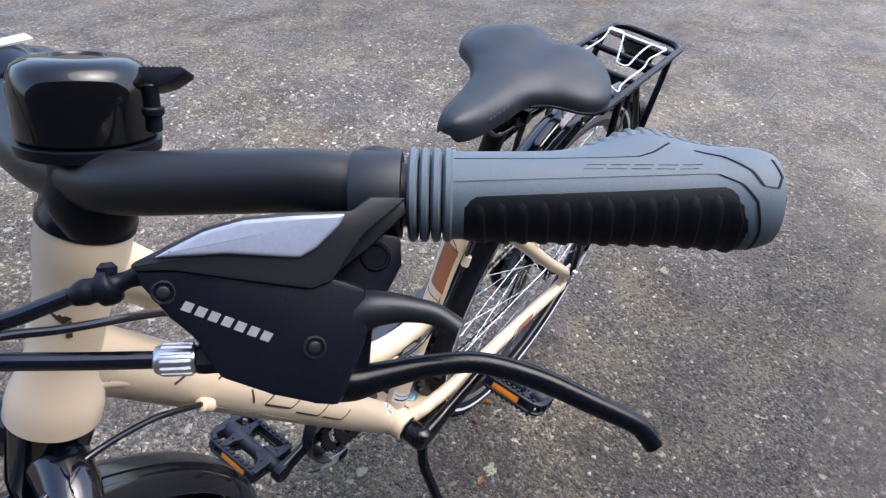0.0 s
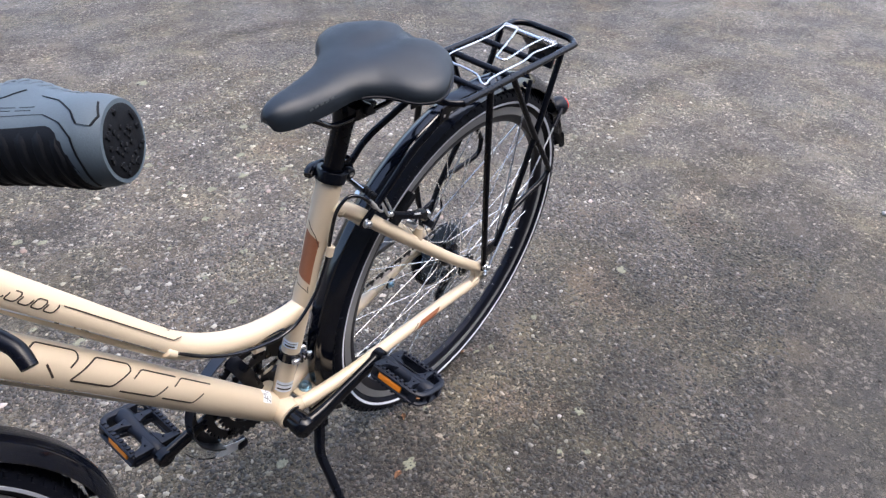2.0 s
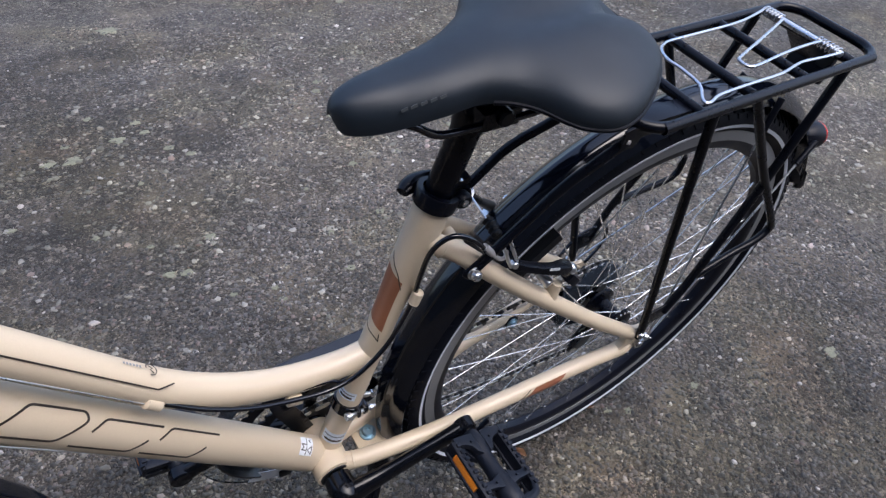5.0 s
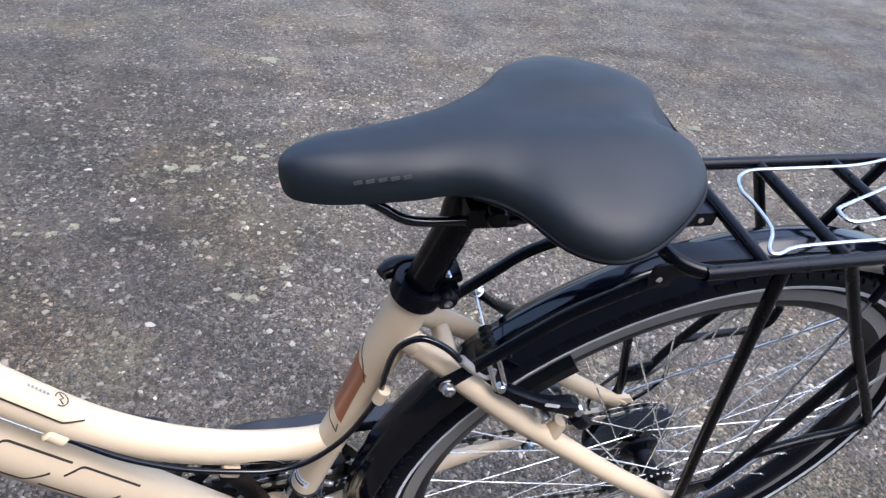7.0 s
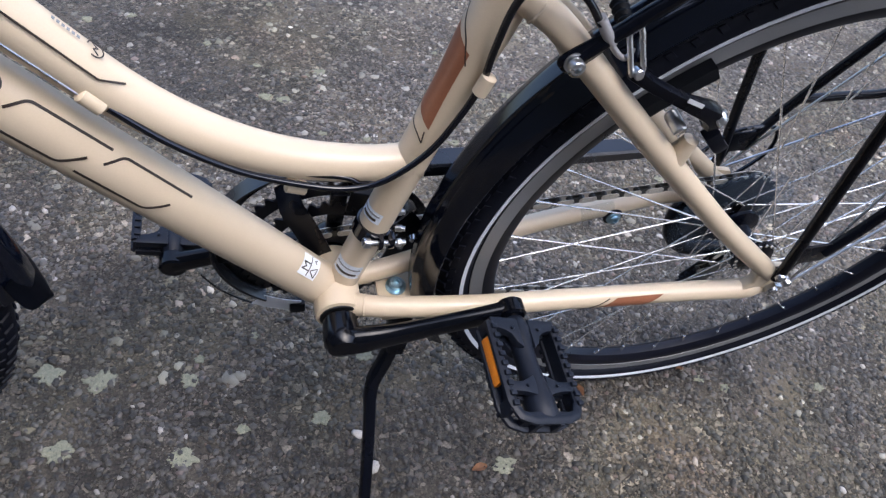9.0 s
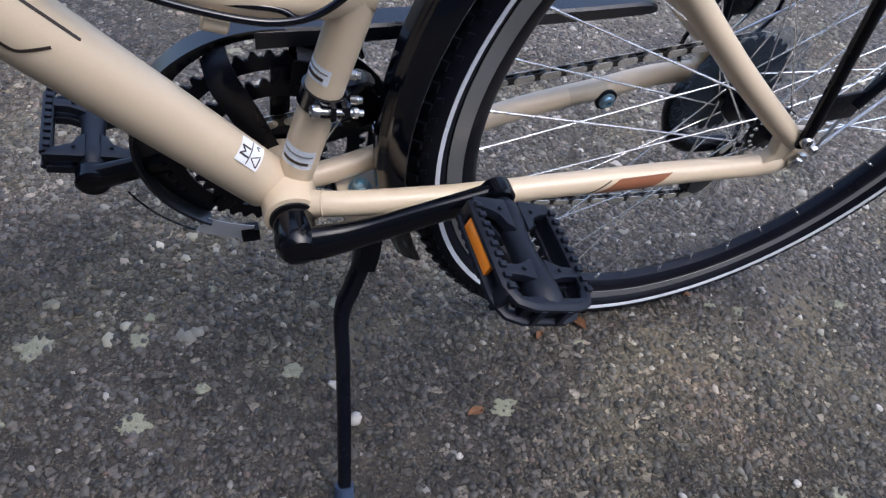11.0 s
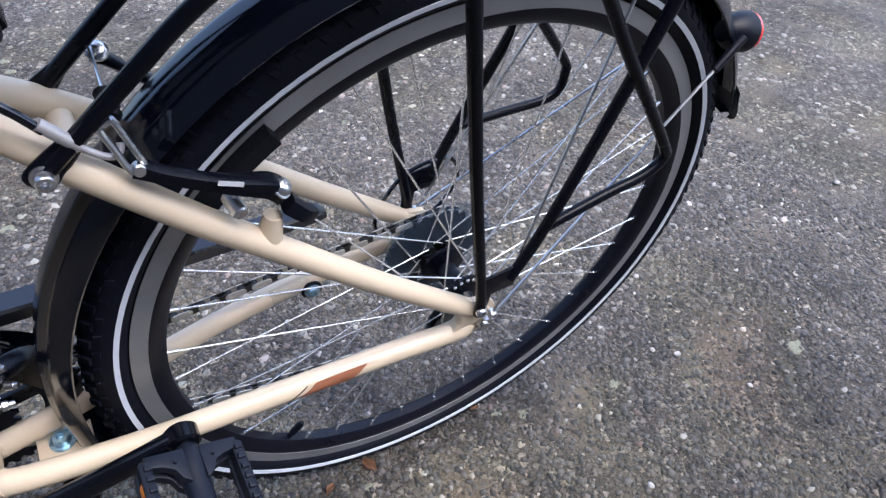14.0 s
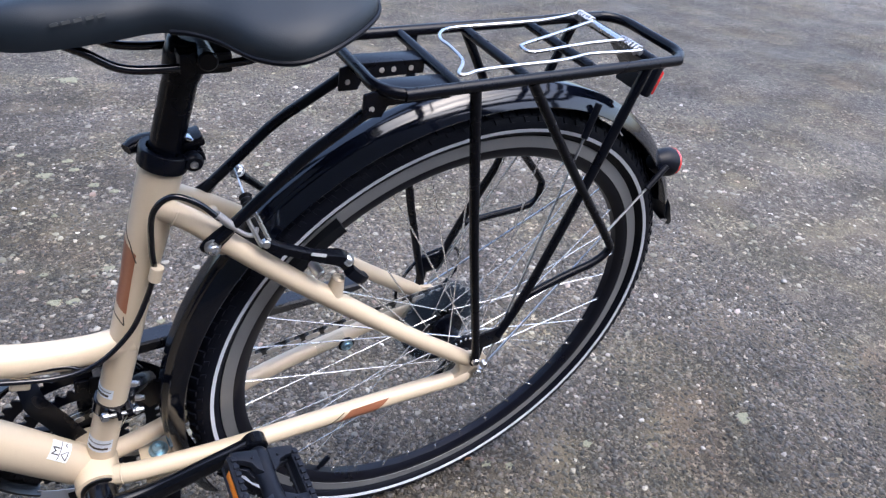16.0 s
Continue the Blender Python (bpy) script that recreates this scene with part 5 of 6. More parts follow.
for d in ((0.021, 0.006, 0.012), (0.023, 0.004, -0.010)):
    part("limit_screw", lathe([(0, 0.0036), (0.006, 0.0036), (0.0062, 0.0026), (0.009, 0.0026)], fd + Vector(d), fd + Vector(d) + Vector((1, -0.35, 0.1)), 12), STEEL, mech2, "small silver limit screw")
part("bare_cable", sweep([fd + Vector((0.02, -0.012, 0)), BB + Vector((0.018, -0.006, 0.03)), BB + Vector((0.006, 0.0, -0.02))], 0.0007, 1, 6), STEEL, mech2, "bare steel cable")
CLIP1, CLIP2, STOP = Vector((-0.615, -0.013, 0.2185)), Vector((-0.492, -0.012, 0.129)), Vector((-0.3655, -0.02, 0.235))
housing = [CLIP1 + Vector((0.008, -0.002, -0.008)), (-0.575, -0.019, 0.182), (-0.534, -0.020, 0.154), (-0.492, -0.0205, 0.1375), (-0.455, -0.022, 0.131), (-0.425, -0.0225, 0.139), (-0.395, -0.022, 0.168), (-0.376, -0.0215, 0.206), STOP]
part("brake_cable_housing", sweep(housing, 0.0026, 6, 10), GLOSS, bike, "black cable housing along the frame")
part("gear_cable_housing", sweep([Vector(p) + Vector((0.001, 0.008, 0.004)) for p in housing[:5]] + [(-0.44, -0.015, 0.128), (-0.41, 0.0, 0.12), (-0.39, 0.02, 0.07)], 0.0023, 6, 10), GLOSS, bike, "black gear cable housing along the frame")
for p, d in ((CLIP1, (-0.6, 0, 0.75)), (CLIP2, (-0.95, 0, 0.3)), (STOP, (0.28, 0, 0.96))):
    part("cable_stop", lathe([(0, 0.0045), (0.001, 0.0058), (0.0155, 0.0058), (0.0165, 0.0045)], Vector(p) + Vector((0, -0.002, -0.002)) - Vector(d).normalized() * 0.008, Vector(p) + Vector((0, -0.002, -0.002)) + Vector(d).normalized(), 16), CREAM, bike, "cream brazed-on cable stop")
part("bare_cable", sweep([CLIP1 + Vector((-0.006, -0.003, 0.004)), CLIP1.lerp(Vector((-0.80, -0.022, 0.442)), 0.5), Vector((-0.80, -0.022, 0.442))], 0.0008, 1, 6), STEEL, bike, "bare steel cable under the top tube")
DSTOP = Vector((-0.7965, -0.026, 0.3435))
part("cable_stop", lathe([(0, 0.0045), (0.001, 0.006), (0.013, 0.006), (0.014, 0.0045)], DSTOP, DSTOP + Vector((0.66, 0.05, -0.75)), 16), CREAM, bike, "cream brazed-on cable stop")
part("bare_cable", sweep([DSTOP, Vector((-0.64, -0.013, 0.143)), BB + Vector((-0.01, -0.004, -0.024))], 0.0007, 1, 6), STEEL, bike, "bare steel cable below the down tube")
part("cable_housing", sweep([DSTOP, (-0.8389, -0.0305, 0.3725), (-0.884, -0.0355, 0.3878), (-0.9178, -0.041, 0.3885), (-0.962, -0.06, 0.40), (-1.005, -0.10, 0.46), (-1.01, -0.14, 0.57), (-0.975, -0.165, 0.645)], 0.0025, 6, 10), GLOSS, bike, "black gear cable housing")

# ---- rear brake ----
noodle = [STOP, (-0.366, -0.024, 0.265), (-0.362, -0.03, 0.305), (-0.347, -0.036, 0.323), (-0.328, -0.042, 0.317), (-0.312, -0.046, 0.3)]
part("brake_cable_loop", sweep(noodle, 0.0027, 6, 10), GLOSS, bike, "black brake cable loop")
brake = part("rear_brake", sweep([(-0.1945, -0.053, 0.226), (-0.203, -0.056, 0.236), (-0.228, -0.058, 0.247), (-0.258, -0.052, 0.258), (-0.275, -0.047, 0.266)], [0.0085, 0.008, 0.0058, 0.0052, 0.006], 5, 14, flat=0.95, square=True), SATIN, bike, "black rim brake arm with print")
part("maker_bar", box((0.016, 0.0008, 0.003), Matrix.Translation((-0.2272, -0.0641, 0.2518)) @ Matrix.Rotation(radians(22), 4, "Y") @ Matrix.Rotation(radians(-14), 4, "X"), 0), SILVERP, brake, "small pale print bar")
part("arm_spring", sweep([(-0.19, -0.055, 0.215), (-0.18, -0.057, 0.205), (-0.172, -0.055, 0.2)], [0.0062, 0.0058, 0.0048], 3, 12, square=True), PLASTIC, brake, "black spring housing")
part("far_arm", sweep([(-0.19, 0.051, 0.213), (-0.226, 0.054, 0.240), (-0.249, 0.046, 0.262), (-0.266, 0.043, 0.279), (-0.2755, 0.043, 0.286)], [0.0105, 0.0080, 0.0055, 0.0058, 0.0072], 5, 14, flat=0.75), SATIN, brake, "black brake arm")
for sgn in (-1, 1):
    part("arm_bolt", lathe([(0, 0.0075), (0.0016, 0.0075), (0.0017, 0.0063), (0.0042, 0.006), (0.0062, 0.0042), (0.0066, 0.0026), (0.0045, 0.0022), (0.0045, 0.0004)], (-0.1955, 0.0585 * sgn, 0.233), (-0.189, 0.0635 * sgn, 0.2405), 18), STEEL, brake, "domed steel pivot screw")
    part("pad_bolt", rod((-0.226, 0.045 * sgn, 0.226), (-0.2225, 0.062 * sgn, 0.2225), 0.0055, 14), STEEL, brake, "steel brake pad bolt")
    part("boss", sweep([(-0.204, 0.050 * sgn, 0.178), (-0.2015, 0.051 * sgn, 0.192), (-0.1995, 0.052 * sgn, 0.205)], [0.0105, 0.0085, 0.0065], 4, 16), CREAM, bike, "cream brake boss")
    shoe = revolve([(0.302, 0.014), (0.3145, 0.014), (0.3145, 0.026), (0.302, 0.026)], (0, 0, 0), 127, 141, 10)
    part("brake_pad", shoe, PADR, brake, "black brake pad", m=Matrix.Diagonal((1, sgn, 1, 1)))
part("noodle", sweep([(-0.3140, -0.045, 0.3045), (-0.3065, -0.0452, 0.2955), (-0.2985, -0.045, 0.286)], 0.0038, 3, 12), ALLOY, brake, "grey cable ferrule")
part("noodle_tube", sweep([(-0.3, -0.045, 0.287), (-0.2945, -0.045, 0.2812), (-0.2885, -0.0445, 0.276), (-0.2830, -0.0435, 0.2735), (-0.2795, -0.042, 0.2755), (-0.2785, -0.040, 0.279)], 0.0021, 5, 10), ALLOY, brake, "grey curved cable tube")
link_a, link_b, link_w = Vector((-0.2735, -0.050, 0.2665)), Vector((-0.2835, -0.041, 0.2945)), Vector((0.0034, 0.0004, 0.0014))
loop_pts = [link_a - link_w, link_a.lerp(link_b, 0.5) - link_w * 1.15, link_b - link_w, link_b + link_w, link_a.lerp(link_b, 0.5) + link_w * 1.15, link_a + link_w]
part("cable_link", join(sweep([tuple(q) for q in loop_pts], 0.0021, 4, 8, closed=True, side=(0.2, 0.9, 0.3)), rod(link_a + Vector((0, -0.004, 0.001)), link_a + Vector((0, 0.004, -0.001)), 0.0038, 14), rod(link_b + link_w * 1.2, link_b - link_w * 1.2, 0.0027, 12)), STEEL, brake, "bright steel cable link")
boot = [(h * 0.003, 0.0045 + (0.0018 if h % 2 else 0)) for h in range(8)]
part("boot", lathe(boot, (-0.2785, -0.024, 0.284), (-0.276, 0.036, 0.293), 14), PADR, brake, "black ribbed rubber boot")
part("brake_wire", rod((-0.2785, -0.024, 0.284), (-0.276, 0.044, 0.294), 0.0009, 6), STEEL, brake, "bare brake wire")
part("wire_clamp", join(lathe([(0, 0.0070), (0.0015, 0.0070), (0.0016, 0.0055), (0.0055, 0.0050), (0.0062, 0.004)], (-0.2725, 0.0415, 0.2875), (-0.277, 0.0, 0.36), 16)), STEEL, brake, "steel wire clamp bolt")
part("bridge_bolt", hex_bolt((-0.3105, -0.006, 0.262), (-0.8, -0.1, 0.6), 0.0065, 0.006), STEEL, bike, "zinc mudguard bolt")

# ---- luggage rack ----
RN, RF = -0.0715, 0.054


def rail_z(x):
    return 0.4125 + 0.026 * (x + 0.2)


rail_pts = []
for cx, cy, a0 in ((0.152, RF - 0.03, 0), (-0.150, RF - 0.03, 90), (-0.150, RN + 0.03, 180), (0.152, RN + 0.03, 270)):
    bend_pts = [(cx + 0.03 * math.cos(radians(a0 + 22.5 * k)), cy + 0.03 * math.sin(radians(a0 + 22.5 * k))) for k in range(5)]
    for (x, y), a, d in [(bend_pts[0], a0, -0.012)] + [(q, 0, 0) for q in bend_pts] + [(bend_pts[-1], a0 + 90, 0.012)]:
        x, y = x - d * math.sin(radians(a)), y + d * math.cos(radians(a))
        rail_pts.append((x, y, rail_z(x)))
rack = part("luggage_rack", sweep(rail_pts, 0.0056, 3, 14, closed=True, side=(0, 0, 1)), SATIN, bike, "black tubular steel luggage rack")
for x in (-0.106, -0.031, 0.051, 0.134):
    part("crossbar", rod((x, RN + 0.003, rail_z(x) - 0.001), (x, RF - 0.003, rail_z(x) - 0.001), 0.0052, 14), SATIN, rack)
for y in (-0.050, 0.002):
    part("front_strip", box((0.072, 0.021, 0.003), Matrix.Translation((-0.140, y, 0.4125)), 0.0008), SATIN, rack, "flat black strip")
    part("side_plate", prism([(-0.193, 0.410), (-0.184, 0.4125), (-0.108, 0.4125), (-0.108, 0.4), (-0.170, 0.3985), (-0.175, 0.3885), (-0.193, 0.3885)], -0.0013, 0.0013, basis((0, y - 0.0085, 0), (1, 0, 0), (0, 0, 1), (0, -1, 0)), 0.0005), SATIN, rack, "drilled black plate")
    for x, z in ((-0.185, 0.397), (-0.152, 0.406), (-0.14, 0.406), (-0.122, 0.406)):
        part("plate_hole", lathe([(0, 0.0026), (0.0006, 0.0025)], (x, y - 0.0098, z), (x, y - 0.02, z), 14), ALLOY, rack, "pale drilled hole")
for sgn, y in ((-1, RN), (1, RF)):
    foot = Vector((-0.0115, 0.0745 * sgn, 0.030))
    ymid = -0.0745 if sgn < 0 else 0.084
    ytop = y - 0.001 * sgn
    bend = Vector((0.152, -0.086, 0.178)) if sgn < 0 else Vector((0.176, 0.085, 0.158))
    low_run = [bend + Vector((-0.018, 0, -0.016)), (0.1, -0.082, 0.148), (0.04, -0.078, 0.124)] if sgn < 0 else [bend + Vector((-0.009, 0, -0.029)), (0.1, 0.085, 0.123), (0.045, 0.083, 0.121)]
    part("leg", sweep([(-0.090, ytop, rail_z(-0.09) - 0.004), (-0.052, ymid, 0.22), foot + Vector((0, 0.002 * sgn, 0.012)), foot + Vector((0, 0.002 * sgn, -0.006))], [0.0055, 0.0055, 0.0055, 0.006], 4, 12), SATIN, rack, "black rack leg")
    part("leg", sweep([(-0.027, ytop, rail_z(-0.03) - 0.004), (0.06 if sgn < 0 else 0.05, ytop + 0.006 * sgn, 0.3), bend + Vector((-0.012, 0, 0.022)), bend, *low_run], 0.0052, 6, 12), SATIN, rack, "bent black rack leg")
    part("leg", sweep([(0.121, ytop, rail_z(0.12) - 0.004), (0.08, ytop + 0.006 * sgn, 0.27), (0.04, 0.0785 * sgn, 0.128), (0.015, 0.0785 * sgn, 0.066)], 0.0055, 4, 12), SATIN, rack, "black rack leg")
    part("foot_plate", prism([(-0.017, 0.022), (-0.004, 0.022), (-0.003, 0.05), (0.022, 0.052), (0.026, 0.082), (0.012, 0.080), (-0.019, 0.076)], -0.0013, 0.0013, basis((0, 0.0775 * sgn, 0), (1, 0, 0), (0, 0, 1), (0, -1, 0)), 0.0005), SATIN, rack, "stamped black foot plate")
    part("foot_bolt", hex_bolt((-0.0114, 0.078 * sgn, 0.0285), (0, sgn, 0), 0.0055, 0.006), STEEL, rack, "zinc rack bolt")
    part("eyelet_bolt", hex_bolt((0.0042, 0.076 * sgn, 0.0167), (0, sgn, 0), 0.005, 0.008), STEEL, rack, "zinc mudguard eyelet bolt")
    ys = -0.045 if sgn < 0 else 0.04
    ends = ((-0.3185, -0.0425, 0.2712), (-0.2365, -0.046, 0.3505), (-0.184, -0.056, 0.395)) if sgn < 0 else ((-0.318, 0.039, 0.262), (-0.237, 0.036, 0.340), (-0.184, 0.005, 0.397))
    a, b, c = (Vector(q) for q in ends)
    run = [a, a.lerp(b, 0.35), a.lerp(b, 0.7), a.lerp(b, 0.9), b.lerp(c, 0.15), b.lerp(c, 0.5), c]
    part("front_strut", sweep(run, 0.0053, 5, 12), SATIN, rack, "black rack strut to the seat stays")
    side = -0.0455 if sgn < 0 else 0.036
    part("strut_plate", sweep([a + Vector((-0.0075, 0, -0.007)), a + Vector((-0.0055, 0, -0.005)), a, a.lerp(b, 0.14), a.lerp(b, 0.26)], [0.0048, 0.0082, 0.0092, 0.0078, 0.0055], 4, 14, side=(0.707, 0, -0.707), flat=0.35), SATIN, rack, "flattened black strut end")
    part("strut_bolt", join(hex_bolt((a.x - 0.001, side + 0.002 * sgn, a.z), (0, sgn, 0.1), 0.0055, 0.006), lathe([(0, 0.0072), (0.0012, 0.0072)], (a.x - 0.001, side, a.z), (a.x - 0.001, side + sgn, a.z + 0.1), 18)), STEEL, rack, "steel strut bolt")
wire = [(0.112, 0.042, 0.0), (0.076, 0.034, 0.0), (0.04, 0.030, 0.0), (-0.03, 0.030, 0.0), (-0.062, 0.029, 0.0), (-0.08, 0.018, 0.001), (-0.089, 0.0, 0.002), (-0.088, -0.014, 0.002), (-0.0905, -0.043, 0.001), (-0.104, -0.06, 0.0), (-0.107, -0.067, 0.0), (-0.1, -0.068, 0.0), (-0.082, -0.063, 0.0), (-0.036, -0.062, 0.0), (0.01, -0.062, 0.0), (0.049, -0.0555, 0.0), (0.081, -0.058, 0.0), (0.112, -0.06, 0.0)]
clampw = part("spring_clip", sweep([(x, y, rail_z(x) + 0.0105 + z) for x, y, z in wire], 0.0016, 3, 8, side=(0, 0, 1)), STEEL, rack, "silver sprung wire luggage clip")
part("inner_wire", sweep([(x, y, rail_z(x) + 0.012) for x, y in ((0.11, 0.016), (0.1, 0.0115), (0.043, -0.0075), (-0.009, -0.024), (-0.016, -0.030), (-0.0165, -0.038), (-0.012, -0.042), (0.003, -0.042), (0.037, -0.038), (0.077, -0.0355), (0.11, -0.036))], 0.0017, 4, 8, side=(0, 0, 1)), STEEL, clampw, "silver inner wire")
for y0, y1 in ((-0.058, -0.03), (0.018, 0.042)):
    coil = [(0.113 + 0.0052 * math.cos(k * 0.9), y0 + (y1 - y0) * k / 40, rail_z(0.113) + 0.009 + 0.0052 * math.sin(k * 0.9)) for k in range(41)]
    part("spring", sweep(coil, 0.0012, 1, 6), STEEL, clampw, "silver coil spring")
part("spring_axle", rod((0.113, -0.062, rail_z(0.113) + 0.009), (0.113, 0.044, rail_z(0.113) + 0.009), 0.0035, 12), STEEL, clampw, "silver spring axle")
part("tail_bracket", prism([(-0.05, 0.0), (0.035, 0.0), (0.022, -0.05), (-0.024, -0.05)], -0.001, 0.001, basis((0.150, 0, rail_z(0.150) - 0.004), (0, 1, 0), (-0.62, 0, 0.78), (0.78, 0, 0.62)), 0.0004), SATIN, rack, "black reflector bracket")
part("reflector_housing", box((0.010, 0.054, 0.044), Matrix.Translation((0.198, 0.002, 0.374)) @ Matrix.Rotation(0.2, 4, "Y"), 0.003), PLASTIC, rack, "black reflector housing")
reflector = part("rear_reflector", box((0.010, 0.046, 0.030), Matrix.Translation((0.207, 0.002, 0.368)) @ Matrix.Rotation(0.2, 4, "Y"), 0.003), RED, rack, "red rear reflector")
part("reflector_rim", box((0.011, 0.048, 0.010), Matrix.Translation((0.203, 0.002, 0.387)) @ Matrix.Rotation(0.2, 4, "Y"), 0.002), STRIPE, reflector, "pale reflector top")

# ---- saddle and seat post ----
POST1 = ST1 + fd_ax * 0.112
post = part("seat_post", lathe([(-0.03, 0.0136), (0.085, 0.0136), (0.092, 0.0155), (0.104, 0.0165), (0.116, 0.0155), (0.12, 0.012)], ST1, ST1 + fd_ax, 28), SATIN, bike, "matt black seat post")
CT = ST1 + fd_ax * 0.012
part("tube_mouth", lathe([(-0.004, 0.0176), (0.013, 0.0178), (0.0135, 0.0165)], ST1, ST1 + fd_ax, 28), CREAM, seat_tube)
collar = part("seat_clamp", join(lathe([(-0.003, 0.0178), (-0.002, 0.0206), (0.0125, 0.0212), (0.0138, 0.0202), (0.0138, 0.0155)], CT - fd_ax * 0.004, CT + fd_ax, 36, caps=False), box((0.024, 0.021, 0.0115), Matrix.Translation(ST1 + Vector((0.0235, -0.001, 0.0125))) @ Matrix.Rotation(-0.28, 4, "Y"), 0.003), box((0.026, 0.022, 0.0095), Matrix.Translation(ST1 + Vector((0.0245, 0.006, 0.0225))) @ Matrix.Rotation(-0.28, 4, "Y"), 0.003)), SATIN, bike, "black quick-release seat clamp")
part("release_nut", lathe([(0, 0.007), (0.002, 0.0085), (0.009, 0.0085), (0.011, 0.007), (0.011, 0.003)], ST1 + Vector((0.0245, -0.006, 0.0125)), ST1 + Vector((0.0245, -0.05, 0.008)), 18), PLASTIC, collar, "black knurled nut")
part("nut_end", hex_bolt(ST1 + Vector((0.0243, -0.0165, 0.0115)), (0.0, -1, -0.1), 0.0035, 0.002), STEEL, collar, "steel bolt end")
part("clamp_disc", lathe([(0, 0.006), (0.001, 0.006), (0.0016, 0.005)], ST1 + Vector((0.025, 0.001, 0.0272)), ST1 + Vector((0.0315, 0.001, 0.05)), 20), STEEL, collar, "round silver clamp disc")
part("release_lever", sweep([ST1 + Vector((0.022, 0.022, 0.016)), ST1 + Vector((0.008, 0.0265, 0.016)), ST1 + Vector((-0.006, 0.0245, 0.0165)), ST1 + Vector((-0.015, 0.020, 0.0155)), ST1 + Vector((-0.0225, 0.016, 0.014))], [0.006, 0.0062, 0.0078, 0.0088, 0.0062], 4, 14, flat=0.72), SATIN, collar, "flat black release lever")

STATIONS = ((-0.4490, 0.004, 0.459, 0.453), (-0.4455, 0.0118, 0.465, 0.4455), (-0.437, 0.0185, 0.470, 0.4445), (-0.42, 0.0245, 0.4745, 0.446), (-0.395, 0.0295, 0.4775, 0.450), (-0.368, 0.034, 0.4825, 0.4555), (-0.345, 0.038, 0.487, 0.460), (-0.325, 0.049, 0.491, 0.4625), (-0.305, 0.066, 0.4945, 0.462),
            (-0.285, 0.094, 0.498, 0.460), (-0.262, 0.1085, 0.502, 0.4615), (-0.240, 0.1075, 0.505, 0.466), (-0.217, 0.0955, 0.506, 0.4705), (-0.196, 0.079, 0.504, 0.4745), (-0.182, 0.062, 0.5, 0.4775), (-0.175, 0.042, 0.495, 0.481))


def notched(x, y, z):
    """The saddle's rear is drawn in along its middle."""
    k = min(1.0, max(0.0, (x + 0.26) / 0.07))
    lean = min(1.0, max(0.0, (x + 0.37) / 0.07))
    return (x - 0.015 * k * k * math.exp(-(y / 0.03) ** 2) + 0.07 * lean * y, y + 0.005 * lean, z)


rows = smoothed(STATIONS, 4)
sb, last = bmesh.new(), None
for x, hw, zt, zl in rows:
    ring = []
    edge = zl + 0.45 * (zt - zl)
    roll = min(1.0, max(0.0, (x + 0.35) / 0.08))
    power, fall = 3.2 - 1.1 * roll, 0.8 + 0.2 * roll
    dip = 0.009 * max(0.0, min(1.0, (x + 0.31) / 0.08))
    for k in range(25):
        t = -1 + k / 12
        s = abs(t)
        if s < 0.78:
            u = s / 0.78
            y, z = hw * 0.955 * u, zt - (zt - edge) * u ** power * fall - dip * math.exp(-(u * hw / 0.022) ** 2)
        else:
            u = (s - 0.78) / 0.22
            y, z = hw * (0.955 + 0.045 * math.sin(min(1, u * 1.3) * math.pi / 2) - 0.06 * max(0, u - 0.7)), edge + (1 - fall) * (zt - edge) - ((1 - fall) * (zt - edge) + edge - zl) * u
        ring.append(sb.verts.new(notched(x, math.copysign(y, t) if s else 0.0, z)))
    ring += [sb.verts.new(notched(x, hw * 0.7 * q, zl + 0.003)) for q in (1, 0.35, -0.35, -1)]
    if last:
        n = len(ring)
        for k in range(n):
            sb.faces.new((last[k], last[(k + 1) % n], ring[(k + 1) % n], ring[k]))
    else:
        sb.faces.new(ring)
    last = ring
sb.faces.new(last[::-1])
saddle = part("saddle", sb, VINYL, bike, "dark grey padded vinyl saddle", smooth=60)
edge_pts = [(x + 0.001, -hw * 0.985, zl + 0.001) for x, hw, zt, zl in rows[26:]] + [(x + 0.001, hw * 0.985, zl + 0.001) for x, hw, zt, zl in rows[26:][::-1]]
part("edge_trim", sweep([notched(*p) for p in edge_pts], 0.0022, 1, 8), PLASTIC, saddle, "black saddle edge trim")
for k in range(5):
    x = -0.405 + 0.0072 * k
    part("maker_bar", box((0.0052, 0.0006, 0.0022), Matrix.Translation((x, -0.0278 - 0.0010 * k, 0.4655 + 0.0017 * k)) @ Matrix.Rotation(radians(-14), 4, "Y") @ Matrix.Rotation(radians(-14), 4, "X"), 0), FAINT, saddle, "faint grey print bar")
for sgn in (-1, 1):
    part("saddle_rail", sweep([(-0.415, 0.012 * sgn, 0.452), (-0.39, 0.02 * sgn, 0.442), (-0.365, 0.022 * sgn, 0.429), (-0.32, 0.022 * sgn, 0.428), (-0.27, 0.03 * sgn, 0.436), (-0.225, 0.045 * sgn, 0.468)], 0.0035, 5, 10), GLOSS, saddle, "black steel saddle rail")
part("saddle_clamp", join(box((0.04, 0.052, 0.018), Matrix.Translation(POST1 + Vector((0.008, 0, -0.004))), 0.004), rod(POST1 + Vector((0.008, -0.032, 0)), POST1 + Vector((0.008, 0.032, 0)), 0.008, 16)), SATIN, bike, "black saddle clamp")

# ---- fork, stem and handlebar ----
fork_fwd = Vector((-STEER.z, 0, STEER.x))
crown_c = HEAD0 - STEER * 0.03
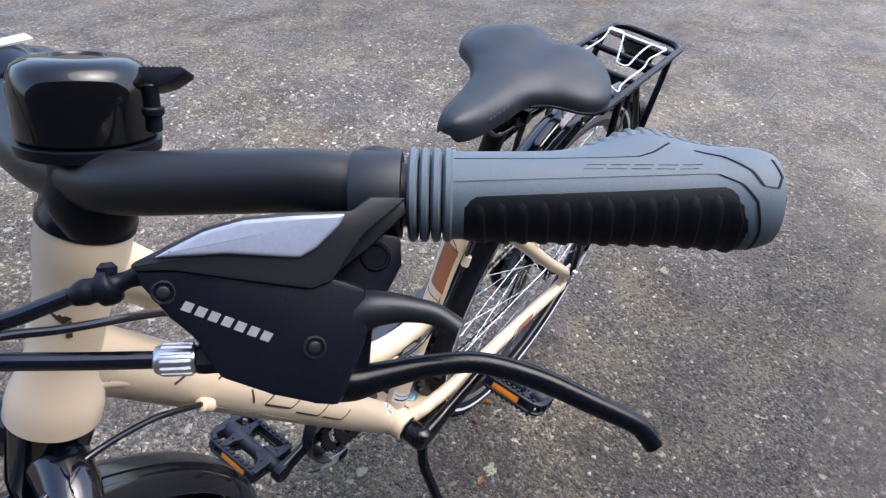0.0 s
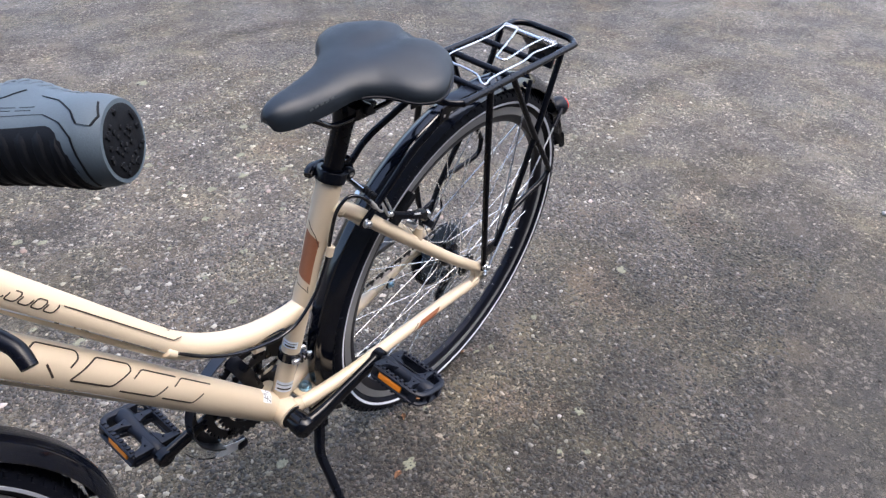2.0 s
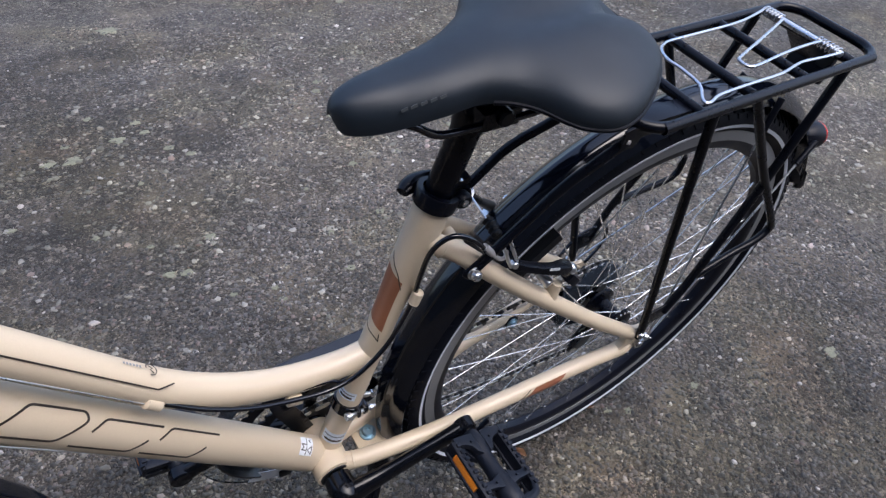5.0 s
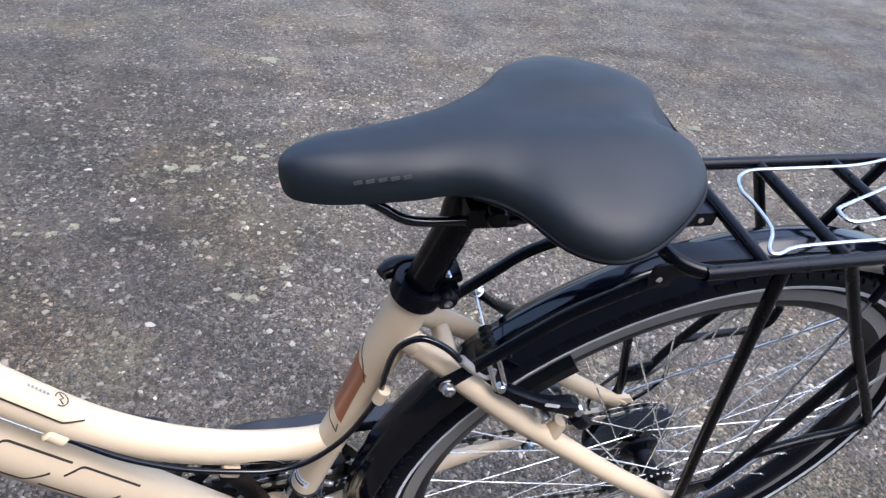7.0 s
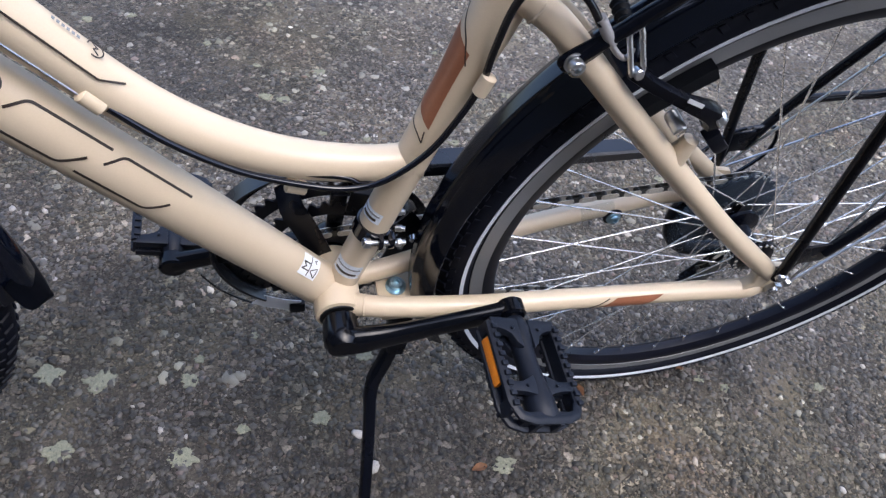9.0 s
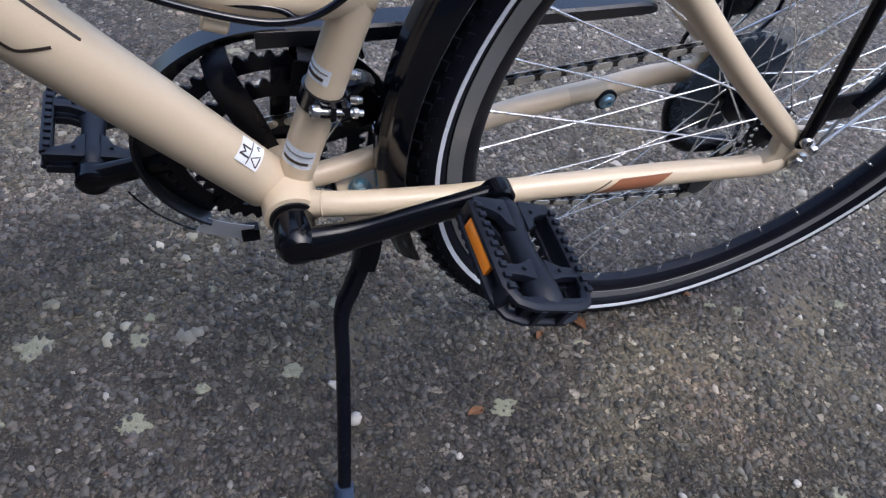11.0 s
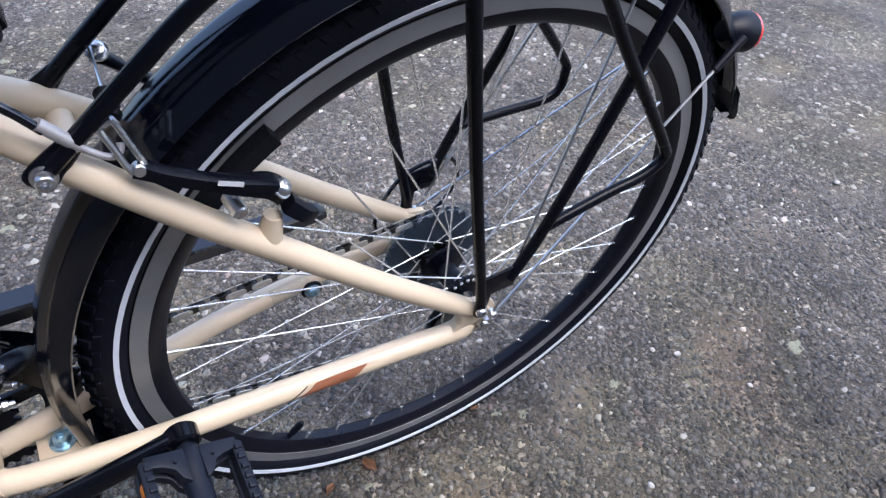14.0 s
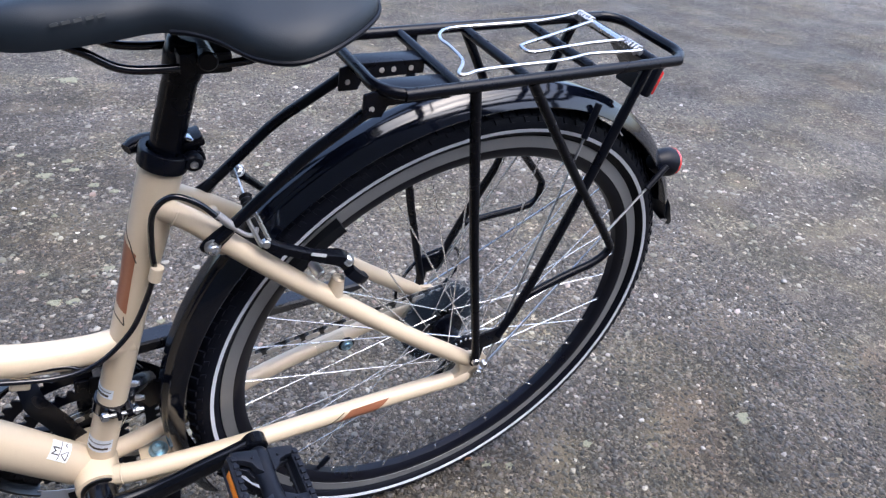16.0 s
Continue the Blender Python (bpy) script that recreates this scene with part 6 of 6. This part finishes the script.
fork = part("fork", join(lathe([(0, 0.0272), (0.008, 0.0268), (0.03, 0.0248), (0.05, 0.0235), (0.062, 0.02)], HEAD0, HEAD0 - STEER, 32),
            sweep([crown_c + Vector((0, -0.068, 0)) + fork_fwd * 0.022 - STEER * 0.02, crown_c + Vector((0, -0.045, 0)) + fork_fwd * 0.012, crown_c, crown_c + Vector((0, 0.045, 0)) + fork_fwd * 0.012, crown_c + Vector((0, 0.068, 0)) + fork_fwd * 0.022 - STEER * 0.02], [0.016, 0.02, 0.022, 0.02, 0.016], 5, 18, side=(0, 0, 1), flat=0.9)), GLOSS, bike, "glossy black suspension fork", m=swing)
for sgn in (-1, 1):
    t0 = crown_c + Vector((0, 0.062 * sgn, 0)) + fork_fwd * 0.02 - STEER * 0.005
    t1 = FRONT + Vector((0, 0.058 * sgn, 0))
    part("fork_leg", sweep([t0, t0.lerp(t1, 0.35), t0.lerp(t1, 0.4), t1], [0.0135, 0.0135, 0.0185, 0.016], 3, 18), GLOSS, fork, "black fork leg", m=swing)
    cap = [(0, 0.0185), (0.004, 0.0195), (0.011, 0.0185), (0.013, 0.015), (0.0125, 0.006)]
    part("top_cap", lathe(cap, t0, t0 + STEER, 12), PLASTIC, fork, "black scalloped fork top cap", m=swing)
part("front_axle", rod(FRONT + Vector((0, -0.07, 0)), FRONT + Vector((0, 0.07, 0)), 0.006, 14), STEEL, fork, "steel front axle", m=swing)
part("headset_cover", lathe([(-0.001, 0.0258), (0.0004, 0.0270), (0.0065, 0.0270), (0.008, 0.0262), (0.016, 0.0252), (0.024, 0.0228), (0.032, 0.0205)], HEAD1, HEAD1 + STEER, 40), SATIN, bike, "black headset cover", m=swing)
STEM_TOP = HEAD1 + STEER * 0.082
CLAMP = Vector((-0.8635, 0, 0.6275))
stem = part("stem", join(lathe([(0.02, 0.0185), (0.024, 0.0205), (0.07, 0.0205), (0.08, 0.0185), (0.085, 0.012)], HEAD1, HEAD1 + STEER, 28),
            sweep([STEM_TOP - STEER * 0.03, STEM_TOP - STEER * 0.026 + Vector((-0.012, 0, 0.006)), CLAMP + Vector((0.02, 0, -0.004)), CLAMP], [0.0185, 0.0175, 0.0165, 0.018], 5, 18), lathe([(0, 0.0195), (0.0015, 0.021), (0.0405, 0.021), (0.042, 0.0195)], CLAMP - Y * 0.021, CLAMP + Y, 28)), SATIN, bike, "black alloy stem", m=swing)
part("stem_print", box((0.022, 0.007, 0.001), Matrix.Translation(CLAMP + Vector((0.004, 0, 0.0212))), 0), SILVERP, stem, "silver print on the stem")
for dy in (-0.013, 0.013):
    for dz in (-0.014, 0.014):
        part("faceplate_bolt", hex_bolt(CLAMP + Vector((-0.019, dy, dz)), (-1, 0, 0), 0.0035, 0.004), STEEL, stem, "steel faceplate bolt")

G0, G1 = Vector((-0.8366, -0.2117, 0.6668)), Vector((-0.7680, -0.3113, 0.6862))
left_half = [CLAMP, (-0.8735, -0.026, 0.6292), (-0.8852, -0.061, 0.6322), (-0.8886, -0.099, 0.6392), (-0.8845, -0.1252, 0.6478), (-0.8678, -0.1568, 0.6575), (-0.8523, -0.1846, 0.6651), G0, G0.lerp(G1, 0.5), G1 - (G1 - G0) * 0.03]
bar_r = [0.0155, 0.0152, 0.0142, 0.0122, 0.0117, 0.0114, 0.0112, 0.0111, 0.0111, 0.0111]
right_half = [Vector((p[0], -p[1], p[2])) for p in left_half[:0:-1]]
bar = part("handlebar", sweep(right_half + [Vector(p) for p in left_half], bar_r[:0:-1] + bar_r, 7, 24, side=(0, 0, 1)), BAR, bike, "black swept-back alloy handlebar")


def grip(sgn):
    """Ergonomic rubber grip: rings, body, ribbed palm pad, palm wing, end cap."""
    flip = Matrix.Diagonal((1, sgn, 1, 1))
    t = (G1 - G0).normalized()
    out = Vector((-0.692, -0.37, 0.619))
    out = (out - t * t.dot(out)).normalized()
    up = out.cross(t)
    if up.z < 0:
        up = -up
    length = (G1 - G0).length

    def radius(s, w):
        k = s / length
        r = 0.0149 + 0.0012 * k + 0.0026 * max(0, (k - 0.72) / 0.28) ** 1.5
        lobe = max(0.0, math.cos(w - radians(118))) ** 3
        wing = math.exp(-((k - 0.66) / 0.15) ** 2)
        i = 40 * (s - 0.0155) / (length - 0.0155)
        return r + lobe * wing * 0.0105 - 0.003 * max(0, (i - 35) / 5) ** 2.5

    def place(s, w, lift=0.0):
        s, w = float(s), float(w)
        r = radius(s, w) + lift
        return G0 + t * s + r * (math.cos(w) * out + math.sin(w) * up)

    bm, rings = bmesh.new(), []
    for i in range(41):
        s = 0.0155 + (length - 0.0155) * i / 40
        rings.append([bm.verts.new(place(s, 2 * math.pi * k / 48)) for k in range(48)])
    for a, b in zip(rings, rings[1:]):
        for k in range(48):
            bm.faces.new((a[k], a[(k + 1) % 48], b[(k + 1) % 48], b[k]))
    bm.faces.new(rings[0])
    bm.faces.new(rings[-1])
    body = part("grip", bm, GRIP, bike, "grey rubber ergonomic grip", smooth=50, m=flip)
    for k in range(4):
        s = 0.0006 + 0.0039 * k
        part("ring", lathe([(s, 0.0125), (s + 0.0004, 0.0152), (s + 0.0012, 0.0162), (s + 0.0026, 0.0162), (s + 0.0034, 0.0152), (s + 0.0038, 0.0125)], G0, G0 + t, 40), GRIP, body, "grey rubber ring", m=flip)

    def strip(s0, s1, w0, w1, lift, taper=0.0, n=3, q=14):
        b, rr = bmesh.new(), []
        for i in range(n + 1):
            u = i / n
            s = s0 + (s1 - s0) * u
            rr.append([b.verts.new(place(s + taper * (j / q) ** 2, w0 + (w1 - w0) * j / q, (lift if 0 < i < n and 0 < j < q else 0.0002))) for j in range(q + 1)])
        for x, z in zip(rr, rr[1:]):
            for j in range(q):
                b.faces.new((x[j], x[j + 1], z[j + 1], z[j]))
        return b

    def pad_top(s):
        """The upper edge of the palm pad: rises along the grip, rounds off at both ends."""
        k = (s - 0.0195) / 0.093
        return radians(-6 + 17 * k) - radians(60) * max(0.0, (k - 0.88) / 0.12) ** 2.4 - radians(14) * max(0.0, (0.05 - k) / 0.05) ** 2

    pad, rr = bmesh.new(), []
    for i in range(49):
        s = 0.0195 + 0.093 * i / 48
        top_w = pad_top(s)
        rr.append([pad.verts.new(place(s, top_w + (radians(-130) - top_w) * j / 14, 0.0005 if 0 < i < 48 and 0 < j < 14 else 0.0)) for j in range(15)])
    for x, z in zip(rr, rr[1:]):
        for j in range(14):
            pad.faces.new((x[j], x[j + 1], z[j + 1], z[j]))
    part("palm_pad", pad, PADR, body, "black rubber palm pad", m=flip)
    for k in range(13):
        s0 = 0.0215 + 0.0069 * k
        b, rr = bmesh.new(), []
        for i in range(5):
            row = []
            for j in range(13):
                u = j / 12
                s = s0 + 0.0013 * i + 0.0034 * u ** 1.6
                w = pad_top(min(s0 + 0.0013 * i, 0.1105)) - radians(5 + 4 * abs(i - 2)) - radians(112) * u
                row.append(b.verts.new(place(s, w, 0.0002 if i in (0, 4) or j in (0, 12) else (0.001 if i == 1 else 0.0013))))
            rr.append(row)
        for x, z in zip(rr, rr[1:]):
            for j in range(12):
                b.faces.new((x[j], x[j + 1], z[j + 1], z[j]))
        part("rib", b, PADR, body, "black rubber rib", m=flip)
    for k in range(11):
        s = 0.062 + 0.0045 * k
        part("wing_rib", strip(s, s + 0.0022, radians(84), radians(150), 0.0008), GRIP, body, "grey moulded rib", m=flip)

    def line(path, width=0.0008):
        return ribbon(path, width, lambda s, v, h: place(s, v, h + 0.0001), 0.00025)

    part("groove", line([(0.0165 + 0.006 * k, radians(13 + 0.9 * k)) for k in range(14)] + [(0.101, radians(24)), (0.108, radians(12)), (0.1125, radians(-6)), (0.115, radians(-40)), (0.1155, radians(-80))]), PADR, body, "dark moulded line", m=flip)
    part("groove", line([(0.0165 + 0.006 * k, radians(48 + 0.3 * k)) for k in range(11)] + [(0.082, radians(58)), (0.088, radians(72))]), PADR, body, "dark moulded line", m=flip)
    part("groove", line([(0.096, radians(62)), (0.104, radians(50)), (0.1115, radians(27)), (0.1145, radians(10)), (0.1195, radians(8)), (0.1215, radians(22)), (0.1195, radians(45))]), PADR, body, "dark moulded line", m=flip)
    for k in range(5):
        s = 0.058 + 0.0078 * k
        for dw in (0.0, 6.0):
            part("maker_bar", line([(s + 0.0012 * dw / 6, radians(32 + dw)), (s + 0.0062 + 0.0012 * dw / 6, radians(32 + dw))], 0.0006), PADR, body, "dark moulded bar", m=flip)
    part("end_cap", lathe([(-0.001, 0.0138), (0.0008, 0.0141), (0.0013, 0.0132), (0.0014, 0.006)], G1 - t * 0.0006, G1 + t, 32), PADR, body, "black knobbly end cap", m=flip)
    knob = rod(-t * 0.001, t * 0.0012, 0.0011, 6)
    knob_mesh = bpy.data.meshes.new("cap_knob")
    knob.to_mesh(knob_mesh)
    knob.free()
    knob_mesh.materials.append(PADR)
    rng = np.random.default_rng(9)
    for k in range(46):
        a, d = rng.random() * 6.283, 0.0128 * rng.random() ** 0.5
        ob = new("cap_knob", knob_mesh)
        ob.parent = body
        ob.matrix_basis = flip @ Matrix.Translation(G1 + t * 0.0002 + d * (math.cos(a) * out + math.sin(a) * up))
    return body


grip(1)
grip(-1)

# left shifter with brake lever, drawn in millimetres about its middle
POD = basis((-0.8948, -0.1977, 0.6446), (0.5698, -0.805, 0.1653), (0.4414, 0.4695, 0.7647), (-0.6932, -0.3627, 0.6228), 0.00108) @ Matrix.Rotation(radians(11.5), 4, "Y") @ Matrix.Translation((0, 0, 4))
gdir = (G1 - G0).normalized()
unit = part("shifter", prism([(-29.3, 11), (-5, 11), (20, 9), (27, 7), (33, 5), (33.5, -9), (27, -25.5), (25.5, -28.7), (19, -27.8), (7, -24.7), (-6.8, -19.4), (-13.4, -8.6), (-20, -2.8), (-27.5, 6.2)], -16, 4.6, POD, 2.0 * 1), PLASTIC, bike, "black plastic shifter and brake lever unit")
part("upper_cover", prism([(-30, 12), (-24, 15.2), (-11, 22), (-0.6, 25), (13, 26.4), (29, 27), (34, 31), (45, 31), (32.5, 20.5), (23.5, 7), (18, 4.8), (2, 7), (-19, 10.2), (-29, 10)], -18, 6.0, POD, 1.5), SLATE, unit, "slate grey plastic cover")
part("indicator_window", prism([(-24, 13.6), (-19.5, 16.3), (-10.9, 20.9), (-0.6, 24), (13, 25.4), (27.3, 26.2), (25.4, 22.6), (19.1, 16.3), (14.5, 13.5), (-5, 14.7)], 4.6, 7.4, POD, 1.4, 3), WINDOW, unit, "smoky glossy indicator window")
part("hinge_block", prism([(24, 9.4), (33, 22), (44.5, 20), (45, 11.1), (40, 2.0), (36, -8), (35, -20), (27, -21)], -19, -5, POD, 1.6), PLASTIC, unit, "black hinge block")
part("pivot_cap", lathe([(-4, 4.6), (0.2, 4.6), (0.8, 4.1), (0.8, 3.6), (0.2, 3.3)], (36.7, 13.8, -5), (36.7, 13.8, 1), 28), PLASTIC, unit, "black round pivot cap", m=POD)
for x, y, z in ((-21.4, 4.4, 4.6), (18.7, -11.6, 4.6)):
    screw = part("screw", lathe([(-1, 3.3), (0.4, 3.3), (0.5, 2.8), (-0.2, 2.7), (-0.2, 1.8), (0.5, 1.6), (0.7, 1.0)], (x, y, z), (x, y, z + 1), 20), DARKST, unit, "black cross-head screw", m=POD)
for k in range(7):
    x, y = -15.2 + 3.45 * k, 0.4 - 1.42 * k
    part("maker_bar", prism([(-1.5, -1.35), (1.1, -1.35), (1.5, 1.35), (-1.1, 1.35)], 0, 0.12, POD @ Matrix.Translation((x, y, 4.6)) @ Matrix.Rotation(radians(-21.5), 4, "Z"), 0), GREYP, unit, "pale grey print bar")
band = part("clamp_band", lathe([(-0.0185, 0.0125), (-0.0183, 0.0148), (-0.0175, 0.0152), (-0.0025, 0.0152), (-0.0015, 0.0148), (-0.0013, 0.0125)], G0, G0 + gdir, 36), SLATE, unit, "slate grey handlebar clamp band")
part("band_lug", sweep([G0 - gdir * 0.018 + Vector((0.006, 0.006, 0.0085)), G0 - gdir * 0.010 + Vector((0.006, 0.006, 0.0095)), G0 - gdir * 0.003 + Vector((0.006, 0.006, 0.0085))], [0.003, 0.0045, 0.003], 3, 12), SLATE, unit, "slate grey clamp lug")
part("bracket", prism([(32, 30), (45, 31), (46, 27), (34, 16), (24, 8), (19, 8)], -20, -1.5, POD, 1.4), SLATE, unit, "slate grey bracket")
part("release_trigger", sweep([(26, -6, -5), (33, -2.0, -1), (41, -1.2, 0.5), (48, -1.9, 1.5), (54, -3.4, 2.2), (60.2, -7.6, 3)], [7.5, 6.6, 5.2, 4.2, 3.8, 3.8], 5, 16, side=(0, 0, 1), flat=0.9), SLATE, unit, "slate grey release trigger", m=POD)
part("brake_lever", sweep([(20, -24, -8), (30, -24.5, -8), (38, -23, -8), (53.8, -20.2, -8), (69.9, -19.7, -7), (87.8, -24.8, -5), (105.6, -33, -2), (118, -39, 0), (122, -42.5, 0.6), (125, -47, 1)], [6.0, 5.6, 4.6, 3.6, 3.5, 3.7, 3.6, 3.3, 3.2, 3.0], 6, 18, side=(0, 0, 1), flat=1.0), SATIN, unit, "matt black two-finger brake lever", m=POD)
part("cable_boot", sweep([(-27, 9.5, -5), (-32, 7.8, -5), (-35, 6.6, -5), (-36.5, 5.8, -5), (-39.5, 5.0, -5), (-41, 4.7, -5), (-44, 4.0, -5), (-47, 2.6, -5)], [3.8, 2.6, 3.0, 5.0, 5.0, 3.6, 3.8, 2.6], 4, 16, side=(0, 0, 1)), PLASTIC, unit, "black rubber cable boot", m=POD)
part("cable_nub", lathe([(0, 2.6), (2, 2.8), (3.4, 1.5)], (-38, 9, -5), (-38.5, 14, -5), 14), PLASTIC, unit, "black boot nub", m=POD)
part("gear_cable", sweep([(-48, 3.0, -6), (-60, -2, -6), (-76, -8, -8), (-95, -20, -20), (-110, -42, -45), (-112, -75, -85), (-100, -110, -125)], 2.5, 6, 10, side=(0, 0, 1)), GLOSS, unit, "black gear cable housing", m=POD)
barrel = part("barrel_adjuster", lathe([(0, 3.4), (0.5, 4.1), (3, 4.4), (10, 4.4), (11.3, 3.8), (11.8, 2.8)], (-14, -15.2, -5), (-25, -15.2, -5), 24), STEEL, unit, "chromed barrel adjuster", m=POD)
for k in range(12):
    a = 2 * math.pi * k / 12
    part("flute", rod((-15.2, -15.2 + 4.25 * math.cos(a), -5 + 4.25 * math.sin(a)), (-23.6, -15.2 + 4.25 * math.cos(a), -5 + 4.25 * math.sin(a)), 0.65, 6), STEEL, barrel, "chromed flute", m=POD)
part("adjuster_nut", lathe([(0, 4.2), (2, 4.4), (5, 4.2), (9, 4.2)], (-14, -15.2, -5), (0, -15.6, -5), 6), PLASTIC, unit, "black lock nut", m=POD)
part("brake_cable", sweep([(-25, -15.2, -5), (-45, -15, -5), (-72, -14.7, -6), (-100, -18, -14), (-122, -30, -35), (-126, -60, -75), (-112, -95, -120)], 2.6, 6, 10, side=(0, 0, 1)), GLOSS, unit, "black brake cable housing", m=POD)
part("brake_cable_housing", sweep([(-0.80, -0.022, 0.442), (-0.8195, -0.030, 0.466), (-0.8575, -0.042, 0.4965), (-0.889, -0.0435, 0.5135), (-0.914, -0.042, 0.527), (-0.95, -0.05, 0.55), (-0.985, -0.07, 0.60), (-0.985, -0.05, 0.64), (-0.95, 0.02, 0.66)], 0.0026, 6, 10), GLOSS, bike, "black brake cable housing")

# bell
b0, b1 = Vector((-0.8794, -0.0941, 0.6486)), Vector((-0.8742, -0.0867, 0.6790))
bd = (b1 - b0).normalized()
bell = part("bell", lathe([(0.003, 0.0234), (0.004, 0.0244), (0.010, 0.0245), (0.020, 0.0244), (0.0255, 0.0236), (0.0292, 0.0213), (0.0314, 0.0170), (0.0320, 0.0105), (0.0320, 0.0098), (0.0313, 0.0092), (0.0313, 0.003)], b0, b0 + bd, 48), BELLB, bike, "glossy black bicycle bell")
part("base", lathe([(-0.003, 0.0195), (-0.002, 0.0254), (0.002, 0.0257), (0.0025, 0.024)], b0, b0 + bd, 40), PLASTIC, bell, "black plastic bell base")
part("mount", sweep([b0 - bd * 0.003, b0.lerp(Vector((-0.8865, -0.103, 0.6345)), 0.6), Vector((-0.8865, -0.103, 0.630)), Vector((-0.887, -0.104, 0.618))], [0.016, 0.0165, 0.0172, 0.013], 4, 18), PLASTIC, bell, "black plastic bell mount")
lever_m = basis(b0 + bd * 0.0235 + Vector((0.57, -0.805, 0.165)) * 0.0250, (0.572, -0.805, 0.159), (0.44, 0.464, 0.769), (-0.692, -0.37, 0.619), 0.001)
thumb = part("thumb_lever", prism([(-4, -2.6), (1.5, -3.6), (7, -2.2), (13.2, 1.8), (13.6, 3.4), (12.5, 4.2), (-4, 4.2)], -9, 1, lever_m, 0.7), PLASTIC, bell, "black thumb lever")
for k in range(9):
    part("lever_ridge", box((0.55, 0.5, 9), lever_m @ Matrix.Translation((-1.5 + 1.6 * k, 4.4, -4)), 0.15), PLASTIC, thumb, "moulded grip ridge")
part("striker_post", join(rod(b0 + bd * 0.004 + Vector((0.57, -0.805, 0.165)) * 0.0252, b0 + bd * 0.022 + Vector((0.57, -0.805, 0.165)) * 0.0252, 0.0030, 12), rod(b0 + bd * 0.010 + Vector((0.57, -0.805, 0.165)) * 0.0252, b0 + bd * 0.0135 + Vector((0.57, -0.805, 0.165)) * 0.0252, 0.0042, 14)), PLASTIC, bell, "black striker post")
